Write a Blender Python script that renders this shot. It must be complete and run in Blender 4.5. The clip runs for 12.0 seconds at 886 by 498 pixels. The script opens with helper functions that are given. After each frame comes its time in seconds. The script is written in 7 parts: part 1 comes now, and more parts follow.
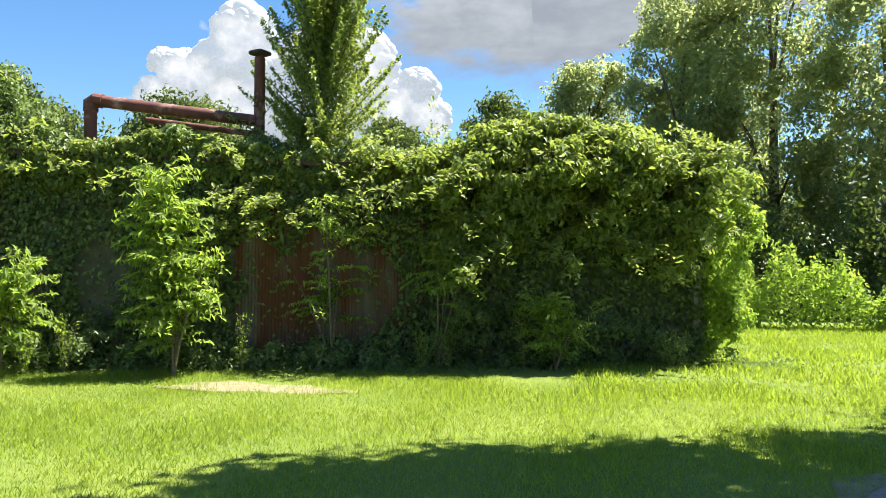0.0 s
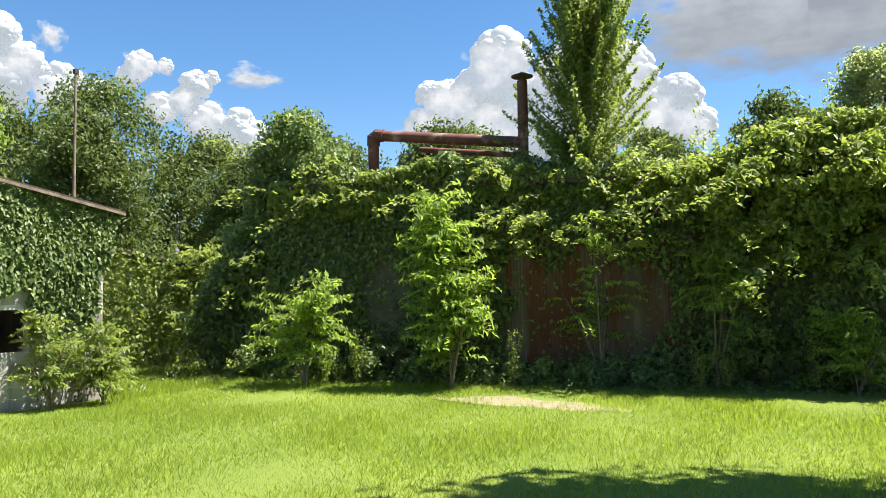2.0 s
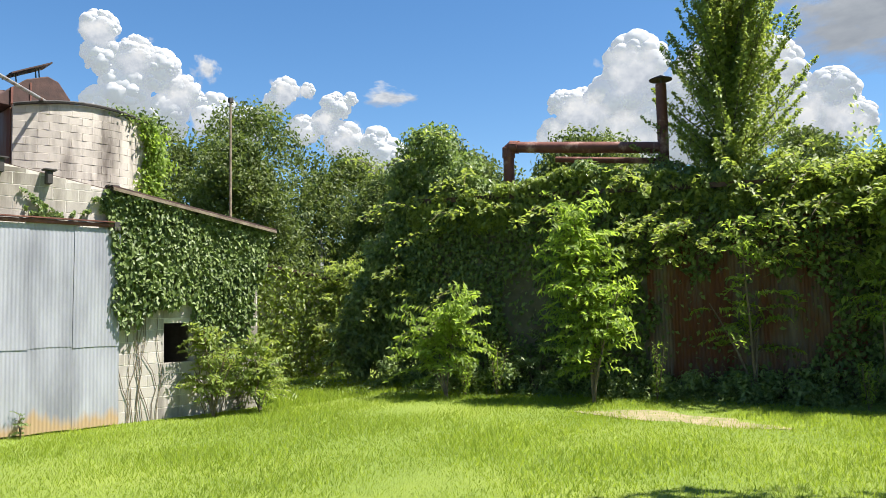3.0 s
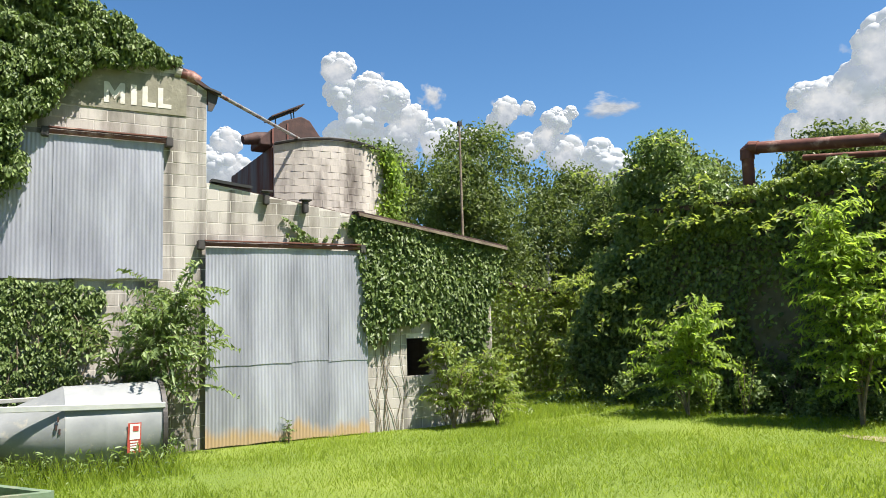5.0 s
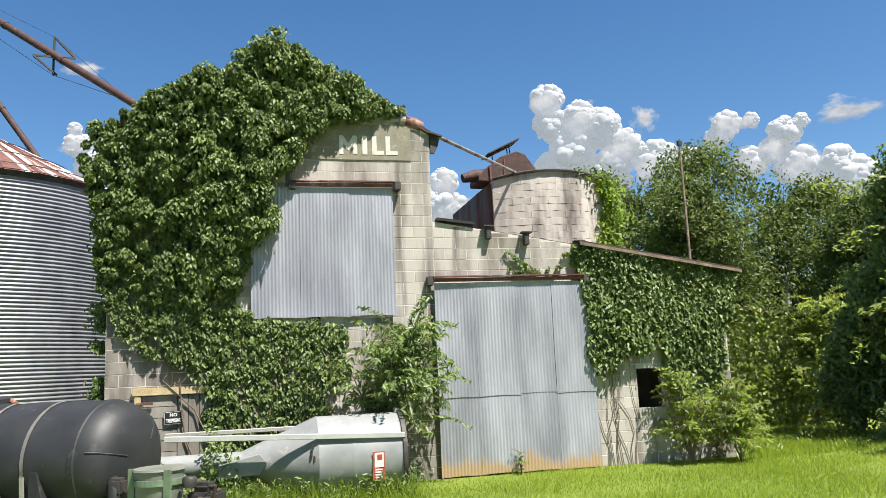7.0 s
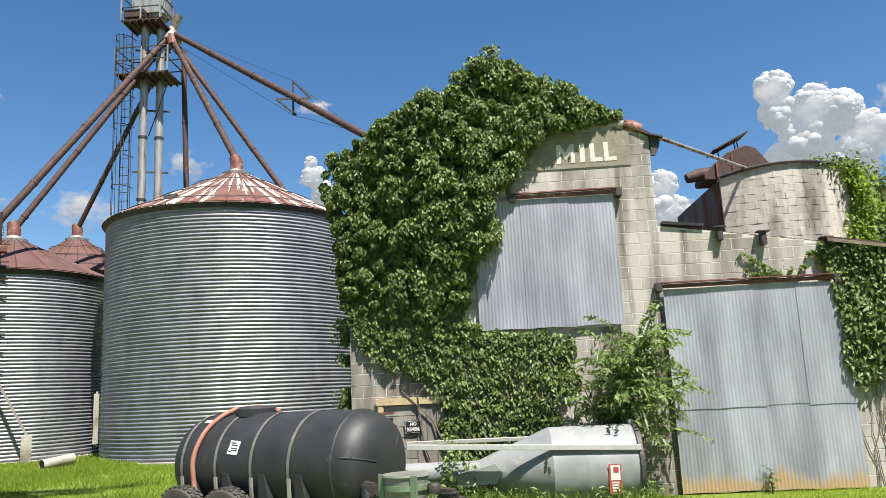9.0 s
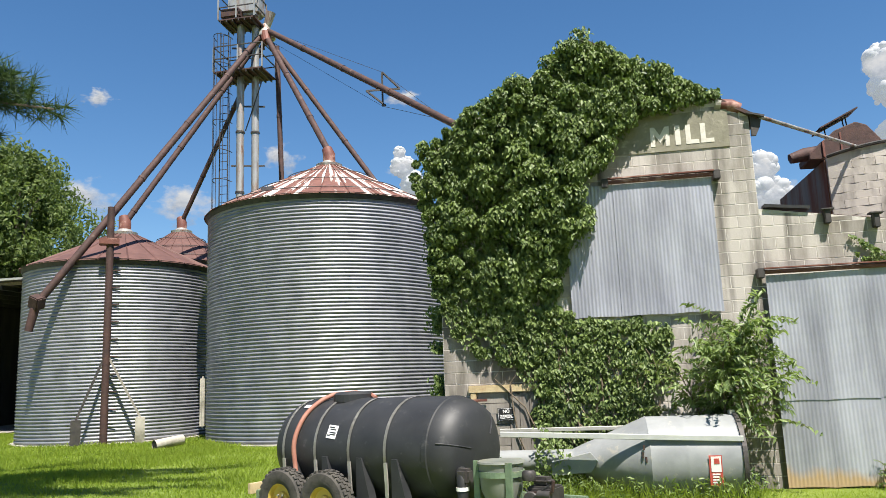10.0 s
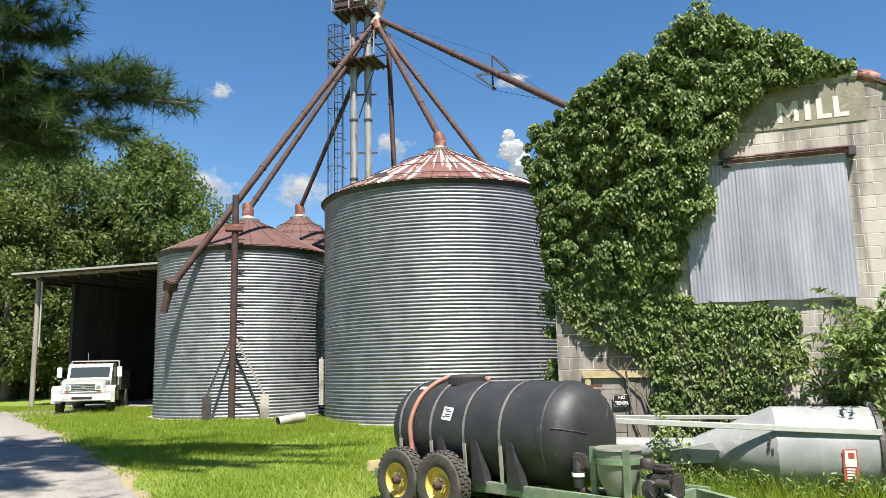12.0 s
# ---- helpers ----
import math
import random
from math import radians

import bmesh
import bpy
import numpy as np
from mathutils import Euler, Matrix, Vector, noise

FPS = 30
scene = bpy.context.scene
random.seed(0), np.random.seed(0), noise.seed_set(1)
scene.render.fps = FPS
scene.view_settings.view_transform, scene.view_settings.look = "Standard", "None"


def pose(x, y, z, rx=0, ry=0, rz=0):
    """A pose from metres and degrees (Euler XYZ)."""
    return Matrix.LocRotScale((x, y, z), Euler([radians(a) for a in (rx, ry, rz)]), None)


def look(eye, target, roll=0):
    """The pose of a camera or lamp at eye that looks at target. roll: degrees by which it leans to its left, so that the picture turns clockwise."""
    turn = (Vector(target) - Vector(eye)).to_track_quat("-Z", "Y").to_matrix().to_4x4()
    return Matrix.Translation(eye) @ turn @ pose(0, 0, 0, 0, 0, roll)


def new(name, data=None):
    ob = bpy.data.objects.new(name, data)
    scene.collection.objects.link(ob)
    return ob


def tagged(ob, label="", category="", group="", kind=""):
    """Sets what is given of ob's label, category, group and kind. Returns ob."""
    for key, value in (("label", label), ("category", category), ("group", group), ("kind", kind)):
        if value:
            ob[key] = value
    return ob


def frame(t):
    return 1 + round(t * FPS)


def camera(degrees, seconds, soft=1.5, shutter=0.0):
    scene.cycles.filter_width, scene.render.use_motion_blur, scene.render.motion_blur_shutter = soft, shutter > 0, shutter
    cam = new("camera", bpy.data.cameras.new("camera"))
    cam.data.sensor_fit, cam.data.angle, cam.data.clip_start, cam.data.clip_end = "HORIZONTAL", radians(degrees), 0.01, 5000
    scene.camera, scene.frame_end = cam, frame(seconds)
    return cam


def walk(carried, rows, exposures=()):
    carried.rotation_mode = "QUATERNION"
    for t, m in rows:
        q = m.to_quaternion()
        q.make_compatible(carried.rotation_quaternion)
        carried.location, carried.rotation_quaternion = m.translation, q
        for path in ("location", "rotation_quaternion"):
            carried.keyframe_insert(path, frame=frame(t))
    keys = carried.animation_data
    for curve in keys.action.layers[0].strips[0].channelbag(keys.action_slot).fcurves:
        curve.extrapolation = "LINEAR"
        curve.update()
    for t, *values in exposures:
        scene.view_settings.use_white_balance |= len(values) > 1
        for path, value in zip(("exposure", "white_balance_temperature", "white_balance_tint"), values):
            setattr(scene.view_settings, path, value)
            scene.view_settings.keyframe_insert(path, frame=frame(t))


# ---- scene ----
cam = camera(60.8, 12.0, soft=0.7)
EYE, ARM = 1.86, 0.306
PIVOT = Vector((0.0, 0.0, EYE))
# seconds, yaw, pitch, roll: the phone turns at arm's length round the one who holds it
PATH = [
    (0, -76.36, 1.91, 0.09),
    (0.5, -72.61, 2.10, -0.20),
    (1, -67.78, 2.41, -0.36),
    (1.5, -62.30, 2.79, -0.63),
    (2, -56.71, 3.28, -0.76),
    (2.5, -51.37, 3.81, -0.93),
    (3, -46.51, 4.33, -1.18),
    (5, -29.51, 5.87, -1.69),
    (5.5, -25.26, 6.44, -1.80),
    (6, -21.12, 7.16, -2.03),
    (6.5, -17.18, 7.97, -2.27),
    (7, -13.14, 8.80, -2.52),
    (9, 3.41, 10.36, -2.75),
    (9.5, 7.01, 10.10, -2.53),
    (10, 10.27, 9.73, -2.25),
    (10.5, 13.19, 9.31, -1.93),
    (11, 15.68, 8.84, -1.63),
    (11.5, 17.52, 8.57, -1.38),
    (12, 18.72, 8.78, -1.24),
]


def held(yaw, pitch, roll):
    a, b = radians(yaw), radians(pitch)
    flat = Vector((-math.sin(a), math.cos(a), 0))
    eye = PIVOT + ARM * flat
    return look(eye, eye + 2 * (flat * math.cos(b) + Vector((0, 0, math.sin(b)))), roll)


# the phone's own exposure, which falls as the bright bins come in
STOPS = [(0.0, 1.68), (1.5, 1.6), (3.0, 1.38), (5.5, 1.24), (7.0, 1.18), (9.5, 1.1), (12.0, 1.25)]
walk(cam, [(t, held(yaw, pitch, roll)) for t, yaw, pitch, roll in PATH], STOPS)

# ---- light ----
SUN_AZ, SUN_EL = -57.0, 62.0      # from +x, anticlockwise; degrees above the horizon
world = bpy.data.worlds.new("sky")
scene.world = world
world.use_nodes = True
wn = world.node_tree.nodes
wl = world.node_tree.links
wn.clear()
w_out = wn.new("ShaderNodeOutputWorld")
w_bg = wn.new("ShaderNodeBackground")
w_sky = wn.new("ShaderNodeTexSky")
w_sky.sky_type = "NISHITA"
w_sky.sun_disc = False
w_sky.sun_elevation = radians(SUN_EL)
w_sky.sun_rotation = radians(90 - SUN_AZ)
w_sky.dust_density = 0.3
w_sky.ozone_density = 3.0
w_bg.inputs["Strength"].default_value = 0.066
w_hue = wn.new("ShaderNodeHueSaturation")
w_hue.inputs["Saturation"].default_value = 1.22
wl.new(w_sky.outputs[0], w_hue.inputs["Color"])
wl.new(w_hue.outputs[0], w_bg.inputs[0])
wl.new(w_bg.outputs[0], w_out.inputs[0])

sun_data = bpy.data.lights.new("sun", "SUN")
sun_data.energy, sun_data.angle, sun_data.color = 5.0, radians(0.53), (1.0, 0.945, 0.86)
sun = new("sun", sun_data)
a, b = radians(SUN_AZ), radians(SUN_EL)
sun.matrix_world = look((math.cos(a) * math.cos(b) * 60, math.sin(a) * math.cos(b) * 60, math.sin(b) * 60), (0, 0, 0))


# ---- materials ----
def nodes_of(name):
    m = bpy.data.materials.new(name)
    m.use_nodes = True
    t = m.node_tree
    return m, t.nodes, t.links, t.nodes["Principled BSDF"]


def ramp(n, l, src, stops):
    r = n.new("ShaderNodeValToRGB")
    e = r.color_ramp.elements
    while len(e) < len(stops):
        e.new(0.5)
    for k, (p, c) in zip(e, stops):
        k.position, k.color = p, (*c, 1)
    l.new(src, r.inputs[0])
    return r.outputs[0]


def noise_tex(n, l, scale, detail=4, stretch=(1, 1, 1), space="Object", rough=0.55):
    c = n.new("ShaderNodeTexCoord")
    mp = n.new("ShaderNodeMapping")
    mp.inputs["Scale"].default_value = stretch
    l.new(c.outputs[space], mp.inputs[0])
    t = n.new("ShaderNodeTexNoise")
    t.inputs["Scale"].default_value, t.inputs["Detail"].default_value = scale, detail
    t.inputs["Roughness"].default_value = rough
    l.new(mp.outputs[0], t.inputs[0])
    return t.outputs["Fac"]


def mix(n, l, fac, c1, c2, mode="MIX"):
    x = n.new("ShaderNodeMix")
    x.data_type, x.blend_type = "RGBA", mode
    for k, v in ((0, fac), (6, c1), (7, c2)):
        if hasattr(v, "is_output"):
            l.new(v, x.inputs[k])
        else:
            x.inputs[k].default_value = v if k == 0 else (*v, 1)
    return x.outputs[2]


def bump(n, l, bsdf, src, strength, distance=0.02):
    x = n.new("ShaderNodeBump")
    x.inputs["Strength"].default_value, x.inputs["Distance"].default_value = strength, distance
    l.new(src, x.inputs["Height"])
    l.new(x.outputs[0], bsdf.inputs["Normal"])


def plain(name, c1, c2, scale=6, rough=0.7, metal=0.0, bumps=0.3, stretch=(1, 1, 1), spot=None, spot_at=0.62, spot_scale=2.5, space="Object", per=0.0):
    """Two tones by fine noise, stains of a third tone by a coarse one; per: how far pieces differ."""
    m, n, l, s = nodes_of(name)
    f = noise_tex(n, l, scale, 6, stretch, space)
    col = ramp(n, l, f, [(0.3, c1), (0.7, c2)])
    if spot:
        g = noise_tex(n, l, spot_scale, 6, stretch, space, 0.65)
        k = ramp(n, l, g, [(spot_at - 0.06, (0, 0, 0)), (spot_at + 0.08, (1, 1, 1))])
        col = mix(n, l, k, col, spot)
    if per:
        o = n.new("ShaderNodeObjectInfo")
        v = ramp(n, l, o.outputs["Random"], [(0.0, (1 - per,) * 3), (1.0, (1 + per * 0.4,) * 3)])
        col = mix(n, l, 1.0, col, v, "MULTIPLY")
    l.new(col, s.inputs["Base Color"])
    s.inputs["Roughness"].default_value, s.inputs["Metallic"].default_value = rough, metal
    if bumps:
        bump(n, l, s, noise_tex(n, l, scale * 4, 5, stretch, space), bumps)
    return m


def leafy(name, dark, light, through_colour, gloss=0.55, clump=1.1, thin=0.45):
    """Leaves that let light through; every leaf has its own tone."""
    m, n, l, s = nodes_of(name)
    g = n.new("ShaderNodeNewGeometry")
    big = noise_tex(n, l, clump, 3)
    v = n.new("ShaderNodeMath")
    v.operation = "MULTIPLY_ADD"
    v.inputs[1].default_value = 0.6
    l.new(g.outputs["Random Per Island"], v.inputs[0])
    h = n.new("ShaderNodeMath")
    h.operation = "MULTIPLY"
    h.inputs[1].default_value = 0.5
    l.new(big, h.inputs[0])
    l.new(h.outputs[0], v.inputs[2])
    col = ramp(n, l, v.outputs[0], [(0.15, dark), (0.85, light)])
    l.new(col, s.inputs["Base Color"])
    s.inputs["Roughness"].default_value = gloss
    s.inputs["Specular IOR Level"].default_value = 0.30
    tr = n.new("ShaderNodeBsdfTranslucent")
    tint = mix(n, l, v.outputs[0], tuple(0.6 * c for c in through_colour), through_colour)
    l.new(tint, tr.inputs["Color"])
    x = n.new("ShaderNodeMixShader")
    x.inputs[0].default_value = thin
    l.new(s.outputs[0], x.inputs[1])
    l.new(tr.outputs[0], x.inputs[2])
    l.new(x.outputs[0], n["Material Output"].inputs["Surface"])
    return m


M = {}
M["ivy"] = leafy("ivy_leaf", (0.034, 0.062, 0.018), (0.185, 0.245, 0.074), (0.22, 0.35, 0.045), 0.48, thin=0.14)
M["vine"] = leafy("vine_leaf", (0.050, 0.088, 0.036), (0.245, 0.31, 0.12), (0.32, 0.46, 0.09), 0.38, thin=0.34)
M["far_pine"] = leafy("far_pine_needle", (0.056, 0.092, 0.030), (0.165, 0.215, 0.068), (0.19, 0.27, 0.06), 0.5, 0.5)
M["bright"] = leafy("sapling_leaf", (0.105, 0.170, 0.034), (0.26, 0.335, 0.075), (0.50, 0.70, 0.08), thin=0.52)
M["oak"] = leafy("tree_leaf", (0.042, 0.066, 0.021), (0.135, 0.168, 0.05), (0.24, 0.33, 0.055), 0.5, 0.35, thin=0.32)
M["willow"] = leafy("pale_tree_leaf", (0.105, 0.135, 0.055), (0.245, 0.28, 0.125), (0.58, 0.66, 0.25), 0.5, 0.35, thin=0.58)
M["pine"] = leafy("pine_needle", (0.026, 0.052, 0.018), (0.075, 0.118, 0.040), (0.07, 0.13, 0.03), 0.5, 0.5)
# lighter copy of the vine leaf, with sunlight put into its colour
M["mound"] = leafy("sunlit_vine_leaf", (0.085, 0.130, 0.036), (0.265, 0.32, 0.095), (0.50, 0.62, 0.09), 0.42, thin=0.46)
M["grass"] = leafy("grass_blade", (0.14, 0.208, 0.026), (0.265, 0.335, 0.054), (0.45, 0.585, 0.046), 0.7, 0.25, thin=0.58)
M["bark"] = plain("bark", (0.075, 0.06, 0.045), (0.17, 0.14, 0.11), 9, 0.9, 0, 0.8, (1, 1, 0.25))
M["stem"] = plain("vine_stem", (0.10, 0.075, 0.05), (0.2, 0.16, 0.11), 14, 0.9, 0, 0.5)


def ground_material():
    m, n, l, s = nodes_of("lawn_soil")
    fine = noise_tex(n, l, 38, 6)
    col = ramp(n, l, fine, [(0.3, (0.10, 0.15, 0.016)), (0.7, (0.17, 0.235, 0.026))])
    broad = noise_tex(n, l, 0.35, 5)
    k = ramp(n, l, broad, [(0.45, (0, 0, 0)), (0.75, (1, 1, 1))])
    col = mix(n, l, k, col, (0.21, 0.26, 0.035))
    l.new(col, s.inputs["Base Color"])
    s.inputs["Roughness"].default_value = 0.95
    bump(n, l, s, noise_tex(n, l, 60, 4), 0.8, 0.03)
    return m


M["lawn"] = ground_material()
M["soil"] = plain("bare_soil", (0.20, 0.165, 0.09), (0.30, 0.25, 0.145), 7, 0.95, 0, 0.6, spot=(0.16, 0.17, 0.06), spot_at=0.55)
M["road"] = plain("worn_asphalt", (0.21, 0.192, 0.172), (0.31, 0.287, 0.258), 22, 0.9, 0, 0.5, spot=(0.12, 0.115, 0.11), spot_at=0.6, spot_scale=0.6)


def block_material(name, lo, hi, stain, at=0.56, per=0.22):
    m, n, l, s = nodes_of(name)
    f = noise_tex(n, l, 30, 5, space="Generated")
    col = ramp(n, l, f, [(0.3, lo), (0.7, hi)])
    c = n.new("ShaderNodeNewGeometry")
    mp = n.new("ShaderNodeMapping")
    mp.inputs["Scale"].default_value = (1.5, 1.5, 0.33)
    l.new(c.outputs["Position"], mp.inputs[0])
    t = n.new("ShaderNodeTexNoise")
    t.inputs["Scale"].default_value, t.inputs["Detail"].default_value, t.inputs["Roughness"].default_value = 1.15, 8, 0.62
    l.new(mp.outputs[0], t.inputs[0])
    k = ramp(n, l, t.outputs["Fac"], [(at - 0.08, (0, 0, 0)), (at + 0.13, (1, 1, 1))])
    col = mix(n, l, k, col, stain)
    mp2 = n.new("ShaderNodeMapping")
    mp2.inputs["Scale"].default_value = (4.2, 4.2, 0.25)
    l.new(c.outputs["Position"], mp2.inputs[0])
    t3 = n.new("ShaderNodeTexNoise")
    t3.inputs["Scale"].default_value, t3.inputs["Detail"].default_value = 0.9, 7
    l.new(mp2.outputs[0], t3.inputs[0])
    k3 = ramp(n, l, t3.outputs["Fac"], [(at + 0.07, (0, 0, 0)), (at + 0.22, (0.8, 0.8, 0.8))])
    col = mix(n, l, k3, col, tuple(0.45 * q for q in stain))
    o = n.new("ShaderNodeObjectInfo")
    v = ramp(n, l, o.outputs["Random"], [(0.0, (1 - per,) * 3), (1.0, (1.08,) * 3)])
    col = mix(n, l, 1.0, col, v, "MULTIPLY")
    l.new(col, s.inputs["Base Color"])
    s.inputs["Roughness"].default_value = 0.92
    t2 = n.new("ShaderNodeTexNoise")
    t2.inputs["Scale"].default_value, t2.inputs["Detail"].default_value = 45, 5
    l.new(c.outputs["Position"], t2.inputs[0])
    bump(n, l, s, t2.outputs["Fac"], 0.22, 0.012)
    return m


M["block"] = block_material("concrete_block", (0.36, 0.33, 0.30), (0.54, 0.50, 0.46), (0.175, 0.155, 0.13), 0.495, 0.16)
M["tower_block"] = block_material("tower_block", (0.42, 0.378, 0.335), (0.58, 0.53, 0.475), (0.13, 0.11, 0.095), 0.51, 0.10)
M["white_block"] = block_material("whitewashed_block", (0.55, 0.52, 0.43), (0.70, 0.67, 0.58), (0.40, 0.37, 0.29), 0.63, 0.12)
M["mortar"] = plain("mortar", (0.46, 0.43, 0.39), (0.60, 0.565, 0.52), 12, 0.95, 0, 0.4)
M["band"] = plain("painted_band", (0.185, 0.172, 0.128), (0.265, 0.248, 0.19), 5, 0.9, 0, 0.3, spot=(0.45, 0.42, 0.34), spot_at=0.62, spot_scale=4)
M["letter"] = plain("letter_paint", (0.52, 0.49, 0.43), (0.68, 0.645, 0.58), 8, 0.85, 0, 0.2, spot=(0.36, 0.33, 0.26), spot_at=0.70, spot_scale=7)


def galvanised(name, c1, c2, rust, at, metal=0.55, rough=0.42, stretch=(1, 1, 1), base=0.0):
    m, n, l, s = nodes_of(name)
    f = noise_tex(n, l, 2.2, 6, stretch)
    col = ramp(n, l, f, [(0.3, c1), (0.7, c2)])
    sp = n.new("ShaderNodeTexVoronoi")
    sp.inputs["Scale"].default_value = 40
    col = mix(n, l, 0.12, col, ramp(n, l, sp.outputs["Distance"], [(0.1, c1), (0.6, c2)]))
    g = noise_tex(n, l, 1.3, 7, stretch, rough=0.68)
    if base:
        c = n.new("ShaderNodeTexCoord")
        x = n.new("ShaderNodeSeparateXYZ")
        l.new(c.outputs["Object"], x.inputs[0])
        mr = n.new("ShaderNodeMapRange")
        mr.inputs["From Min"].default_value, mr.inputs["From Max"].default_value = 0.0, base
        mr.inputs["To Min"].default_value, mr.inputs["To Max"].default_value = 0.50, 0.0
        l.new(x.outputs["Z"], mr.inputs["Value"])
        ad = n.new("ShaderNodeMath")
        l.new(g, ad.inputs[0])
        l.new(mr.outputs[0], ad.inputs[1])
        g = ad.outputs[0]
    k = ramp(n, l, g, [(at, (0, 0, 0)), (at + 0.16, (1, 1, 1))])
    col = mix(n, l, k, col, rust)
    l.new(col, s.inputs["Base Color"])
    s.inputs["Metallic"].default_value = metal
    r = ramp(n, l, k, [(0.0, (rough,) * 3), (1.0, (0.8,) * 3)])
    l.new(r, s.inputs["Roughness"])
    bump(n, l, s, noise_tex(n, l, 7, 4, stretch), 0.12, 0.02)
    return m


M["zinc_door"] = galvanised("galvanised_sheet", (0.19, 0.195, 0.232), (0.43, 0.438, 0.50), (0.40, 0.285, 0.165), 0.70, 0.25, 0.5, (1.0, 1.0, 0.22), 0.55)
M["zinc_bin"] = galvanised("bin_sheet", (0.150, 0.154, 0.178), (0.265, 0.270, 0.302), (0.24, 0.16, 0.11), 0.78, 0.3, 0.5, (1, 1, 0.6), 0.5)
M["zinc_tube"] = galvanised("leg_tube", (0.30, 0.295, 0.28), (0.46, 0.45, 0.43), (0.16, 0.07, 0.04), 0.50, 0.45, 0.4, (3, 3, 0.5))
M["rust"] = plain("rusted_steel", (0.038, 0.021, 0.019), (0.082, 0.042, 0.035), 5, 0.75, 0.15, 0.3, spot=(0.17, 0.12, 0.10), spot_at=0.68, spot_scale=3)
M["rust_red"] = plain("rusted_red_pipe", (0.105, 0.036, 0.026), (0.185, 0.068, 0.048), 4, 0.65, 0.1, 0.25, spot=(0.42, 0.27, 0.22), spot_at=0.6, spot_scale=2)
M["rust_sheet"] = galvanised("rusted_sheet", (0.08, 0.07, 0.06), (0.15, 0.12, 0.095), (0.12, 0.042, 0.02), 0.40, 0.2, 0.6, (1.6, 1.6, 0.25))
def flaking_panels():
    """Red-brown roof panels from which pale zinc shows in long streaks, different on each panel."""
    m, n, l, s = nodes_of("flaking_roof_panel")
    c = n.new("ShaderNodeTexCoord")
    o = n.new("ShaderNodeObjectInfo")
    k = n.new("ShaderNodeMath")
    k.operation = "MULTIPLY"
    k.inputs[1].default_value = 50
    l.new(o.outputs["Random"], k.inputs[0])
    cb = n.new("ShaderNodeCombineXYZ")
    l.new(k.outputs[0], cb.inputs[2])
    sx = n.new("ShaderNodeSeparateXYZ")
    l.new(c.outputs["Object"], sx.inputs[0])
    dv = n.new("ShaderNodeMath")
    dv.operation = "DIVIDE"
    l.new(sx.outputs["Y"], dv.inputs[0])
    l.new(sx.outputs["X"], dv.inputs[1])
    fan = n.new("ShaderNodeCombineXYZ")
    l.new(sx.outputs["X"], fan.inputs[0])
    l.new(dv.outputs[0], fan.inputs[1])
    ad = n.new("ShaderNodeVectorMath")
    l.new(fan.outputs[0], ad.inputs[0])
    l.new(cb.outputs[0], ad.inputs[1])
    mp = n.new("ShaderNodeMapping")
    mp.inputs["Scale"].default_value = (0.30, 9.0, 1.0)
    l.new(ad.outputs[0], mp.inputs[0])
    t = n.new("ShaderNodeTexNoise")
    t.inputs["Scale"].default_value, t.inputs["Detail"].default_value, t.inputs["Roughness"].default_value = 1.4, 6, 0.6
    l.new(mp.outputs[0], t.inputs[0])
    f = ramp(n, l, t.outputs["Fac"], [(0.535, (0, 0, 0)), (0.565, (1, 1, 1))])
    red = ramp(n, l, noise_tex(n, l, 5, 5), [(0.3, (0.115, 0.047, 0.035)), (0.7, (0.19, 0.085, 0.063))])
    l.new(mix(n, l, f, red, (0.60, 0.57, 0.53)), s.inputs["Base Color"])
    s.inputs["Roughness"].default_value = 0.6
    bump(n, l, s, t.outputs["Fac"], 0.2)
    return m


M["roof_panel"] = flaking_panels()
M["roof_rust"] = plain("red_roof", (0.085, 0.040, 0.034), (0.135, 0.065, 0.054), 3, 0.7, 0.1, 0.25, spot=(0.19, 0.11, 0.09), spot_at=0.66, spot_scale=1.2)
M["dark_steel"] = plain("dark_steel", (0.035, 0.033, 0.033), (0.08, 0.07, 0.065), 8, 0.6, 0.3, 0.2)
M["old_wood"] = plain("weathered_wood", (0.19, 0.17, 0.145), (0.36, 0.33, 0.29), 5, 0.9, 0, 0.6, (1, 1, 0.12), spot=(0.12, 0.10, 0.085), spot_at=0.64, per=0.25)
M["timber"] = plain("roof_timber", (0.12, 0.09, 0.065), (0.26, 0.21, 0.16), 6, 0.9, 0, 0.5, per=0.25)
M["lumber"] = plain("yellow_lumber", (0.40, 0.31, 0.17), (0.55, 0.45, 0.27), 7, 0.85, 0, 0.4, spot=(0.28, 0.13, 0.06), spot_at=0.66)
M["dark"] = plain("dark_inside", (0.012, 0.012, 0.011), (0.03, 0.028, 0.025), 4, 0.95, 0, 0.2)
M["poly_black"] = plain("black_poly", (0.016, 0.017, 0.019), (0.032, 0.033, 0.035), 2.5, 0.55, 0, 0.06, spot=(0.06, 0.06, 0.06), spot_at=0.66, spot_scale=9)
M["white_paint"] = plain("white_mixer_paint", (0.20, 0.21, 0.215), (0.275, 0.285, 0.285), 3, 0.5, 0, 0.08, spot=(0.40, 0.37, 0.31), spot_at=0.66, spot_scale=5)
M["grey_band"] = plain("grey_band_paint", (0.36, 0.37, 0.36), (0.47, 0.48, 0.46), 5, 0.5, 0.1, 0.1)
M["green_frame"] = plain("green_frame_paint", (0.10, 0.155, 0.095), (0.19, 0.25, 0.16), 6, 0.6, 0.1, 0.2, spot=(0.28, 0.24, 0.18), spot_at=0.62)
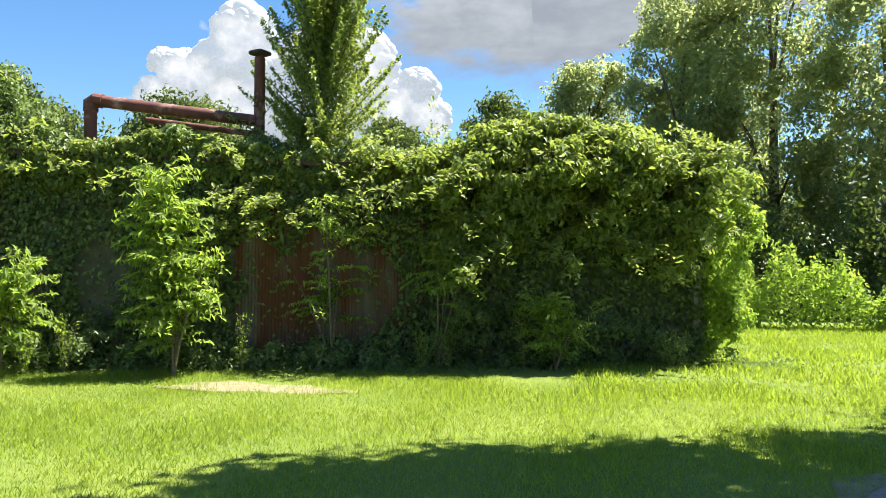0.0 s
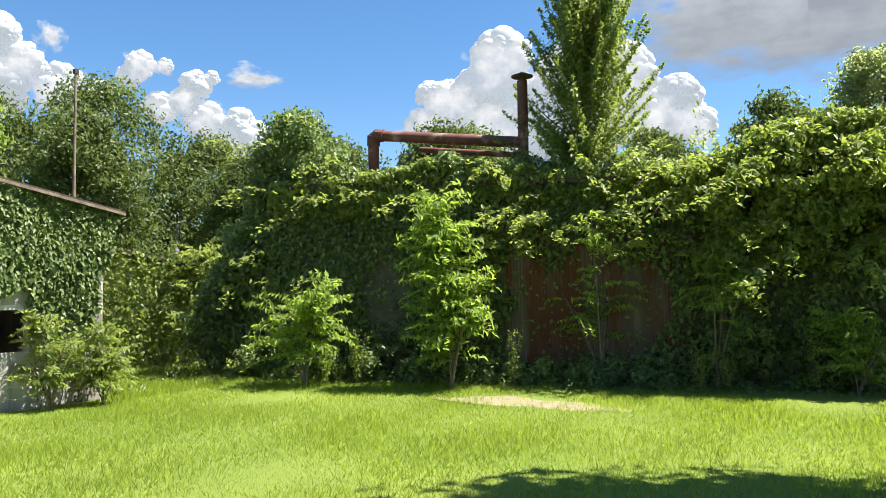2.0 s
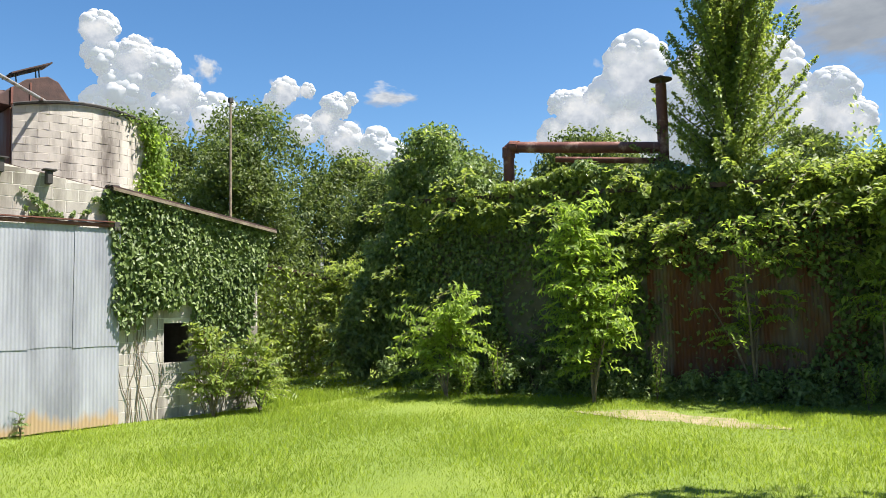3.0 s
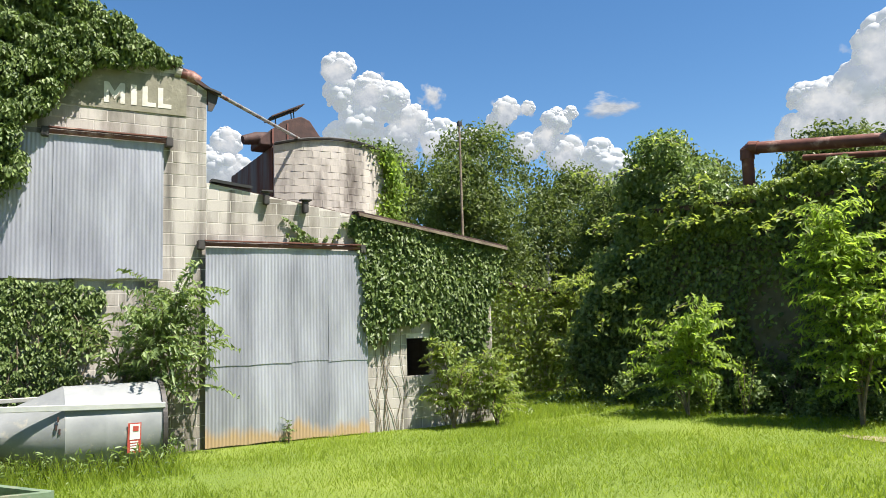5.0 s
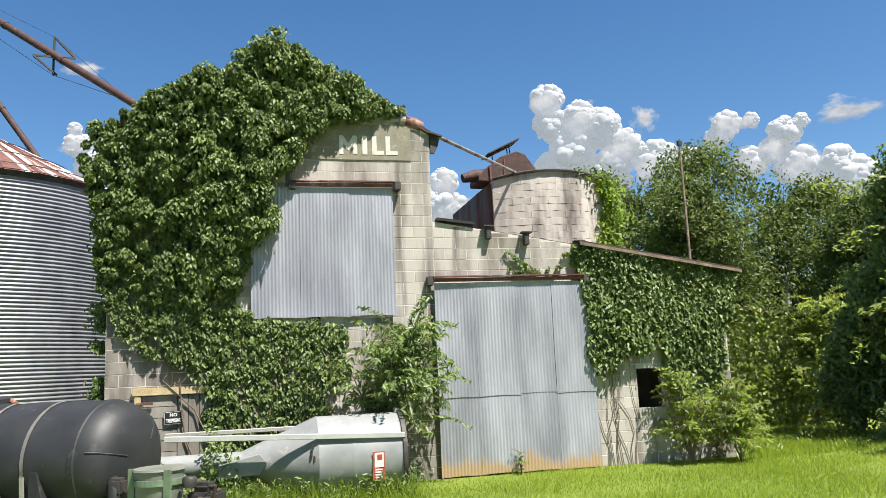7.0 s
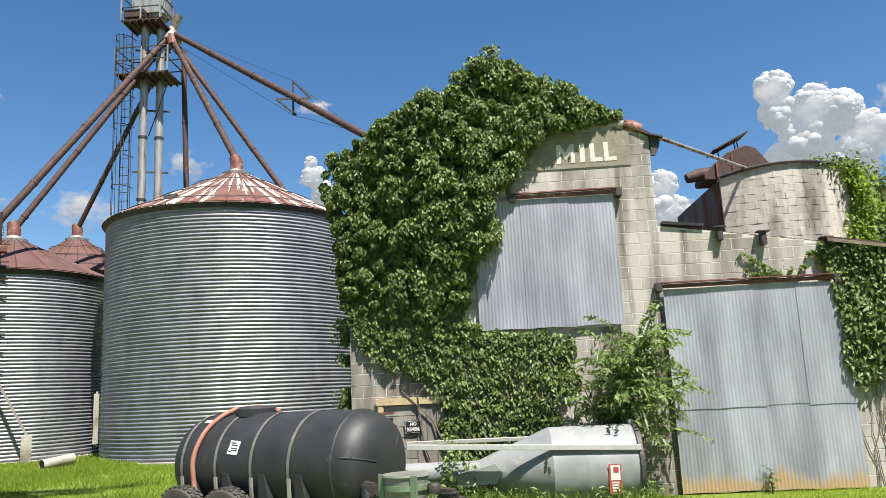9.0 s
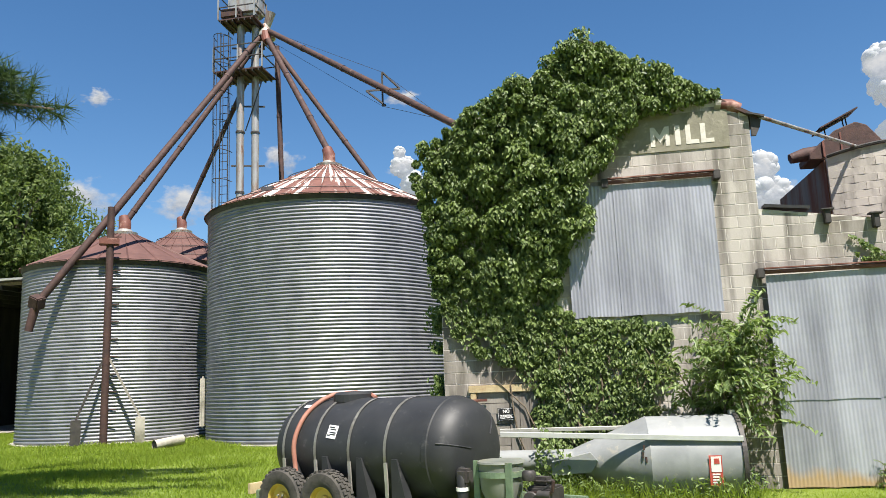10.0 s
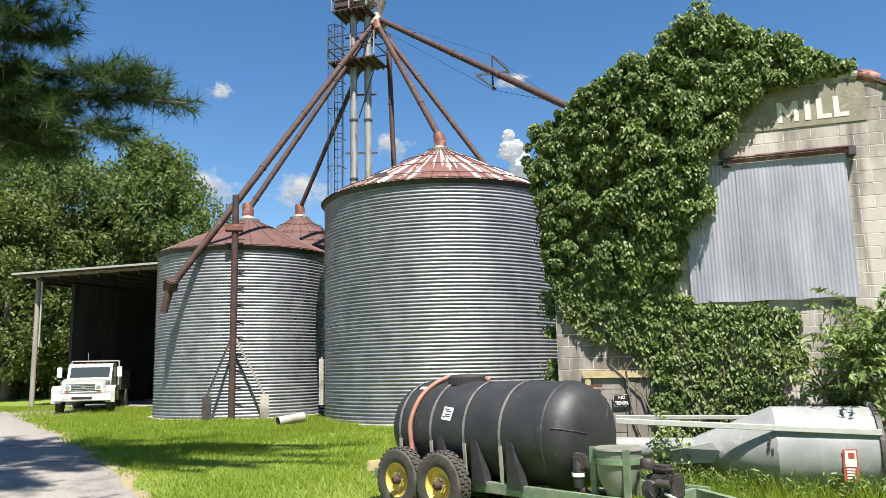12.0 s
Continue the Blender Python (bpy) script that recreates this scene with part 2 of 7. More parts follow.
M["hose"] = plain("faded_red_hose", (0.25, 0.10, 0.07), (0.36, 0.17, 0.12), 6, 0.65, 0, 0.1)
M["strap"] = plain("steel_strap", (0.38, 0.37, 0.33), (0.52, 0.50, 0.46), 6, 0.5, 0.5, 0.1)
M["rubber"] = plain("tyre_rubber", (0.030, 0.028, 0.026), (0.075, 0.068, 0.058), 9, 0.85, 0, 0.3)
M["yellow_rim"] = plain("yellow_rim", (0.52, 0.36, 0.07), (0.66, 0.48, 0.12), 6, 0.55, 0.1, 0.1, spot=(0.28, 0.16, 0.06), spot_at=0.6)
M["cone"] = plain("cloudy_poly_cone", (0.14, 0.15, 0.13), (0.23, 0.24, 0.21), 3, 0.45, 0, 0.05, spot=(0.20, 0.19, 0.13), spot_at=0.55, spot_scale=2)
M["red"] = plain("red_print", (0.40, 0.055, 0.045), (0.50, 0.09, 0.07), 10, 0.5, 0, 0.05)
M["white"] = plain("white_print", (0.74, 0.73, 0.70), (0.82, 0.81, 0.78), 10, 0.5, 0, 0.05)
M["black"] = plain("black_print", (0.012, 0.012, 0.012), (0.025, 0.025, 0.025), 10, 0.5, 0, 0.05)
M["truck_white"] = plain("truck_paint", (0.33, 0.335, 0.33), (0.46, 0.46, 0.45), 3, 0.35, 0, 0.05, spot=(0.35, 0.31, 0.25), spot_at=0.67, spot_scale=4)
M["chrome"] = plain("dull_chrome", (0.55, 0.55, 0.55), (0.7, 0.7, 0.7), 6, 0.25, 0.9, 0.05)
# near-black boards for the open shed's inner walls and roof timbers
M["dark_boards"] = plain("near_black_boards", (0.018, 0.016, 0.014), (0.05, 0.043, 0.036), 4, 0.9, 0, 0.4, (1, 1, 0.15))
# concrete of the overgrown shed's front, its colour darkened to stand for shade
M["shaded_wall"] = plain("shaded_dark_wall", (0.07, 0.065, 0.052), (0.15, 0.14, 0.11), 4, 0.9, 0, 0.4, spot=(0.27, 0.26, 0.22), spot_at=0.6, spot_scale=0.9)
M["concrete"] = plain("old_concrete", (0.30, 0.28, 0.24), (0.45, 0.42, 0.36), 6, 0.9, 0, 0.4, spot=(0.17, 0.16, 0.12), spot_at=0.56, spot_scale=1.5)


def glass_material():
    m, n, l, s = nodes_of("window_glass")
    s.inputs["Base Color"].default_value = (0.03, 0.04, 0.04, 1)
    s.inputs["Roughness"].default_value = 0.06
    return m


M["glass"] = glass_material()


# ---- building blocks ----
def bm_object(name, bm, material, parent=None, label=""):
    bmesh.ops.recalc_face_normals(bm, faces=bm.faces[:])
    me = bpy.data.meshes.new(name)
    bm.to_mesh(me)
    bm.free()
    me.materials.append(material)
    ob = new(name, me)
    if parent is not None:
        ob.parent = parent
    if label:
        ob["label"] = label
    return ob


def part(name, bm, material, parent, label=""):
    return bm_object(name, bm, material, parent, label)


def empty(name, m=None):
    ob = new(name)
    ob.empty_display_size = 0.2
    if m is not None:
        ob.matrix_world = m
    return ob


def smooth(ob, angle=40):
    for p in ob.data.polygons:
        p.use_smooth = True
    ob.data.set_sharp_from_angle(angle=radians(angle))
    return ob


def box(x0, x1, y0, y1, z0, z1, bevel=0.0, bm=None):
    bm = bm or bmesh.new()
    r = bmesh.ops.create_cube(bm, size=1.0, matrix=Matrix.Translation(((x0 + x1) / 2, (y0 + y1) / 2, (z0 + z1) / 2)) @ Matrix.Diagonal((abs(x1 - x0), abs(y1 - y0), abs(z1 - z0), 1)))
    if bevel:
        edges = list({e for v in r["verts"] for e in v.link_edges})
        bmesh.ops.bevel(bm, geom=edges, offset=bevel, segments=2, affect="EDGES")
    return bm


def beam(p, q, w, h, bm=None, bevel=0.0):
    """A bar of section w x h from p to q, h upright."""
    p, q = Vector(p), Vector(q)
    d = (q - p).normalized()
    side = d.cross(Vector((0, 0, 1)))
    side = side.normalized() if side.length > 1e-4 else Vector((1, 0, 0))
    up = side.cross(d).normalized()
    m = Matrix((side, d, up)).transposed().to_4x4()
    m.translation = (p + q) / 2
    bm = bm or bmesh.new()
    r = bmesh.ops.create_cube(bm, size=1.0, matrix=m @ Matrix.Diagonal((w, (q - p).length, h, 1)))
    if bevel:
        bmesh.ops.bevel(bm, geom=list({e for v in r["verts"] for e in v.link_edges}), offset=bevel, segments=1, affect="EDGES")
    return bm


def tube(points, radii, seg=12, caps=True, bm=None):
    """A round tube along points, with a radius at each."""
    bm = bm or bmesh.new()
    pts = [Vector([float(c) for c in p]) for p in points]
    if not hasattr(radii, "__len__"):
        radii = [radii] * len(pts)
    radii = [float(r) for r in radii]
    rings, ref = [], None
    for i, p in enumerate(pts):
        d = (pts[min(i + 1, len(pts) - 1)] - pts[max(i - 1, 0)]).normalized()
        if ref is None:
            ref = d.orthogonal().normalized()
        ref = (ref - d * ref.dot(d)).normalized()
        other = d.cross(ref)
        rings.append([bm.verts.new(p + radii[i] * (math.cos(k * math.tau / seg) * ref + math.sin(k * math.tau / seg) * other)) for k in range(seg)])
    for r, s in zip(rings, rings[1:]):
        for k in range(seg):
            bm.faces.new((r[k], r[(k + 1) % seg], s[(k + 1) % seg], s[k]))
    if caps:
        bm.faces.new(rings[0][::-1])
        bm.faces.new(rings[-1])
    return bm


def lathe(profile, seg=48, bm=None, closed=False, m=None):
    """A form turned round z from (radius, height) pairs."""
    bm = bm or bmesh.new()
    rings = []
    for r, z in profile:
        rings.append([bm.verts.new((r * math.cos(k * math.tau / seg), r * math.sin(k * math.tau / seg), z)) for k in range(seg)])
    for r, s in zip(rings, rings[1:]):
        for k in range(seg):
            bm.faces.new((r[k], r[(k + 1) % seg], s[(k + 1) % seg], s[k]))
    if closed:
        bm.faces.new(rings[0][::-1])
        bm.faces.new(rings[-1])
    if m is not None:
        bmesh.ops.transform(bm, matrix=m, verts=bm.verts[:])
    return bm


def prism(outline, depth, m=None, bm=None):
    """An outline in x and z, pushed along y by depth."""
    bm = bm or bmesh.new()
    f = [bm.verts.new((x, 0, z)) for x, z in outline]
    g = [bm.verts.new((x, depth, z)) for x, z in outline]
    bm.faces.new(f)
    bm.faces.new(g[::-1])
    for i in range(len(f)):
        j = (i + 1) % len(f)
        bm.faces.new((f[i], f[j], g[j], g[i]))
    if m is not None:
        bmesh.ops.transform(bm, matrix=m, verts=f + g)
    return bm


def mesh_from(name, verts, faces, material, parent=None, shade=False):
    """A mesh from numpy arrays: faces all of one size."""
    me = bpy.data.meshes.new(name)
    nf, k = faces.shape
    me.vertices.add(len(verts))
    me.vertices.foreach_set("co", np.ascontiguousarray(verts, dtype=np.float32).ravel())
    me.loops.add(nf * k)
    me.loops.foreach_set("vertex_index", np.ascontiguousarray(faces, dtype=np.int32).ravel())
    me.polygons.add(nf)
    me.polygons.foreach_set("loop_start", np.arange(0, nf * k, k, dtype=np.int32))
    me.update(calc_edges=True)
    me.validate()
    me.materials.append(material)
    if shade:
        me.polygons.foreach_set("use_smooth", np.ones(nf, dtype=bool))
    ob = new(name, me)
    if parent is not None:
        ob.parent = parent
    return ob


rng = np.random.default_rng(7)


def unit(v):
    return v / np.maximum(np.linalg.norm(v, axis=1, keepdims=True), 1e-9)


def leaf_arrays(centres, normals, size, droop=0.5, wild=0.7, narrow=0.55):
    """Folded leaves of two triangles each, with their tips hanging."""
    n = len(centres)
    nor = unit(np.asarray(normals) + wild * rng.normal(size=(n, 3)))
    tip = rng.normal(size=(n, 3)) + np.array([0, 0, -droop * 2.0])
    tip = unit(tip - nor * (tip * nor).sum(1, keepdims=True))
    side = np.cross(nor, tip)
    s = (np.asarray(size) * rng.uniform(0.65, 1.3, n))[:, None] if np.ndim(size) == 0 else (np.asarray(size) * rng.uniform(0.65, 1.3, n))[:, None]
    c = np.asarray(centres)
    base, end = c - tip * s * 0.5, c + tip * s * 0.5 - nor * s * 0.12
    left = c + side * s * narrow * 0.5 + nor * s * 0.10 - tip * s * 0.06
    right = c - side * s * narrow * 0.5 + nor * s * 0.10 - tip * s * 0.06
    v = np.stack([base, right, end, left], 1).reshape(-1, 3)
    i = np.arange(n)[:, None] * 4
    f = np.concatenate([i + [0, 1, 2], i + [0, 2, 3]], 1).reshape(-1, 3)
    return v, f


def foliage(name, centres, normals, size, material, parent=None, **kw):
    v, f = leaf_arrays(centres, normals, size, **kw)
    return mesh_from(name, v, f, material, parent)


def bumps3(p, freq, seed=0):
    """A cheap smooth field of about -1 to 1 at points p."""
    r = np.random.default_rng(seed)
    out = np.zeros(len(p))
    for k in range(6):
        d = r.normal(size=3)
        out += np.sin(p @ (d * freq * (1 + 0.35 * k)) + r.uniform(0, 6.28)) / (1 + 0.3 * k)
    return out / 2.6


def ground_z(x, y):
    u = -0.64 * np.asarray(x, float) + 0.77 * np.asarray(y, float)
    s = np.clip((u - 11) / 8, 0, 1)
    return 0.30 * s * s * (3 - 2 * s) + 0.012 * np.clip(u - 19, 0, 22)


def gz(x, y):
    return float(ground_z(x, y))


# ---- ground and road ----
def make_ground():
    xs = np.concatenate([[-900, -400, -200, -100], np.arange(-60, 62, 2.0), [100, 200, 400, 900]])
    gx, gy = np.meshgrid(xs, xs)
    z = ground_z(gx, gy)
    z = z + np.where(np.hypot(gx, gy) < 60, 0.02 * np.sin(gx * 0.9 + 1.3 * np.sin(gy * 0.5)) * np.sin(gy * 0.8), 0)
    v = np.stack([gx, gy, z], -1).reshape(-1, 3)
    n = len(xs)
    i = (np.arange(n - 1)[:, None] * n + np.arange(n - 1)[None]).ravel()
    f = np.stack([i, i + 1, i + n + 1, i + n], 1)
    ob = mesh_from("ground", v, f, M["lawn"], shade=True)
    return tagged(ob, "sunlit mown lawn on almost level ground", "lawn", kind="structure")


make_ground()
ROAD_A, ROAD_D = np.array([7.2, -1.45]), np.array([-0.814, 0.581])
ROAD_N = np.array([-0.581, -0.814])


def lane_edge(s):
    """How far the lane's edge wanders off its straight line."""
    return np.interp(s, [-6, 0, 10, 19, 24, 29, 40], [0.38, 0.30, 0.0, -0.28, -0.40, -0.60, -0.50])


def road_strip(name, s0, s1, width, wave, label, z=0.035, shift=0.0, material="road"):
    ss = np.arange(s0, s1, 0.6)
    rows = []
    for s in ss:
        near = ROAD_A + ROAD_D * s + ROAD_N * (shift + lane_edge(s) + wave * math.sin(s * 1.7) + wave * 0.6 * math.sin(s * 4.1 + 1))
        pts = []
        for w in (0, 0.05, 0.35 * width, 0.65 * width, width - 0.05, width):
            p = near + ROAD_N * w
            pts.append((p[0], p[1], gz(p[0], p[1]) + (z if 0 < w < width else -0.03)))
        rows.append(pts)
    v = np.array(rows).reshape(-1, 3)
    i = (np.arange(len(ss) - 1)[:, None] * 6 + np.arange(5)[None]).ravel()
    ob = mesh_from(name, v, np.stack([i, i + 1, i + 7, i + 6], 1), M[material], shade=True)
    return tagged(ob, label, "road", kind="structure")


road_strip("road", -40, 90, 4.6, 0.07, "worn pale grey asphalt lane beside the lawn")
road_strip("verge", -12, 40, 0.5, 0.16, "bare brown soil along the lane's edge", 0.018, -0.24, "soil")


def drive():
    """A pale drive from the lane into the open shed."""
    c = [(-24.5, 14.5), (-23.4, 17.5), (-23.0, 20.5), (-23.6, 26), (-24.5, 34)]
    v, n = [], len(c)
    for i, (x, y) in enumerate(c):
        d = Vector((c[min(i + 1, n - 1)][0] - c[max(i - 1, 0)][0], c[min(i + 1, n - 1)][1] - c[max(i - 1, 0)][1])).normalized()
        for w in (-2.2, 2.2):
            px, py = x + d.y * w, y - d.x * w
            v.append((px, py, gz(px, py) + 0.03))
    i = np.arange(n - 1) * 2
    ob = mesh_from("drive", np.array(v), np.stack([i, i + 1, i + 3, i + 2], 1), M["road"])
    tagged(ob, "pale dusty drive leading into the open shed", "road", kind="structure")


drive()


def soil_patch():
    bm = bmesh.new()
    c = bm.verts.new((11.6, 6.3, 0.03))
    ring = []
    for k in range(40):
        a = k * math.tau / 40
        r = 1 + 0.22 * math.sin(3 * a + 1) + 0.12 * math.sin(7 * a)
        ring.append(bm.verts.new((11.6 + 0.55 * r * math.cos(a), 6.0 + 1.5 * r * math.sin(a), 0.012)))
    for k in range(40):
        bm.faces.new((c, ring[k], ring[(k + 1) % 40]))
    tagged(bm_object("soil_patch", bm, M["soil"]), "bare sandy patch in the lawn", "ground", kind="structure")


soil_patch()

# ---- the mill ----
FY = 13.005                     # the front of the mill
MX0, MX1, WX1 = -2.42, 2.86, 8.42
COURSE, LONG = 0.1945, 0.395


def wing_top(x):
    return 4.39 - (x - 2.86) * 0.162


def gable_top(x):
    return 7.60 - abs(x - 0.22) * 0.62


def wall_with_holes(name, x0, x1, top, holes, y, thick, material, label, cut=0.0):
    """A wall in columns between the sides of its holes; top is a function of x."""
    xs = sorted({x0, x1, *[h for q in holes for h in q[:2]], *([0.22] if x0 < 0.22 < x1 else [])})
    bm = bmesh.new()
    for a, b in zip(xs, xs[1:]):
        cuts = sorted([(h[2], h[3]) for h in holes if h[0] <= a + 1e-6 and h[1] >= b - 1e-6])
        z, spans = -0.3, []
        for lo, hi in cuts:
            if lo > z:
                spans.append((z, lo, z, lo))
            z = hi
        spans.append((z, top(a) - cut, z, top(b) - cut))
        for la, ha, lb, hb in spans:
            prism([(a, la), (b, lb), (b, hb), (a, ha)], thick, Matrix.Translation((0, y, 0)), bm)
    bmesh.ops.remove_doubles(bm, verts=bm.verts[:], dist=1e-4)
    ob = bm_object(name, bm, material)
    return tagged(ob, label, "wall", kind="structure")


BIG = (-0.15, 2.10, 2.80, 4.90)      # the upper opening, closed by a hanging sheet door
SMALL = (-1.83, -0.83, -0.3, 1.62)   # the plank door
GATE = (2.89, 5.62, -0.3, 3.22)
HOLE = (6.52, 7.09, 0.93, 1.66)
wall_mill = wall_with_holes("wall_mill_front", MX0, MX1, gable_top, [BIG, SMALL], FY + 0.004, 0.2, M["mortar"], "tall gabled block wall of the mill", 0.02)
wall_wing = wall_with_holes("wall_wing_front", MX1 + 0.004, WX1, wing_top, [GATE, HOLE], FY + 0.006, 0.2, M["mortar"], "low block wall of the mill's lean-to wing", 0.02)


def plain_wall(name, p, q, z0, z1, thick, material, label, z2=None):
    p, q = Vector((*p, 0)), Vector((*q, 0))
    d = (q - p).normalized()
    m = Matrix((d, Vector((-d.y, d.x, 0)), Vector((0, 0, 1)))).transposed().to_4x4()
    m.translation = p
    L = (q - p).length
    return tagged(bm_object(name, prism([(0, z0), (L, z0), (L, z1 if z2 is None else z2), (0, z1)], thick, m), material), label, "wall", kind="structure")


plain_wall("wall_mill_left", (MX0, 23.0), (MX0, FY + 0.21), -0.3, 6.0, 0.19, M["mortar"], "side wall of the mill")
plain_wall("wall_mill_right", (MX1 - 0.01, FY + 0.21), (MX1 - 0.01, 23.0), -0.3, 6.0, 0.19, M["block"], "side wall of the mill above the wing")
plain_wall("wall_mill_back", (MX1, 23.2), (MX0, 23.2), -0.3, 6.0, 0.19, M["mortar"], "back wall of the mill")
plain_wall("wall_wing_right", (WX1 - 0.01, FY + 0.21), (WX1 - 0.01, 21.0), -0.3, 3.35, 0.19, M["white_block"], "side wall of the lean-to wing")
plain_wall("wall_wing_back", (WX1, 21.2), (MX1, 21.2), -0.3, 3.4, 0.19, M["mortar"], "back wall of the wing")


def roof_slab(name, corners, thick, material, label):
    bm = bmesh.new()
    top = [bm.verts.new(c) for c in corners]
    low = [bm.verts.new((c[0], c[1], c[2] - thick)) for c in corners]
    bm.faces.new(top)
    bm.faces.new(low[::-1])
    for i in range(4):
        j = (i + 1) % 4
        bm.faces.new((top[i], low[i], low[j], top[j]))
    return tagged(bm_object(name, bm, material), label, "roof", kind="structure")


roof_slab("roof_mill_right", [(0.22, FY - 0.05, 7.66), (2.99, FY - 0.05, 5.94), (2.99, 23.4, 5.94), (0.22, 23.4, 7.66)], 0.07, M["rust"], "rusted roof slope of the mill")
roof_slab("roof_mill_left", [(0.22, FY + 0.25, 7.6), (0.22, 23.4, 7.6), (-2.6, 23.4, 5.75), (-2.6, FY + 0.25, 5.75)], 0.07, M["rust"], "rusted roof slope of the mill under vines")
roof_slab("roof_wing", [(5.50, FY - 0.22, 3.99), (8.72, FY - 0.22, 3.44), (8.72, 21.3, 3.44), (5.50, 21.3, 3.99)], 0.03, M["rust"], "thin rusted sheet roof of the wing")
roof_slab("roof_wing_upper", [(3.0, FY + 0.02, 4.36), (5.55, FY + 0.02, 3.95), (5.55, 21.3, 3.95), (3.0, 21.3, 4.36)], 0.05, M["rust"], "rusted roof behind the block parapet")
tagged(bm_object("trim", prism([(5.5, 3.90), (8.70, 3.355), (8.70, 3.405), (5.5, 3.955)], 0.03, Matrix.Translation((0, FY - 0.26, 0))), M["timber"]), "weathered fascia board under the wing's roof", "trim", kind="structure")
tagged(bm_object("floor", box(MX0 + 0.2, WX1 - 0.2, FY + 0.22, 21.0, -0.05, 0.02), M["concrete"]), "dark concrete floor inside the mill", "floor", kind="structure")


def block_mesh(w, h, d):
    bm = box(-w / 2, w / 2, 0, d, 0, h)
    front = [e for e in bm.edges if all(v.co.y < 1e-6 for v in e.verts)]
    bmesh.ops.bevel(bm, geom=front, offset=0.004, segments=1, affect="EDGES")
    bmesh.ops.recalc_face_normals(bm, faces=bm.faces[:])
    me = bpy.data.meshes.new("block")
    bm.to_mesh(me)
    bm.free()
    return me


def lay_blocks(parent, x0, x1, z0, top, holes, material, m, gap=0.007, skip=None, keep=300):
    """Courses of blocks on a wall; full and half blocks share their meshes, cut ones have their own."""
    cache, made, k = {}, 0, 0
    z = z0
    while z < 9:
        x = x0 - (LONG / 2 if k % 2 else 0)
        while x < x1:
            a, b = max(x, x0), min(x + LONG, x1)
            x += LONG
            pieces = [(a, b)]
            for h in holes:
                if z + COURSE * 0.5 > h[2] and z + COURSE * 0.5 < h[3]:
                    cutup = []
                    for p, q in pieces:
                        if q <= h[0] or p >= h[1]:
                            cutup.append((p, q))
                        else:
                            cutup += [(p, h[0])] * (p < h[0]) + [(h[1], q)] * (q > h[1])
                    pieces = cutup
            for p, q in pieces:
                if q - p < 0.05:
                    continue
                roof = min(top(p), top(q))
                if z + 0.05 > roof or (skip and skip((p + q) / 2, z)):
                    continue
                hh = min(COURSE, roof - z) - gap
                key = (round(q - p, 2), round(hh, 2))
                if key not in cache:
                    cache[key] = block_mesh(q - p - gap, hh, 0.03)
                    cache[key].materials.append(material)
                if made >= keep:
                    continue
                ob = new("block", cache[key])
                ob.parent = parent
                ob.matrix_local = m @ pose((p + q) / 2, rng.normal() * 0.0008 + 0.0005, z, 0, 0, rng.normal() * 0.15)
                made += 1
        z += COURSE
        k += 1
    return made


# ---- sheet metal ----
def corrugated(x0, x1, z0, z1, pitch, depth, material, name, parent, m=None, sag=0.0, skew=0.0, rows=8):
    """A sheet with upright waves; its edges sag and lean a little."""
    nx = int((x1 - x0) / pitch * 6)
    xs = np.linspace(x0, x1, nx + 1)
    zs = np.linspace(z0, z1, rows)
    gx, gzz = np.meshgrid(xs, zs)
    gy = -depth * np.cos((gx - x0) / pitch * math.tau) * 0.5
    t = (gzz - z0) / (z1 - z0)
    low = sag * np.sin((gx - x0) * 4.3) * (1 - t) ** 6
    lean = 0.012 * np.sin(gzz * 2.1 + gx * 0.9)
    v = np.stack([gx + skew * (1 - t), gy + lean, gzz + low], -1).reshape(-1, 3)
    back = v + np.array([0, 0.004, 0])
    i = (np.arange(rows - 1)[:, None] * (nx + 1) + np.arange(nx)[None]).ravel()
    f = np.stack([i, i + 1, i + nx + 2, i + nx + 1], 1)
    n = len(v)
    ob = mesh_from(name, np.concatenate([v, back]), np.concatenate([f, f[:, ::-1] + n]), material, parent, True)
    if m is not None:
        ob.matrix_local = m
    return ob


def sheet_door(name, x0, x1, z0, z1, seams, label, rail):
    th = tagged(empty(name, pose(0, FY - 0.09, 0)), label, "door", kind="structure")
    zs = [z0, *seams, z1]
    for k, (a, b) in enumerate(zip(zs, zs[1:])):
        cuts = np.linspace(x0, x1, 5 if x1 - x0 > 2.5 else 4)
        for j, (p, q) in enumerate(zip(cuts, cuts[1:])):
            corrugated(p - 0.02, q + 0.02, a - (0.03 if k else 0), b, 0.058, 0.006, M["zinc_door"], "sheet", th,
                       pose(rng.normal() * 0.004, -0.006 * (j % 2) - 0.014 * k, 0, rng.normal() * 0.12, rng.normal() * 0.15, 0), 0.012)
    part("rail", beam((rail[0], -0.03, rail[2]), (rail[1], -0.03, rail[2]), 0.08, 0.06, bevel=0.01), M["rust_red"], th, "rusted sliding rail")
    part("rail_cover", beam((rail[0] + 0.05, -0.055, rail[2] + 0.055), (rail[1] - 0.05, -0.055, rail[2] + 0.055), 0.09, 0.02), M["rust_red"], th)
    part("bracket", box(rail[1] - 0.06, rail[1] + 0.05, -0.09, 0.07, rail[2] - 0.09, rail[2] + 0.06, 0.01), M["dark_steel"], th)
    part("bracket", box(rail[0] - 0.05, rail[0] + 0.06, -0.09, 0.07, rail[2] - 0.09, rail[2] + 0.06, 0.01), M["dark_steel"], th)
    return th


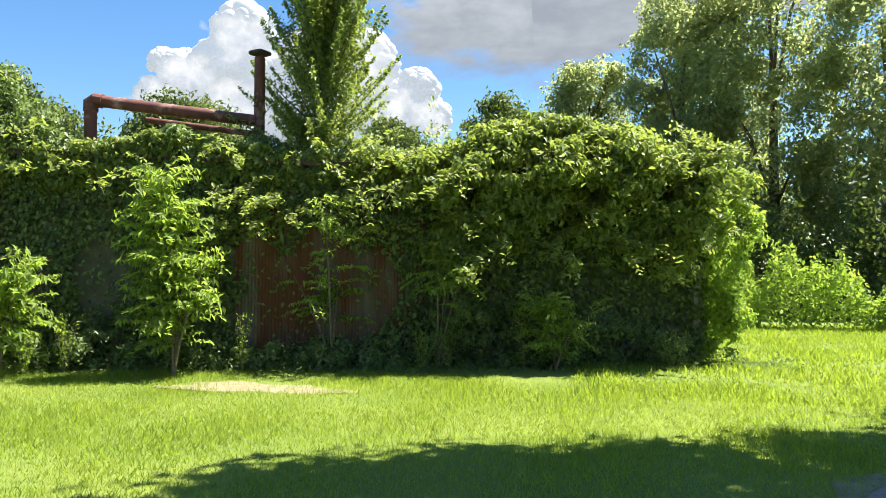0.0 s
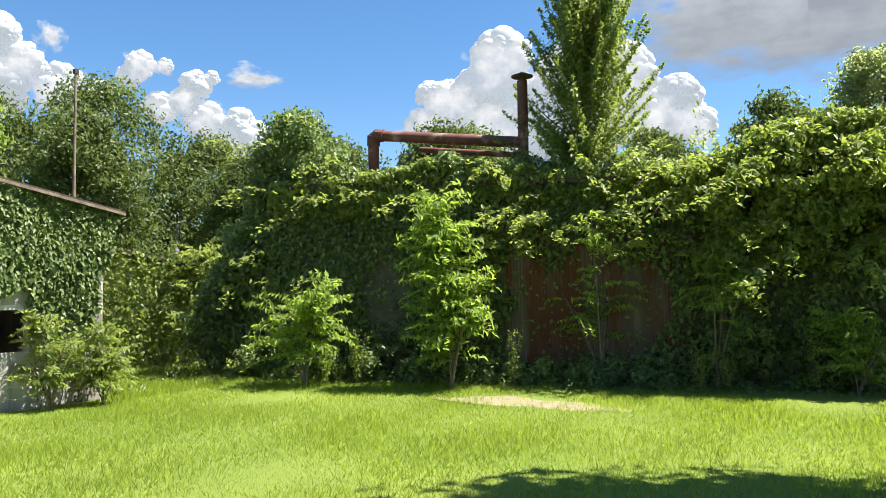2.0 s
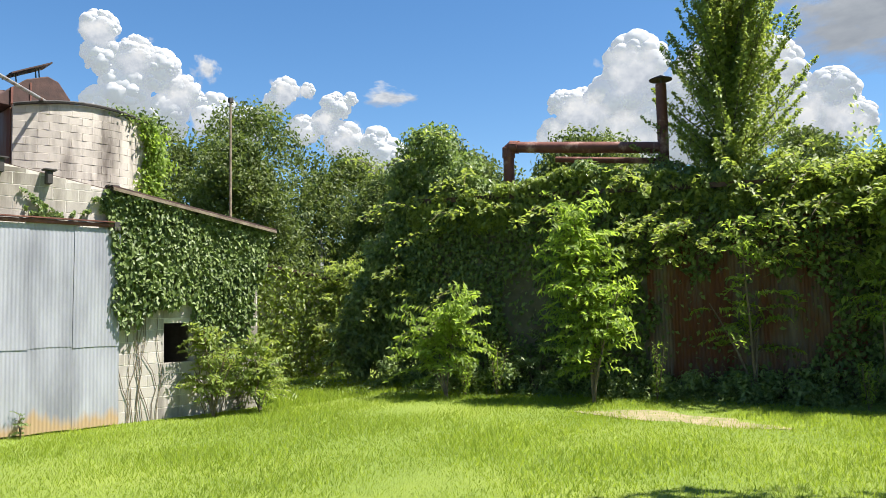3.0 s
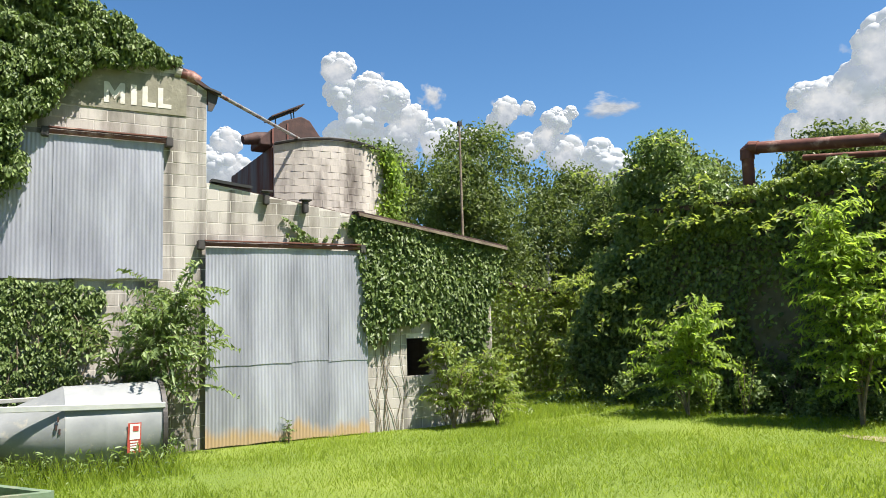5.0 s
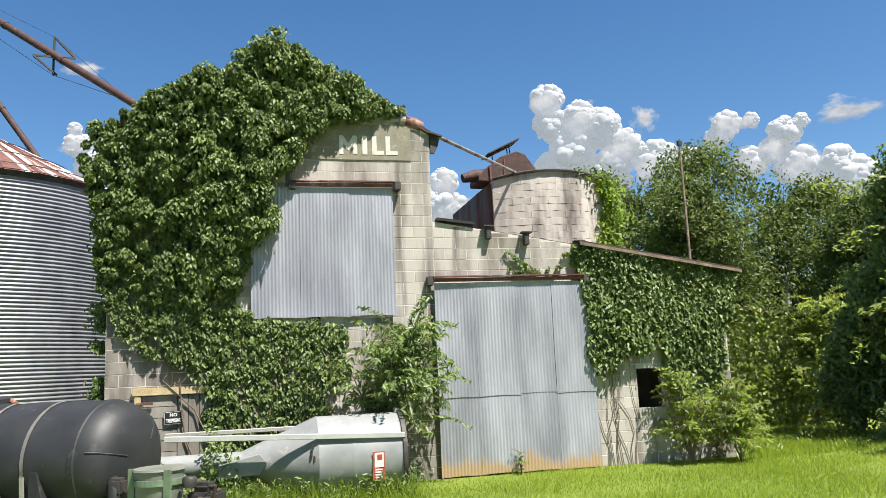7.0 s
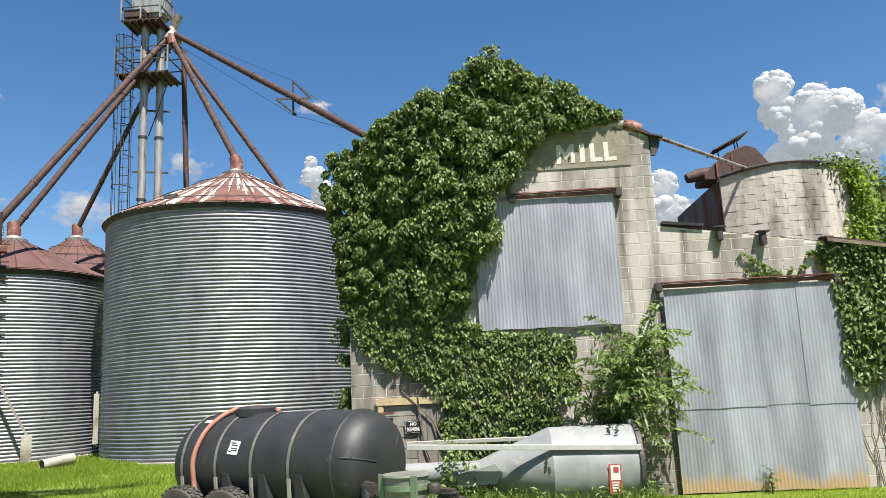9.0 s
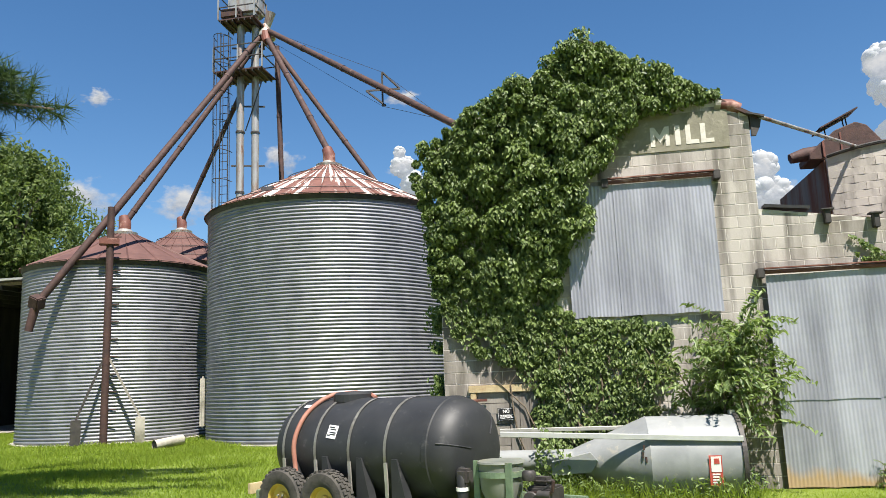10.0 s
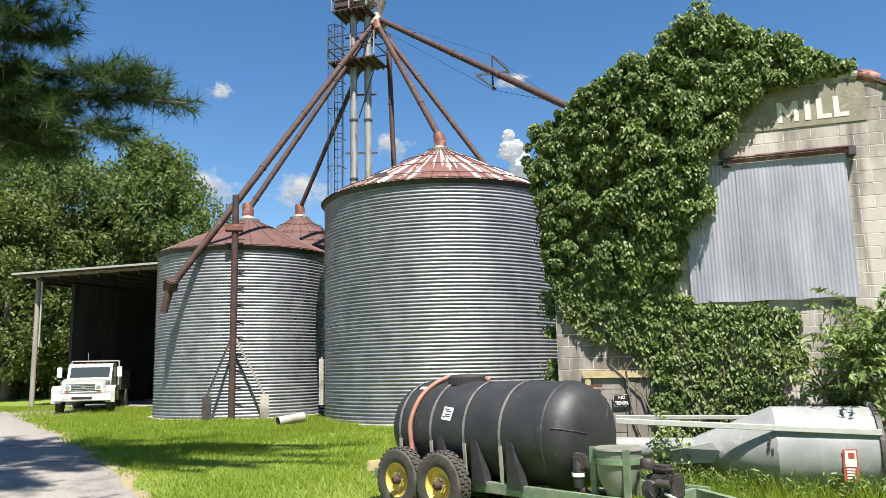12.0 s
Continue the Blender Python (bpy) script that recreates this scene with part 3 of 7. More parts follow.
gate = sheet_door("door_gate", 2.85, 5.67, 0.02, 3.27, [1.34], "large galvanised corrugated sliding door with a rusty stained foot", (2.75, 5.61, 3.32))
hatch = sheet_door("door_upper", -0.18, 2.16, 2.74, 4.94, [], "galvanised corrugated hatch door hung high on the wall", (0.45, 2.25, 4.98))


def plank_door():
    th = tagged(empty("door_plank", pose(-0.08, FY - 0.02, 0)), "weathered grey plank door under a rusty lintel", "door", kind="structure")
    for k in range(9):
        z = 0.05 + k * 0.172
        part("plank", box(-1.78, -1.27, -0.012 + rng.normal() * 0.004, 0.03, z, z + 0.165, 0.004), M["old_wood"], th)
    for k in range(3):
        x = -1.26 + k * 0.165
        part("plank", box(x, x + 0.158, -0.02 + rng.normal() * 0.004, 0.03, 0.05, 1.58, 0.004), M["old_wood"], th)
    part("lintel", box(-1.93, -0.75, -0.06, 0.02, 1.60, 1.72, 0.008), M["lumber"], th, "yellow timber lintel")
    part("post", box(-1.90, -1.80, -0.05, 0.02, 1.10, 1.60, 0.008), M["lumber"], th)
    part("hinge", box(-1.86, -1.62, -0.075, -0.05, 1.46, 1.50, 0.004), M["rust_red"], th)


plank_door()


def text_mesh(words, size, material, parent, m, name="lettering", bold=0.0):
    cu = bpy.data.curves.new(name, "FONT")
    cu.body, cu.size, cu.extrude, cu.offset = words, size, 0.002, bold
    cu.align_x, cu.align_y = "CENTER", "CENTER"
    tmp = new(name, cu)
    dg = bpy.context.evaluated_depsgraph_get()
    me = bpy.data.meshes.new_from_object(tmp.evaluated_get(dg))
    bpy.data.objects.remove(tmp)
    me.materials.clear()
    me.materials.append(material)
    ob = new(name, me)
    ob.parent = parent
    ob.matrix_local = m
    return ob


def trespass_sign():
    th = tagged(empty("warning_sign", pose(-1.395, FY - 0.075, 1.245, 0, -2, 0) @ Matrix.Scale(0.82, 4)), "small black and white no trespassing sign on the plank door", "sign")
    part("plate", box(-0.175, 0.175, 0, 0.006, -0.125, 0.125), M["black"], th)
    part("border", box(-0.163, 0.163, -0.002, 0.0, -0.113, 0.113), M["white"], th)
    part("field", box(-0.157, 0.157, -0.004, -0.002, -0.107, 0.107), M["black"], th)
    part("panel", box(-0.055, 0.04, -0.006, -0.004, 0.02, 0.085), M["black"], th)
    text_mesh("NO", 0.085, M["white"], th, pose(0, -0.006, 0.055, 90, 0, 0), bold=0.002)
    text_mesh("TRESPASSING", 0.052, M["white"], th, pose(0, -0.006, -0.05, 90, 0, 0) @ Matrix.Diagonal((0.86, 1.9, 1, 1)), bold=0.0012)


trespass_sign()


def mill_lettering():
    th = tagged(empty("painted_sign", pose(-0.09, FY - 0.012, 0)), "faded white MILL lettering on a dark painted band of the wall", "sign")
    part("band", box(0.4, 2.62, -0.004, 0.0, 5.46, 6.10), M["band"], th, "faded dark painted band")
    z0 = 5.555
    shapes = {
        "M": [(0, 0), (0.07, 0), (0.07, 0.20), (0.155, 0.06), (0.24, 0.20), (0.24, 0), (0.31, 0), (0.31, 0.335), (0.24, 0.335), (0.155, 0.19), (0.07, 0.335), (0, 0.335)],
        "I": [(0, 0), (0.085, 0), (0.085, 0.335), (0, 0.335)],
        "L": [(0, 0), (0.21, 0), (0.21, 0.07), (0.08, 0.07), (0.08, 0.335), (0, 0.335)],
    }
    for ch, x in (("M", 1.36), ("I", 1.76), ("L", 1.93), ("L", 2.17)):
        part("letter", prism([(x + u, z0 + v) for u, v in shapes[ch]], 0.004, Matrix.Translation((0, -0.010, 0))), M["letter"], th)


mill_lettering()


def roof_bits():
    th = tagged(empty("roof_vent", pose(2.63, FY + 0.05, 6.14)), "rusted round vent end at the mill's eave", "vent")
    smooth(part("drum", tube([(-0.20, 0, 0.06), (-0.02, 0, 0.02), (0.12, 0, -0.05)], [0.10, 0.115, 0.10], 16), M["rust_red"], th))
    part("collar", tube([(-0.28, 0, 0.08), (-0.18, 0, 0.06)], 0.115, 16), M["concrete"], th, "pale end collar")
    th = tagged(empty("eave_board", pose(3.0, FY - 0.02, 5.84)), "broken dark eave boards hanging at the roof corner", "board")
    part("board", prism([(-0.12, 0.10), (0.05, 0.03), (0.02, -0.10), (-0.05, -0.24), (-0.12, -0.24)], 0.05), M["dark_steel"], th)
    part("board", beam((-0.18, 0.0, 0.14), (0.09, 0.0, 0.06), 0.16, 0.03), M["dark_steel"], th)
    th = tagged(empty("conduit", pose(0, 0, 0)), "long pale pipe from the mill's eave to the block tower", "pipe")
    smooth(part("pipe", tube([(3.05, FY - 0.02, 5.90), (5.52, 15.95, 6.04)], 0.035, 10), M["zinc_tube"], th))
    for x in (3.85, 4.55, 5.55):
        th = tagged(empty("rafter_end", pose(x, FY - 0.03, wing_top(x) - 0.03)), "dark rafter end poking through the parapet", "rafter", "rafter ends of the wing")
        part("beam", box(-0.045, 0.045, -0.10, 0.03, -0.16, 0.06, 0.01), M["dark_steel"], th)
        part("cap", box(-0.10, 0.10, -0.13, 0.02, 0.05, 0.08, 0.008), M["dark_steel"], th)
    th = tagged(empty("flashing", pose(3.2, FY, 4.38)), "black strip of roofing over the parapet's end", "flashing")
    part("strip", beam((-0.26, 0.05, 0.03), (0.42, 0.05, -0.05), 0.2, 0.05), M["black"], th)


roof_bits()

# ---- the block tower behind the wing ----
TX0, TX1, TY0, TY1, TZ = 4.92, 7.63, 16.0, 19.6, 5.88


def tower_front(s):
    """How far the bowed front stands out at s from 0 to 1."""
    return -0.36 * (1 - (2 * s - 1) ** 2)


def make_tower():
    th = tagged(empty("block_tower"), "bowed concrete block tower with dark stains", "tower")
    bm = bmesh.new()
    n = 12
    f0, f1, b0, b1 = [], [], [], []
    for k in range(n + 1):
        s = k / n
        x, y = TX0 + (TX1 - TX0) * s, TY0 + tower_front(s) + 0.007
        z = TZ + 0.14 * (1 - (2 * s - 1) ** 2)
        f0.append(bm.verts.new((x, y, 0)))
        f1.append(bm.verts.new((x, y, z)))
        b0.append(bm.verts.new((x, TY1, 0)))
        b1.append(bm.verts.new((x, TY1, z)))
    for k in range(n):
        bm.faces.new((f0[k], f0[k + 1], f1[k + 1], f1[k]))
        bm.faces.new((f1[k], f1[k + 1], b1[k + 1], b1[k]))
        bm.faces.new((b0[k + 1], b0[k], b1[k], b1[k + 1]))
    bm.faces.new((f0[0], f1[0], b1[0], b0[0]))
    bm.faces.new((f0[-1], b0[-1], b1[-1], f1[-1]))
    part("core", bm, M["tower_block"], th)
    part("side_sheet", box(TX0 - 0.03, TX0 - 0.004, TY0 + 0.05, TY1, 3.5, TZ - 0.02), M["rust_sheet"], th, "dark rusted side cladding")
    cols = 7
    cache = {}
    for r in range(14):
        z = 3.75 + r * COURSE * 0.995 * 0.8
        for c in range(-1, cols):
            s0 = (c + (0.5 if r % 2 else 0)) / cols
            s1 = s0 + 1 / cols
            s0, s1 = max(s0, 0), min(s1, 1)
            if s1 - s0 < 0.02:
                continue
            p = Vector((TX0 + (TX1 - TX0) * s0, TY0 + tower_front(s0), 0))
            q = Vector((TX0 + (TX1 - TX0) * s1, TY0 + tower_front(s1), 0))
            w = round((q - p).length, 2)
            if w not in cache:
                cache[w] = block_mesh(w - 0.004, COURSE * 0.8 - 0.004, 0.04)
                cache[w].materials.append(M["tower_block"])
            ob = new("block", cache[w])
            ob.parent = th
            mid = (p + q) / 2
            ob.matrix_local = pose(mid.x, mid.y + rng.normal() * 0.002, z, 0, 0, math.degrees(math.atan2(q.y - p.y, q.x - p.x)))
    rim = [(TX0 + (TX1 - TX0) * k / 12 - 0.0, TY0 + tower_front(k / 12) - 0.03, TZ + 0.03 + 0.14 * (1 - (k / 6 - 1) ** 2)) for k in range(13)]
    part("rim", tube(rim, 0.035, 6), M["dark_steel"], th, "dark rim strip")


make_tower()


def tower_plants():
    r = np.random.default_rng(18)
    th = tagged(empty("tower_vine"), "yellowing vine climbing the block tower's corner", "vine")
    n = 3600
    z = r.uniform(3.4, 5.9, n)
    x = TX1 + r.normal(size=n) * 0.16 + 0.10 * np.sin(z * 4)
    c = np.stack([x, TY0 - 0.05 + r.normal(size=n) * 0.16, z], 1)
    foliage("leaves", c, np.tile([0.3, -1, 0.5], (n, 1)), 0.11, M["bright"], th, droop=0.8)["kind"] = "stuff"
    n = 500
    x = r.uniform(6.6, 7.7, n)
    foliage("top_leaves", np.stack([x, TY0 - 0.1 + r.normal(size=n) * 0.1, TZ + 0.06 + np.abs(r.normal(size=n)) * 0.11 - (x - 6.6) * 0.08], 1), np.tile([0, 0, 1.0], (n, 1)), 0.10, M["vine"], th)["kind"] = "stuff"


tower_plants()


def dust_hood():
    th = tagged(empty("dust_hood", pose(5.26, 16.1, 5.92)), "rusted sheet steel hood with a snout and a tilted rain plate", "hood")
    hood = prism([(-0.62, -0.02), (-0.62, 0.12), (-0.08, 0.56), (0.32, 0.70), (0.52, 0.62), (0.92, 0.06), (0.92, -0.06)], 0.75)
    bmesh.ops.bevel(hood, geom=hood.edges[:], offset=0.02, segments=1, affect="EDGES")
    part("shell", hood, M["rust"], th)
    part("seam", beam((0.0, -0.012, 0.0), (0.0, -0.012, 0.5), 0.03, 0.02), M["rust_red"], th)
    part("flange", box(-0.36, -0.32, -0.04, 0.4, 0.02, 0.34), M["rust_red"], th)
    smooth(part("snout", tube([(-0.3, 0.2, 0.16), (-0.66, 0.16, 0.14), (-0.95, 0.14, 0.07)], [0.16, 0.14, 0.10], 14), M["rust"], th))
    part("rain_plate", beam((-0.36, 0.25, 0.62), (0.38, 0.25, 0.98), 0.6, 0.025), M["rust"], th)
    for x, z in ((-0.2, 0.48), (0.16, 0.62), (0.22, 0.66)):
        part("prop", beam((x, 0.2, z), (x - 0.02, 0.2, z + 0.24), 0.02, 0.02), M["dark_steel"], th)


dust_hood()


def mast():
    th = tagged(empty("mast", pose(8.84, 14.7, 0)), "thin weathered pole standing behind the wing", "pole")
    smooth(part("pole", tube([(0, 0, 0), (0.0, 0, 4.2), (0.0, 0, 6.42)], [0.034, 0.03, 0.024], 8), M["timber"], th))
    part("top_box", box(-0.04, 0.05, -0.04, 0.04, 6.40, 6.5), M["dark_steel"], th)
    part("arm", beam((-0.05, 0, 3.75), (-0.75, -0.5, 3.62), 0.05, 0.05), M["lumber"], th)


mast()


# ---- grain bins and elevator ----
def grain_bin(name, cx, cy, radius, eave, apex, panels, striped, label, seg=112):
    z0 = gz(cx, cy - radius)
    th = tagged(empty(name, pose(cx, cy, 0)), label, "grain bin", "grain bins of the mill")
    pitch = 0.1
    n = int((eave - z0) / pitch)
    zs = np.arange(0, n * 6 + 1) / 6 * pitch
    prof = [(radius + 0.017 * math.cos(z / pitch * math.tau), z0 + z) for z in zs]
    ang = np.arange(seg) * math.tau / seg
    v = np.array([[(r * math.cos(t), r * math.sin(t), z) for t in ang] for r, z in prof]).reshape(-1, 3)
    rows = len(prof)
    i, k = np.meshgrid(np.arange(rows - 1), np.arange(seg), indexing="ij")
    f = np.stack([i * seg + k, i * seg + (k + 1) % seg, (i + 1) * seg + (k + 1) % seg, (i + 1) * seg + k], -1).reshape(-1, 4)
    mesh_from("wall", v, f, M["zinc_bin"], th, True)
    top = eave
    part("eave_ring", lathe([(radius + 0.015, top - 0.16), (radius + 0.03, top - 0.16), (radius + 0.09, top + 0.01), (radius + 0.02, top + 0.02)], seg, closed=False), M["dark_steel"], th, "dark eave ring")
    part("foundation", lathe([(radius + 0.16, z0 - 0.25), (radius + 0.16, z0 + 0.03), (radius - 0.05, z0 + 0.04)], 64), M["concrete"], th, "concrete foundation ring")
    neck = 0.34
    me = {}
    for kind in (0, 1):
        bm = bmesh.new()
        w = math.tau / panels / 2
        for lo, hi in ((0, 1),):
            ra, rb = radius + 0.13, neck
            za, zb = top - 0.03, apex
            inner = [(ra, za), (ra * 0.66 + rb * 0.34, za * 0.66 + zb * 0.34), (rb, zb)]
            strips = []
            for r, z in inner:
                strips.append([bm.verts.new((r * math.cos(t), r * math.sin(t), z + h)) for t, h in ((-w, 0.035), (-w * 0.93, 0.0), (0, -0.004), (w * 0.93, 0.0), (w, 0.035))])
            for p, q in zip(strips, strips[1:]):
                for j in range(4):
                    bm.faces.new((p[j], p[j + 1], q[j + 1], q[j]))
        bmesh.ops.recalc_face_normals(bm, faces=bm.faces[:])
        m = bpy.data.meshes.new("roof_panel")
        bm.to_mesh(m)
        bm.free()
        m.materials.append(M["roof_panel"] if striped else M["roof_rust"])
        me[kind] = m
    for k in range(panels):
        ob = new("roof_panel", me[0])
        ob.parent = th
        ob.matrix_local = pose(0, 0, 0, 0, 0, 360 * k / panels + 3)
    for fr in ((0.12, 0.42, 0.72) if striped else ()):
        r = radius * (1 - fr) + neck * fr + 0.05
        z = top * (1 - fr) + apex * fr + 0.06
        part("roof_hoop", tube([(r * math.cos(t), r * math.sin(t), z) for t in np.linspace(0, math.tau, 65)], 0.014, 5, False), M["dark_steel"], th)
    part("cap_ring", lathe([(neck + 0.06, apex - 0.05), (neck + 0.08, apex + 0.06), (neck - 0.05, apex + 0.09), (0.18, apex + 0.2), (0.16, apex + 0.34)], 24), M["zinc_tube"], th)
    smooth(part("fill_neck", tube([(0, 0, apex + 0.1), (0, 0, apex + 0.42), (-0.08, 0.05, apex + 0.62)], [0.2, 0.2, 0.17], 14), M["rust_red"], th, "rusted filling neck"))
    return th


BIN1 = (-7.80, 22.95)
BINS = (-15.05, 22.95)
BIN3 = (-15.95, 28.2)
big_bin = grain_bin("grain_bin", *BIN1, 3.72, 6.97, 8.76, 30, True, "large galvanised corrugated bin with a striped flaking rust roof", 160)
small_bin = grain_bin("grain_bin", *BINS, 2.93, 5.75, 7.05, 22, False, "galvanised corrugated bin with a dull red cone roof", 128)
back_bin = grain_bin("grain_bin", *BIN3, 2.3, 6.7, 8.15, 26, True, "bin behind with a rusty striped cone roof", 96)

for ob in back_bin.children:
    if ob.name.startswith("roof_panel"):
        ob.data.materials[0] = M["roof_rust"]


def bin_details():
    e = Vector((*BIN1, 0))
    d = Vector((math.cos(radians(-108)), math.sin(radians(-108)), 0))
    part("roof_hatch", box(-0.22, 0.22, -0.1, 0.1, -0.16, 0.16, 0.02), M["dark_steel"], big_bin, "small dark roof hatch").matrix_local = pose(d.x * 2.95, d.y * 2.95, 7.32, -30, 0, -18)
    t = radians(206)
    part("side_box", box(-0.08, 0.08, -0.14, 0.14, -0.75, 0.75, 0.06), M["concrete"], big_bin, "pale unloading chute cover").matrix_local = pose(3.81 * math.cos(t), 3.81 * math.sin(t), 1.45, 0, 0, 26)
    for k, a in enumerate((168, 172)):
        t = radians(a)
        part("eave_arm", beam((3.6 * math.cos(t), 3.6 * math.sin(t), 7.0), (4.15 * math.cos(t), 4.15 * math.sin(t), 7.02), 0.05, 0.04), M["dark_steel"], big_bin)


bin_details()
HUB = Vector((-11.8, 27.0, 15.75))


def bucket_elevator():
    th = tagged(empty("bucket_elevator", pose(-12.32, 26.6, gz(-12.32, 26.6))), "tall twin-leg bucket elevator with platforms and a caged ladder", "elevator")
    z0 = gz(-12.32, 26.6)
    for x, y in ((-0.27, -0.12), (0.25, 0.1)):
        smooth(part("leg_tube", tube([(x, y, 0), (x, y, 16.4 - z0)], 0.145, 14), M["zinc_tube"], th))
        for z in np.arange(1.5, 15.5, 2.4):
            part("joint_band", lathe([(0.148, z), (0.175, z), (0.175, z + 0.07), (0.148, z + 0.07)], 14, m=pose(x, y, 0)), M["dark_steel"], th)
    for z in np.arange(2.6, 15, 2.4):
        part("leg_tie", beam((-0.6, -0.2, z), (0.6, 0.2, z), 0.05, 0.06), M["dark_steel"], th)
    part("head_box", box(-0.75, 0.55, -0.4, 0.4, 16.3 - z0, 17.3 - z0, 0.12), M["zinc_tube"], th)
    part("motor", box(-0.9, -0.1, -0.65, -0.2, 16.1 - z0, 16.5 - z0, 0.06), M["rust"], th)

    def platform(z, x0, x1, y0, y1, rail):
        part("platform_deck", box(x0, x1, y0, y1, z - 0.05, z), M["rust"], th)
        for x in np.arange(x0 + 0.1, x1, 0.25):
            part("platform_joist", box(x - 0.02, x + 0.02, y0, y1, z - 0.13, z - 0.05), M["dark_steel"], th)
        for x, y in ((x0, y0), (x1, y0), (x0, y1), (x1, y1), ((x0 + x1) / 2, y0), ((x0 + x1) / 2, y1)):
            part("rail_post", box(x - 0.025, x + 0.025, y - 0.025, y + 0.025, z, z + rail), M["zinc_tube"], th)
        for h in (rail * 0.5, rail):
            for p, q in (((x0, y0), (x1, y0)), ((x1, y0), (x1, y1)), ((x1, y1), (x0, y1)), ((x0, y1), (x0, y0))):
                part("rail_bar", beam((*p, z + h), (*q, z + h), 0.035, 0.035), M["dark_steel"], th)

    platform(13.87 - z0, -1.1, 0.9, -0.75, 0.55, 1.0)
    platform(16.02 - z0, -0.95, 0.55, -0.7, 0.45, 1.0)
    for x in (-0.95, -0.62):
        part("ladder_rail", beam((x, -0.45, 3.0), (x, -0.45, 15.6 - z0), 0.03, 0.04), M["dark_steel"], th)
    for z in np.arange(3.2, 15.2, 0.32):
        part("rung", beam((-0.95, -0.45, z), (-0.62, -0.45, z), 0.02, 0.02), M["dark_steel"], th)
    for z in np.arange(4.5, 14.9, 1.15):
        pts = [(-0.785 - 0.34 * math.cos(t), -0.45 - 0.62 * math.sin(t), z) for t in np.linspace(0, math.pi, 13)]
        part("cage_hoop", tube(pts, 0.016, 5), M["dark_steel"], th)
    for t in np.linspace(0.3, math.pi - 0.3, 5):
        x, y = -0.785 - 0.34 * math.cos(t), -0.45 - 0.62 * math.sin(t)
        part("cage_bar", beam((x, y, 4.5), (x, y, 14.85), 0.018, 0.018), M["dark_steel"], th)
    part("brace", beam((-0.2, 0.2, 11.3), (0.8, -0.5, 13.4 - z0), 0.03, 0.03), M["dark_steel"], th)


bucket_elevator()


def spouting():
    th = tagged(empty("spout_hub", pose(*HUB)), "pale cone where the grain spouts meet below the elevator head", "spout")
    smooth(part("cone", lathe([(0.12, 0.42), (0.2, 0.2), (0.42, -0.08), (0.42, -0.2), (0.2, -0.3)], 20), M["zinc_tube"], th))
    part("outlet", tube([(0.1, -0.2, -0.1), (0.26, -0.4, -0.55)], [0.22, 0.17], 12), M["rust_red"], th, "orange rusted outlet")
    part("feed", tube([(0.05, 0.05, 0.3), (0.25, 0.0, 0.9)], [0.14, 0.2], 12), M["zinc_tube"], th)

    def spout(name, pts, r, label, material="rust"):
        t = tagged(empty(name), label, "pipe", "grain spouts")
        smooth(part("pipe", tube(pts, r, 12), M[material], t))
        for a, b in zip(pts, pts[1:]):
            a, b = Vector(a), Vector(b)
            L = (b - a).length
            for s in np.arange(3.0, L - 0.4, 3.0):
                p = a + (b - a) * (s / L)
                d = (b - a).normalized() * 0.05
                part("joint_band", tube([p - d, p + d], r * 1.12, 12), M["rust"], t)
        return t

    h = HUB
    drop = spout("grain_spout", [h + Vector((-0.1, -0.2, -0.15)), (-13.84, 20.55, 7.23), (-15.37, 19.4, 4.46)], 0.11, "long rusted spout ending in a nozzle by the small bin")
    spout("grain_spout", [h + Vector((-0.2, 0.0, -0.2)), (BINS[0], BINS[1], 7.45)], 0.10, "rusted spout to the red-roofed bin")
    spout("grain_spout", [h + Vector((-0.1, 0.2, -0.2)), (BIN3[0], BIN3[1], 8.6)], 0.095, "dark rusted spout to the bin behind")
    spout("grain_spout", [h + Vector((0.2, -0.3, -0.3)), (BIN1[0], BIN1[1], 9.25)], 0.11, "rusted spout to the large bin")
    spout("grain_spout", [h + Vector((0.15, 0.3, -0.3)), (-6.6, 25.5, 8.3)], 0.10, "dark spout behind the large bin's roof")
    spout("grain_spout", [h + Vector((0.42, 0.2, -0.5)), (-11.0, 26.9, 7.5)], 0.10, "dark upright drop pipe beside the elevator")
    mill_pipe = spout("grain_spout", [h + Vector((0.25, -0.2, 0.0)), (-3.5, 20.75, 9.15), (-1.2, 19.0, 7.3)], 0.11, "long rusted spout from the elevator to the mill roof")
    mid = h + (Vector((-3.5, 20.75, 9.15)) - h) * 0.718
    part("truss_arm", beam(mid + Vector((0, 0, -0.55)), mid + Vector((0, 0, 0.6)), 0.05, 0.05), M["dark_steel"], mill_pipe)
    part("truss_arm", beam(mid + Vector((-0.45, -0.3, -0.1)), mid + Vector((0.1, 0.0, -0.55)), 0.05, 0.05), M["dark_steel"], mill_pipe)
    part("truss_arm", beam(mid + Vector((0.5, 0.3, 0.1)), mid + Vector((0, 0, 0.6)), 0.05, 0.05), M["dark_steel"], mill_pipe)
    part("truss_arm", beam(mid + Vector((-0.45, -0.3, -0.1)), mid + Vector((0.5, 0.3, 0.1)), 0.05, 0.05), M["dark_steel"], mill_pipe)
    e = Vector((-3.5, 20.75, 9.15))
    for dz in (0.6, -0.55):
        part("stay_wire", tube([h + Vector((0.2, 0, 0.1 if dz > 0 else -0.3)), mid + Vector((0, 0, dz)), e], 0.008, 4), M["dark_steel"], mill_pipe)
    part("nozzle_collar", box(-0.17, 0.17, -0.17, 0.17, -0.12, 0.25, 0.03), M["rust"], drop).matrix_local = pose(-15.40, 19.38, 4.41, 20, 25, 0)
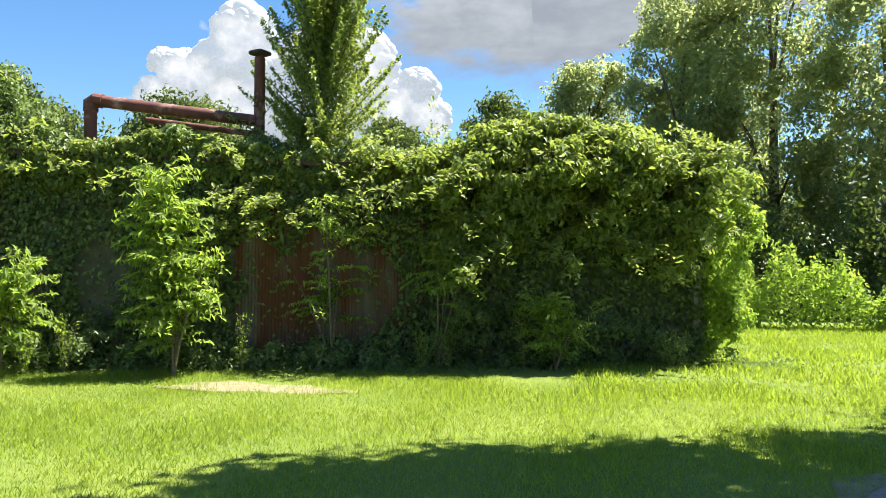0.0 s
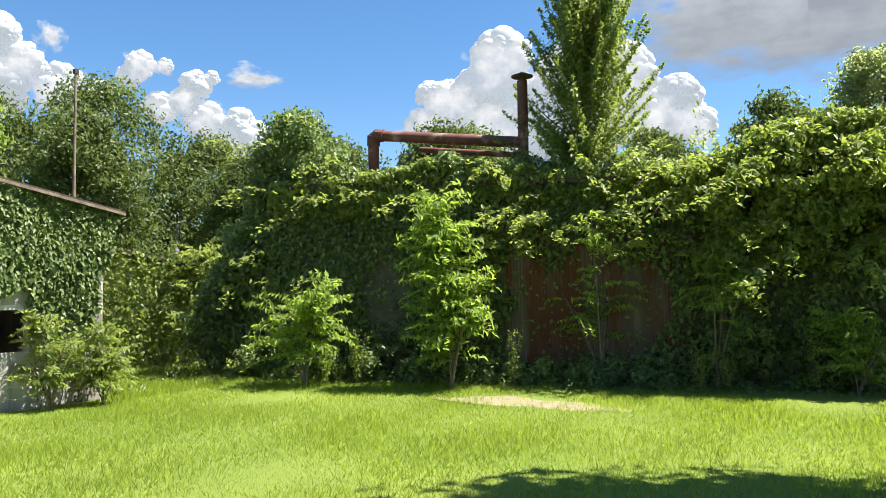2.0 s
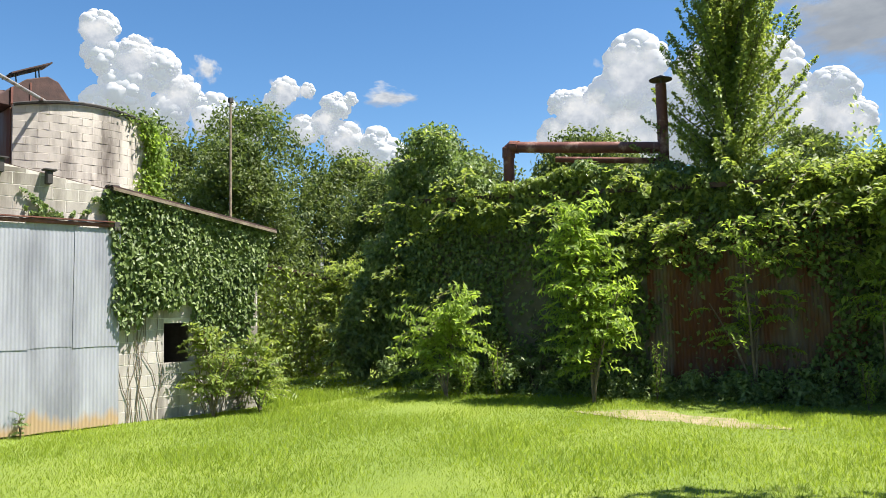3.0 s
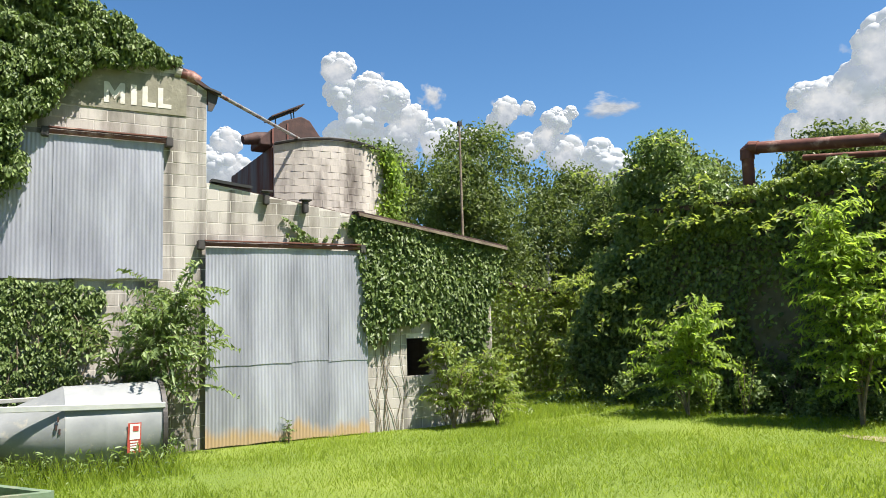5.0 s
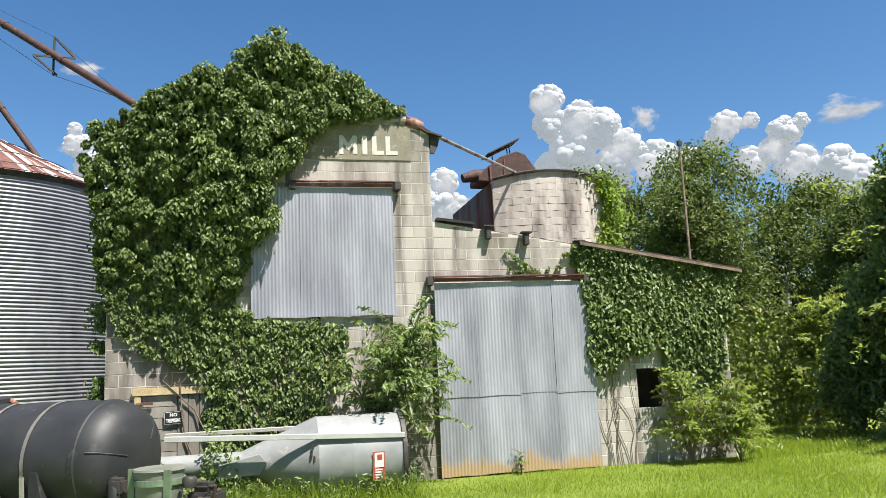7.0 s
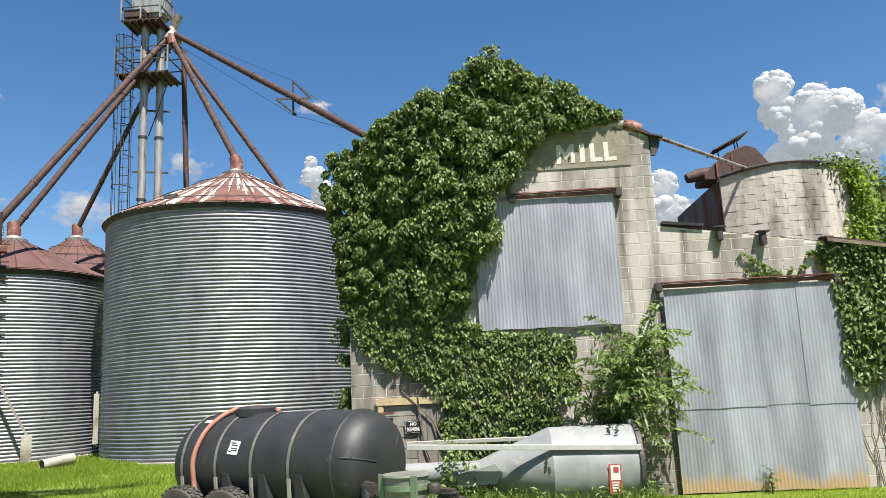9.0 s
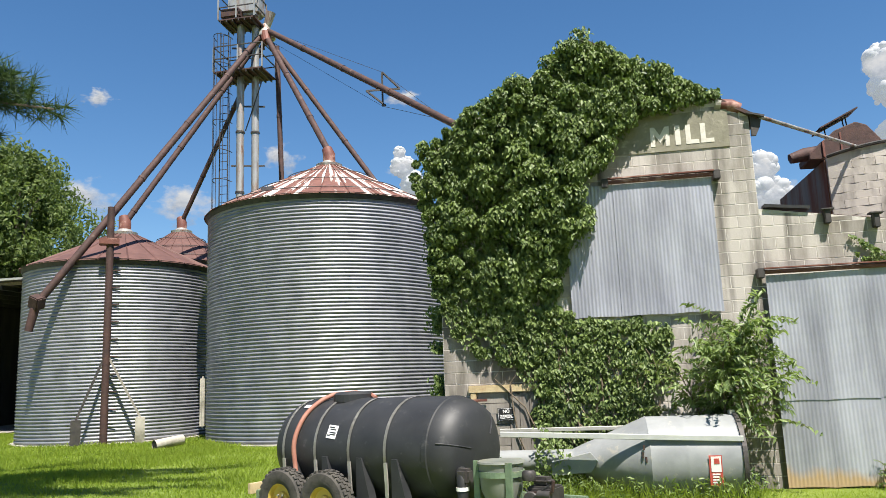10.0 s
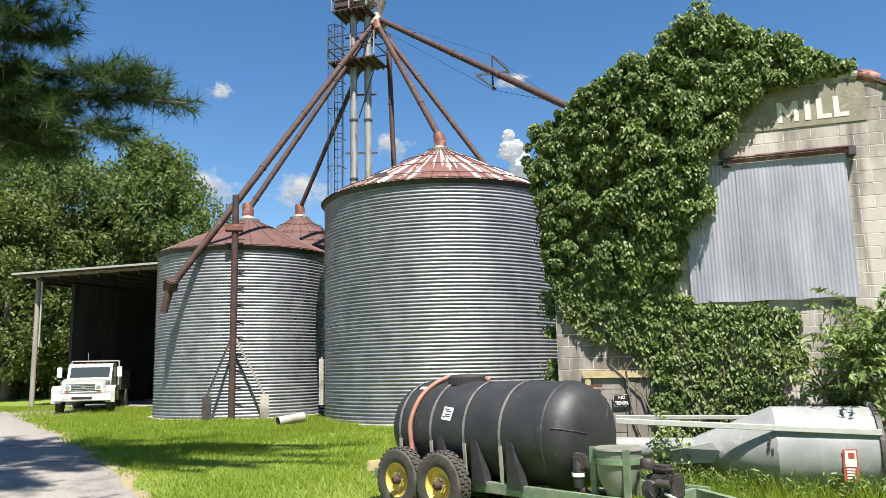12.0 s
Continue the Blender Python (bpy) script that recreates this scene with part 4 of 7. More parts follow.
    smooth(part("nozzle", tube([(-15.42, 19.37, 4.36), (-15.57, 19.32, 3.64)], [0.13, 0.11], 12), M["rust"], drop, "hinged rusted end nozzle"))
    x, y = -13.60, 20.07
    z = gz(x, y)
    th = tagged(empty("spout_post", pose(x, y, z, 0, 0, 34)), "rusted pipe post with steps and two braces carrying the spout", "post")
    smooth(part("pole", tube([(0, 0, 0), (0, 0, 6.9)], 0.105, 12), M["rust"], th))
    for s in (-0.75, 1):
        part("brace", beam((0, 0, 2.6), (s * 0.95, -0.15, 0.75), 0.05, 0.06), M["dark_steel" if s < 0 else "old_wood"], th)
        part("anchor", box(s * 0.95 - 0.13, s * 0.95 + 0.13, -0.28, -0.02, -0.05, 0.75, 0.015), M["dark_steel" if s < 0 else "concrete"], th, "stubby anchor block")
    for k in range(11):
        part("step", beam((0.1, 0, 1.0 + k * 0.5), (0.3, -0.05, 1.0 + k * 0.5), 0.03, 0.03), M["rust"], th)
    part("saddle", box(-0.3, 0.25, -0.15, 0.15, 5.75, 5.95, 0.02), M["rust_red"], th)


spouting()


# ---- the overgrown shed ----
SA = Vector((12.8, 12.5, 0))
SD = Vector((4.7, -14.2, 0)).normalized()
SN = Vector((-SD.y, SD.x, 0))            # away from the lawn
SHED = Matrix((SD, SN, Vector((0, 0, 1)))).transposed().to_4x4()
SHED.translation = SA
SHED_L = 14.6


def in_shed(p):
    """Places along, behind and above the shed's front, in the world."""
    m = np.array(SHED)
    return np.asarray(p) @ m[:3, :3].T + m[:3, 3]


def shed_top(s):
    return 4.55 - 0.03 * s


def overgrown_shed():
    th = tagged(empty("overgrown_shed", SHED), "long low rusted sheet shed swallowed by vines", "shed")
    part("front_wall", prism([(0, -0.2), (SHED_L, -0.2), (SHED_L, shed_top(SHED_L) - 0.3), (0, shed_top(0) - 0.3)], 0.15), M["shaded_wall"], th, "stained concrete front with shade darkened into its colour")
    part("end_wall", box(SHED_L - 0.15, SHED_L, 0.15, 6.0, -0.2, 3.8), M["concrete"], th)
    part("end_wall", box(0, 0.15, 0.15, 6.0, -0.2, 4.2), M["concrete"], th)
    part("back_wall", box(0, SHED_L, 6.0, 6.15, -0.2, 4.0), M["rust_sheet"], th)
    part("roof", prism([(-0.3, 4.25), (SHED_L + 0.3, 3.85), (SHED_L + 0.3, 3.95), (-0.3, 4.35)], 6.5, Matrix.Translation((0, -0.25, 0))), M["rust"], th, "rusted low roof under the vines")
    part("corner_post", box(SHED_L - 0.1, SHED_L + 0.12, -0.14, 0.04, 0, 3.6, 0.01), M["old_wood"], th, "weathered corner post")
    x = 4.9
    k = 0
    # rusted sheets; their colour is also darkened for the shade they hang in
    for w, lo, hi in ((0.62, 0.35, 2.9), (0.66, 0.3, 3.2), (0.64, 0.25, 3.4), (0.64, 0.25, 3.45), (0.66, 0.3, 3.5), (0.64, 0.3, 3.45)):
        ob = corrugated(x, x + w + 0.03, lo, hi, 0.068, 0.016, M["rust_sheet"], "sheet", th, pose(0, -0.05 - 0.012 * (k % 2), 0, rng.normal() * 0.3, rng.normal() * 0.5, 0))
        x += w
        k += 1


overgrown_shed()


def shed_pipes():
    """The red duct on the shed's roof: up, across to the stack, and a second pipe below it."""
    th = tagged(empty("roof_duct", SHED), "rusty red duct running across the shed roof to a stack", "duct")
    smooth(part("duct", tube([(1.6, 1.0, 4.2), (1.6, 1.0, 5.50), (1.72, 1.0, 5.60), (5.1, 1.1, 5.24)], 0.13, 14), M["rust_red"], th), 30)
    part("elbow", tube([(1.6, 1.0, 5.36), (1.6, 1.0, 5.56), (1.68, 1.0, 5.61), (1.85, 1.0, 5.585)], 0.155, 14), M["rust_red"], th)
    smooth(part("lower_pipe", tube([(2.7, 1.2, 5.24), (5.1, 1.3, 4.98)], 0.07, 10), M["rust_red"], th))
    part("curb", box(1.35, 1.85, 0.8, 1.25, 4.1, 4.45, 0.02), M["rust"], th)
    th = tagged(empty("roof_stack", SHED), "rusty red stack with a flat rain cap on the shed roof", "chimney")
    smooth(part("pipe", tube([(5.17, 1.1, 4.2), (5.17, 1.1, 6.65)], 0.12, 14), M["rust_red"], th))
    part("rain_cap", lathe([(0.0, 6.86), (0.25, 6.76), (0.25, 6.74), (0.0, 6.78)], 20, m=Matrix.Translation((5.17, 1.1, 0))), M["rust"], th)
    part("cap_leg", box(5.15, 5.19, 1.08, 1.12, 6.6, 6.8), M["dark_steel"], th)


shed_pipes()


# ---- foliage ----
def sheet_points(n, x0, x1, z0, z1, keep, seed):
    r = np.random.default_rng(seed)
    p = np.stack([r.uniform(x0, x1, n), r.uniform(z0, z1, n)], 1)
    return p[keep(p[:, 0], p[:, 1])]


def wobble(x, z, f=2.2, s=0.0):
    return 0.5 * np.sin(f * x + s) + 0.5 * np.sin(f * 1.3 * z + 1.7 + s) + 0.4 * np.sin(f * 2.1 * (x + z) + s) + 0.3 * np.sin(f * 3.7 * (x - 0.7 * z) + 2 * s)


def mill_ivy():
    def cover(x, z):
        w = wobble(x, z) * 0.16
        up = (z < 7.52 - np.abs(x - 0.30) * 0.575 + 0.25 * w) & (x > -3.0 + w)
        # right bound of the mass, from the roof down
        rb = np.interp(z, [0, 1.1, 1.6, 1.9, 2.6, 2.72, 3.4, 4.4, 4.9, 5.2, 5.6, 6.05, 6.3, 7.0, 8.0], [0.85, 0.95, 1.05, 1.2, 1.3, -0.15, -0.25, -0.1, 0.1, 0.42, 0.7, 0.95, 2.35, 2.5, 2.5])
        lb = np.interp(z, [0, 0.8, 1.6, 2.0, 2.3, 2.8, 3.2, 4.2, 8], [-0.8, -0.8, -0.9, -1.25, -2.15, -2.4, -2.5, -2.7, -2.85])
        return up & (x < rb + w * 1.2) & (x > lb + 0.5 * w)

    r = np.random.default_rng(3)
    flat = sheet_points(62000, -3.1, 3.0, 0.0, 8.1, cover, 3)
    x, z = flat[:, 0], flat[:, 1]
    deep = np.interp(z, [0, 2.6, 3.5, 5, 8], [0.12, 0.10, 0.14, 0.16, 0.18]) * np.clip((2.4 - x) / 1.6, 0.2, 1)
    deep = deep * np.interp(x, [-2.6, -1.2], [0.3, 1.0])
    k = (z > 2.6) | (r.random(len(x)) < 0.5 + 0.4 * np.sin(x * 5 + z * 3) * np.sin(z * 6))
    x, z, deep = x[k], z[k], deep[k]
    y = FY - 0.05 - deep * r.random(len(x))
    y = np.where((z > gable_top(x) - 0.15) | (x < MX0), FY + r.uniform(-0.14, 0.7, len(x)), y)
    c = [np.stack([x, y, z], 1)]
    nor = [np.tile([0.0, -1.0, 0.7], (len(x), 1))]
    cl = sheet_points(2600, -2.9, 2.7, 0.1, 7.7, cover, 4)
    cz, cx = cl[:, 1], cl[:, 0]
    rad = r.uniform(0.08, 0.27, len(cl)) ** 1.1 * np.interp(cz, [0, 2.6, 4, 8], [0.6, 0.55, 1.05, 1.0])
    cy = FY - np.interp(cz, [0, 2.6, 3.5, 5, 8], [0.10, 0.08, 0.24, 0.40, 0.42]) * r.uniform(0.25, 1.3, len(cl)) * np.clip((2.4 - cx) / 2.6, 0.08, 1) * np.interp(cx, [-2.6, -1.2], [0.45, 1.0])
    rad = rad * np.interp(cx + 0.25 * np.clip(cz - 4, 0, 3), [-2.6, -1.2], [0.5, 1.0])
    k = r.integers(0, len(cl), 180000)
    d = unit(r.normal(size=(len(k), 3)) + np.array([0, -0.8, 0.75]))
    q = np.stack([cx, cy, cz], 1)[k] + d * (rad[k] * r.uniform(0.55, 1.05, len(k)))[:, None] * np.array([1, 0.8, 1])
    ok = (q[:, 1] < FY - 0.03) & ((q[:, 2] > 2.5) | (r.random(len(q)) < 0.55))
    ok |= q[:, 2] > 6.0
    c.append(q[ok])
    nor.append(unit(d[ok] + np.array([0, -0.35, 0.45])))
    n = 2600
    z = r.uniform(0.9, 4.6, n)
    k = np.sin(z * 5) + 0.8 * np.sin(z * 11 + 1) > -0.2
    c.append(np.stack([-2.5 - np.abs(r.normal(size=n)) * 0.10, FY + 0.15 + r.random(n) * 0.5, z], 1)[k])
    nor.append(np.tile([-0.5, -1.0, 0.4], (n, 1))[k])
    c, nor = np.concatenate(c), np.concatenate(nor)
    th = tagged(empty("mill_vine"), "dense green creeper covering most of the mill's gable", "vine")
    ob = foliage("leaves", c, nor, 0.085, M["ivy"], th, droop=1.3, wild=0.45, narrow=0.55)
    ob["kind"] = "stuff"
    for k in range(26):
        x0 = rng.uniform(-0.8, 0.9)
        pts = []
        xx, zz = x0, 0.0
        for j in range(7):
            pts.append((xx, FY - 0.07 - 0.05 * rng.random(), zz))
            xx += rng.normal() * 0.14 - 0.04
            zz += rng.uniform(0.25, 0.5)
        part("stem", tube(pts, np.linspace(0.022, 0.008, 7), 5), M["stem"], th)


mill_ivy()


def wing_ivy():
    def cover(x, z):
        w = wobble(x, z, 3.0, 1.0) * 0.10
        lowb = np.interp(x, [5.5, 5.8, 6.3, 6.65, 6.85, 7.1, 7.5, 8.1, 8.35, 8.5], [1.75, 1.5, 1.75, 2.0, 2.15, 1.6, 0.5, 0.7, 1.7, 2.0])
        left = np.interp(z, [1, 2, 3.3, 4.2], [5.76, 5.63, 5.53, 5.41])
        right = np.interp(z, [0.5, 1.5, 2.5, 3.3], [8.1, 8.2, 8.36, 8.6])
        return (z > lowb + w * 2.2) & (z < wing_top(x) - 0.06) & (x > left + w * 0.6) & (x < right + w)

    p = sheet_points(30000, 5.4, 8.8, 0.2, 4.1, cover, 12)
    x, z = p[:, 0], p[:, 1]
    thin = np.interp(z, [0.5, 1.6, 2.2, 2.6], [0.12, 0.35, 0.8, 1.0])
    k = rng.random(len(x)) < thin
    x, z = x[k], z[k]
    c = np.stack([x, FY - 0.04 - 0.16 * rng.random(len(x)) ** 1.3 * (1 + 0.4 * wobble(x, z)), z], 1)
    nor = np.stack([0 * x, -np.ones(len(x)), 0.5 + 0 * x], 1)
    th = tagged(empty("wing_vine"), "creeper hanging over the low wing's block wall", "vine")
    foliage("leaves", c, nor, 0.10, M["ivy"], th, droop=1.0, wild=0.5, narrow=0.6)["kind"] = "stuff"
    for k in range(18):
        x0 = rng.uniform(5.85, 6.4) if k % 2 else rng.uniform(7.2, 8.3)
        pts, xx = [], x0
        for j in range(9):
            pts.append((xx, FY - 0.02, j * 0.28))
            xx += rng.normal() * 0.05
        part("stem", tube(pts, np.linspace(0.008, 0.003, 9), 5), M["stem"], th)
    # loose runners along the parapet
    def runner(x, z):
        return (np.abs(z - (3.62 + 0.15 * np.sin(x * 5) - 0.05 * x + 0.15)) < 0.13) & (wobble(x, z, 6) > -0.1) | ((z < 3.56) & (z > 3.42) & (wobble(x, z, 9) > 0.15))
    p = sheet_points(3500, 3.9, 5.7, 3.4, 4.0, runner, 14)
    c = np.stack([p[:, 0], FY - 0.03 - 0.05 * rng.random(len(p)), p[:, 1]], 1)
    foliage("runner_leaves", c, np.tile([0, -1, 0.4], (len(p), 1)), 0.075, M["vine"], th, droop=0.8)["kind"] = "stuff"


wing_ivy()


def mass(name, n, shape, size, material, label, seed, category="vine", parent=None, **kw):
    """A leaf mass over a lumpy body given by shape(u, v) -> point, normal arrays."""
    r = np.random.default_rng(seed)
    c, nor = shape(r.random(n), r.random(n), r)
    th = parent or tagged(empty(name), label, category)
    ob = foliage("leaves", c, nor, size, material, th, **kw)
    ob["kind"] = "stuff"
    return th


def clump_cloud(centres, radii, n, r, push, flat=(1, 1, 1)):
    """Leaf places and normals round many clumps, turned towards push."""
    k = r.choice(len(centres), n, p=radii ** 2 / (radii ** 2).sum())
    d = unit(r.normal(size=(n, 3)) + np.asarray(push))
    c = centres[k] + d * (radii[k] * r.uniform(0.45, 1.08, n))[:, None] * np.asarray(flat)
    return c, unit(d + np.array([0, 0, 0.5]))


def shed_vines():
    th = tagged(empty("shed_vine", SHED), "thick tangle of vines hanging over the long shed", "vine")
    r = np.random.default_rng(31)

    def add(name, c, nor, size, material, **kw):
        c = np.array(c)
        c[:, 2] = np.maximum(c[:, 2], 0.05)
        foliage(name, c, nor, size, M[material], th, **kw)["kind"] = "stuff"

    # flat cover of the front, with the bare sheets and patches of wall left open
    s, z = r.uniform(-0.5, SHED_L + 0.2, 34000), 4.4 * r.random(34000) ** 0.9
    bare = (s > 5.0 + 0.2 * np.sin(z * 5)) & (s < 8.05 - 0.25 * np.sin(z * 3)) & (z < 2.6 + 0.35 * np.sin(s * 4)) & (z > 0.45 + 0.2 * np.sin(s * 3))
    wall = (((s - 2.3) / 0.55) ** 2 + ((z - 1.8) / 0.8) ** 2 < 1) | (((s - 0.9) / 0.4) ** 2 + ((z - 1.7) / 0.5) ** 2 < 1)
    k = ~(bare & (r.random(len(s)) < 0.93)) & ~(wall & (r.random(len(s)) < 0.8))
    s, z = s[k], z[k]
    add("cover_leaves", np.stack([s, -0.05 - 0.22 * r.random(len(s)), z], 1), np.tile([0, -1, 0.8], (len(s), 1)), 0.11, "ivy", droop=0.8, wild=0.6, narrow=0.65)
    # clumps: the overhang along the eave, deep over the far half, and mounds on the roof
    def crest(q):
        return np.interp(q, [-0.5, 1.8, 2.9, 5.0, 7.6, 9.1, 10.2, 11.2, 12.2, 13.1, 14.1, 15.4, 16.2], [4.6, 4.6, 4.95, 4.75, 4.6, 4.5, 5.0, 5.15, 5.15, 4.8, 4.5, 4.15, 3.7])

    n = 520
    s = r.uniform(-0.4, SHED_L - 0.1, n)
    far = np.clip((s - 8.2) / 1.2, 0, 1)
    z = crest(s) - 0.3 - np.where(far > 0.5, 2.3 * r.random(n) ** 1.5, r.uniform(0.0, 0.75, n))
    o = -(0.12 + far * np.interp(crest(s) - z, [0.2, 0.7, 1.4, 2.2, 2.8], [0.35, 1.15, 1.1, 0.7, 0.3])) * r.uniform(0.5, 1.2, n)
    rad = r.uniform(0.13, 0.40, n) * (0.7 + 0.4 * far)
    c, nor = clump_cloud(np.stack([s, o, z], 1), rad, 60000, r, (0, -0.4, 0.5), (1.1, 1, 0.8))
    # overhang takes the sunlit leaf: its highlights are partly in the colour
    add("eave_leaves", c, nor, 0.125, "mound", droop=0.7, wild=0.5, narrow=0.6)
    n = 150
    s = r.uniform(-0.3, 8.7, n)
    c, nor = clump_cloud(np.stack([s, r.uniform(-0.2, 5.5, n), crest(s) - 0.35 + 0.2 * r.random(n)], 1), r.uniform(0.15, 0.35, n), 14000, r, (0, -0.1, 0.9), (1.2, 1.2, 0.7))
    add("roof_leaves", c, nor, 0.12, "vine", droop=0.3, wild=0.5, narrow=0.6)
    n = 330
    s, o = r.uniform(8.3, SHED_L + 0.8, n), r.uniform(-0.9, 4.5, n)
    z = crest(s) - 0.42 + r.uniform(-0.25, 0.25, n)
    c, nor = clump_cloud(np.stack([s, o, z], 1), r.uniform(0.16, 0.42, n), 38000, r, (0, -0.1, 0.9), (1.2, 1.2, 0.75))
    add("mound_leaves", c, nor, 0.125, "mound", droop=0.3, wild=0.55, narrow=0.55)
    # the sunlit end, its light also painted in by the brighter leaf
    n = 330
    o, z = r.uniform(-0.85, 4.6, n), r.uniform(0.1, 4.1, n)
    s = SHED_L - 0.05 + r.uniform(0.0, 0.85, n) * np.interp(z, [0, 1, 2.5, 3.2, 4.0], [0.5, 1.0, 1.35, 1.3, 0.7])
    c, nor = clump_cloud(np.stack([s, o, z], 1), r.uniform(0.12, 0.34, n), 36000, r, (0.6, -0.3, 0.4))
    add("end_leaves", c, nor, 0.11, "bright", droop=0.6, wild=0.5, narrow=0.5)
    # the tall tangle past the shed's other end
    n = 420
    s = r.uniform(-2.4, 1.6, n)
    ht = np.interp(s, [-2.4, -1.8, -1.3, -0.9, -0.3, 0.4, 1.0, 1.6], [1.6, 2.6, 3.6, 5.4, 6.1, 5.7, 4.8, 4.4])
    z = ht * r.random(n) ** 0.7
    o = 0.75 - r.uniform(0.0, 0.85, n) * np.interp(ht - z, [0, 1.2, 6], [1.0, 0.7, 0.6])
    c, nor = clump_cloud(np.stack([s, o, z], 1), r.uniform(0.2, 0.52, n), 52000, r, (0, -0.5, 0.8))
    add("tangle_leaves", c, nor, 0.12, "vine", droop=0.7, wild=0.5, narrow=0.6)
    # low growth along the foot
    n = 170
    s = r.uniform(-1.0, SHED_L - 0.3, n)
    z = r.uniform(0.05, 0.75, n) * np.interp(s, [4, 5, 8, 9, 14], [0.8, 0.5, 0.6, 1.5, 0.9])
    c, nor = clump_cloud(np.stack([s, -0.3 - 0.75 * r.random(n), z], 1), r.uniform(0.1, 0.3, n), 12000, r, (0, -0.4, 0.6))
    add("foot_leaves", c, nor, 0.10, "vine", droop=0.3, wild=0.6, narrow=0.5)
    # sprays that reach out into the sun, in the lighter sunlit leaf too
    cs, ns = [], []
    for k in range(210):
        s0 = r.uniform(-1.5, SHED_L + 0.6)
        z0 = (r.uniform(2.6, 4.6) if s0 < 8.2 else 0.9 + 4.0 * r.random() ** 0.55) if s0 > 1.2 else r.uniform(1.0, 5.8)
        o0 = -0.35 - 0.5 * (s0 > 8.4)
        if s0 < 4.6 and r.random() < 0.8:
            continue
        a = r.uniform(-0.9, 0.9)
        L = r.uniform(0.5, 1.5)
        rise = r.uniform(-0.1, 0.55)
        pts = []
        for t in np.linspace(0, 1, 8):
            p = np.array([s0 + math.sin(a) * L * t, o0 - math.cos(a) * L * t, z0 + L * (rise * t - 0.45 * t * t)])
            pts.append(p)
            for j in range(5):
                cs.append(p + r.normal(size=3) * np.array([0.08, 0.08, 0.05]))
                ns.append((0, -0.3, 1.0))
        part("shoot", tube(pts, np.linspace(0.010, 0.003, 8), 4), M["stem"], th)
    add("shoot_leaves", cs, np.array(ns), 0.135, "mound", droop=0.3, wild=0.5, narrow=0.5)


shed_vines()


def crown_points(r, n, blobs):
    """Points near the skins of many small clumps; clumps: rows of x, y, z, radius."""
    k = r.integers(0, len(blobs), n)
    d = unit(r.normal(size=(n, 3)))
    rad = blobs[k, 3] * (0.25 + 0.9 * r.random(n) ** 0.7)
    c = blobs[k, :3] + d * rad[:, None] * np.array([1.0, 1.0, 0.9])
    return c, unit(d + np.array([0, 0, 0.35]))


def tree(name, x, y, height, spread, trunk, n, leaf, material, label, seed, base=0.25, clumps=60, form="round", narrow=0.55, category="tree", limbs=9):
    """A tapered trunk, limbs to the clumps, and a crown of many leaves with gaps."""
    r = np.random.default_rng(seed)
    z0 = gz(x, y)
    th = tagged(empty(name, pose(x, y, z0)), label, category)
    lean = r.normal(size=2) * 0.03 * height
    pts = [(lean[0] * t * t + 0.15 * math.sin(4 * t + seed), lean[1] * t * t + 0.12 * math.cos(5 * t + seed), height * 0.86 * t - 0.1) for t in np.linspace(0, 1, 7)]
    bm = tube(pts, [trunk * (1 - 0.85 * t) + 0.015 for t in np.linspace(0, 1, 7)], 9)
    blobs = []
    for k in range(clumps):
        t = r.random()
        h = height * (base + (1 - base) * t)
        if form == "round":
            w = spread * math.sqrt(max(0.05, 1 - (2 * t - 0.85) ** 2 / 1.35))
        elif form == "cone":
            w = spread * (1.05 - t) ** 0.8
        else:
            w = spread * (0.55 + 0.45 * math.sin(math.pi * min(1, t * 1.05)))
        a, d = r.uniform(0, math.tau), w * math.sqrt(r.random()) * (0.92 + 0.2 * math.sin(3 * t + seed))
        blobs.append((lean[0] * t * t + d * math.cos(a), lean[1] * t * t + d * math.sin(a), h - 0.12 * d, r.uniform(0.5, 1.35) * spread * (0.20 if spread > 2 else 0.15)))
    blobs = np.array(blobs)
    trunk_ob = part("trunk", bm, M["bark"], th)
    for k in range(limbs):
        b = blobs[r.integers(0, len(blobs))]
        t = max(0.2, min(0.95, (b[2] / height - 0.12)))
        p0 = np.array(pts[int(t * 6)])
        p1 = b[:3]
        mid = (p0 + p1) / 2 + np.array([0, 0, 0.08 * height * r.random()])
        part("limb", tube([p0, mid, p1], [trunk * 0.35 * (1 - 0.5 * t), trunk * 0.2, 0.02], 6), M["bark"], th)
    c, nor = crown_points(r, n, blobs)
    c[:, 2] = np.maximum(c[:, 2], 0.25)
    ob = foliage("crown", c, nor, leaf, material, th, droop=0.35, wild=0.7, narrow=narrow)
    ob["kind"] = "stuff"
    return th


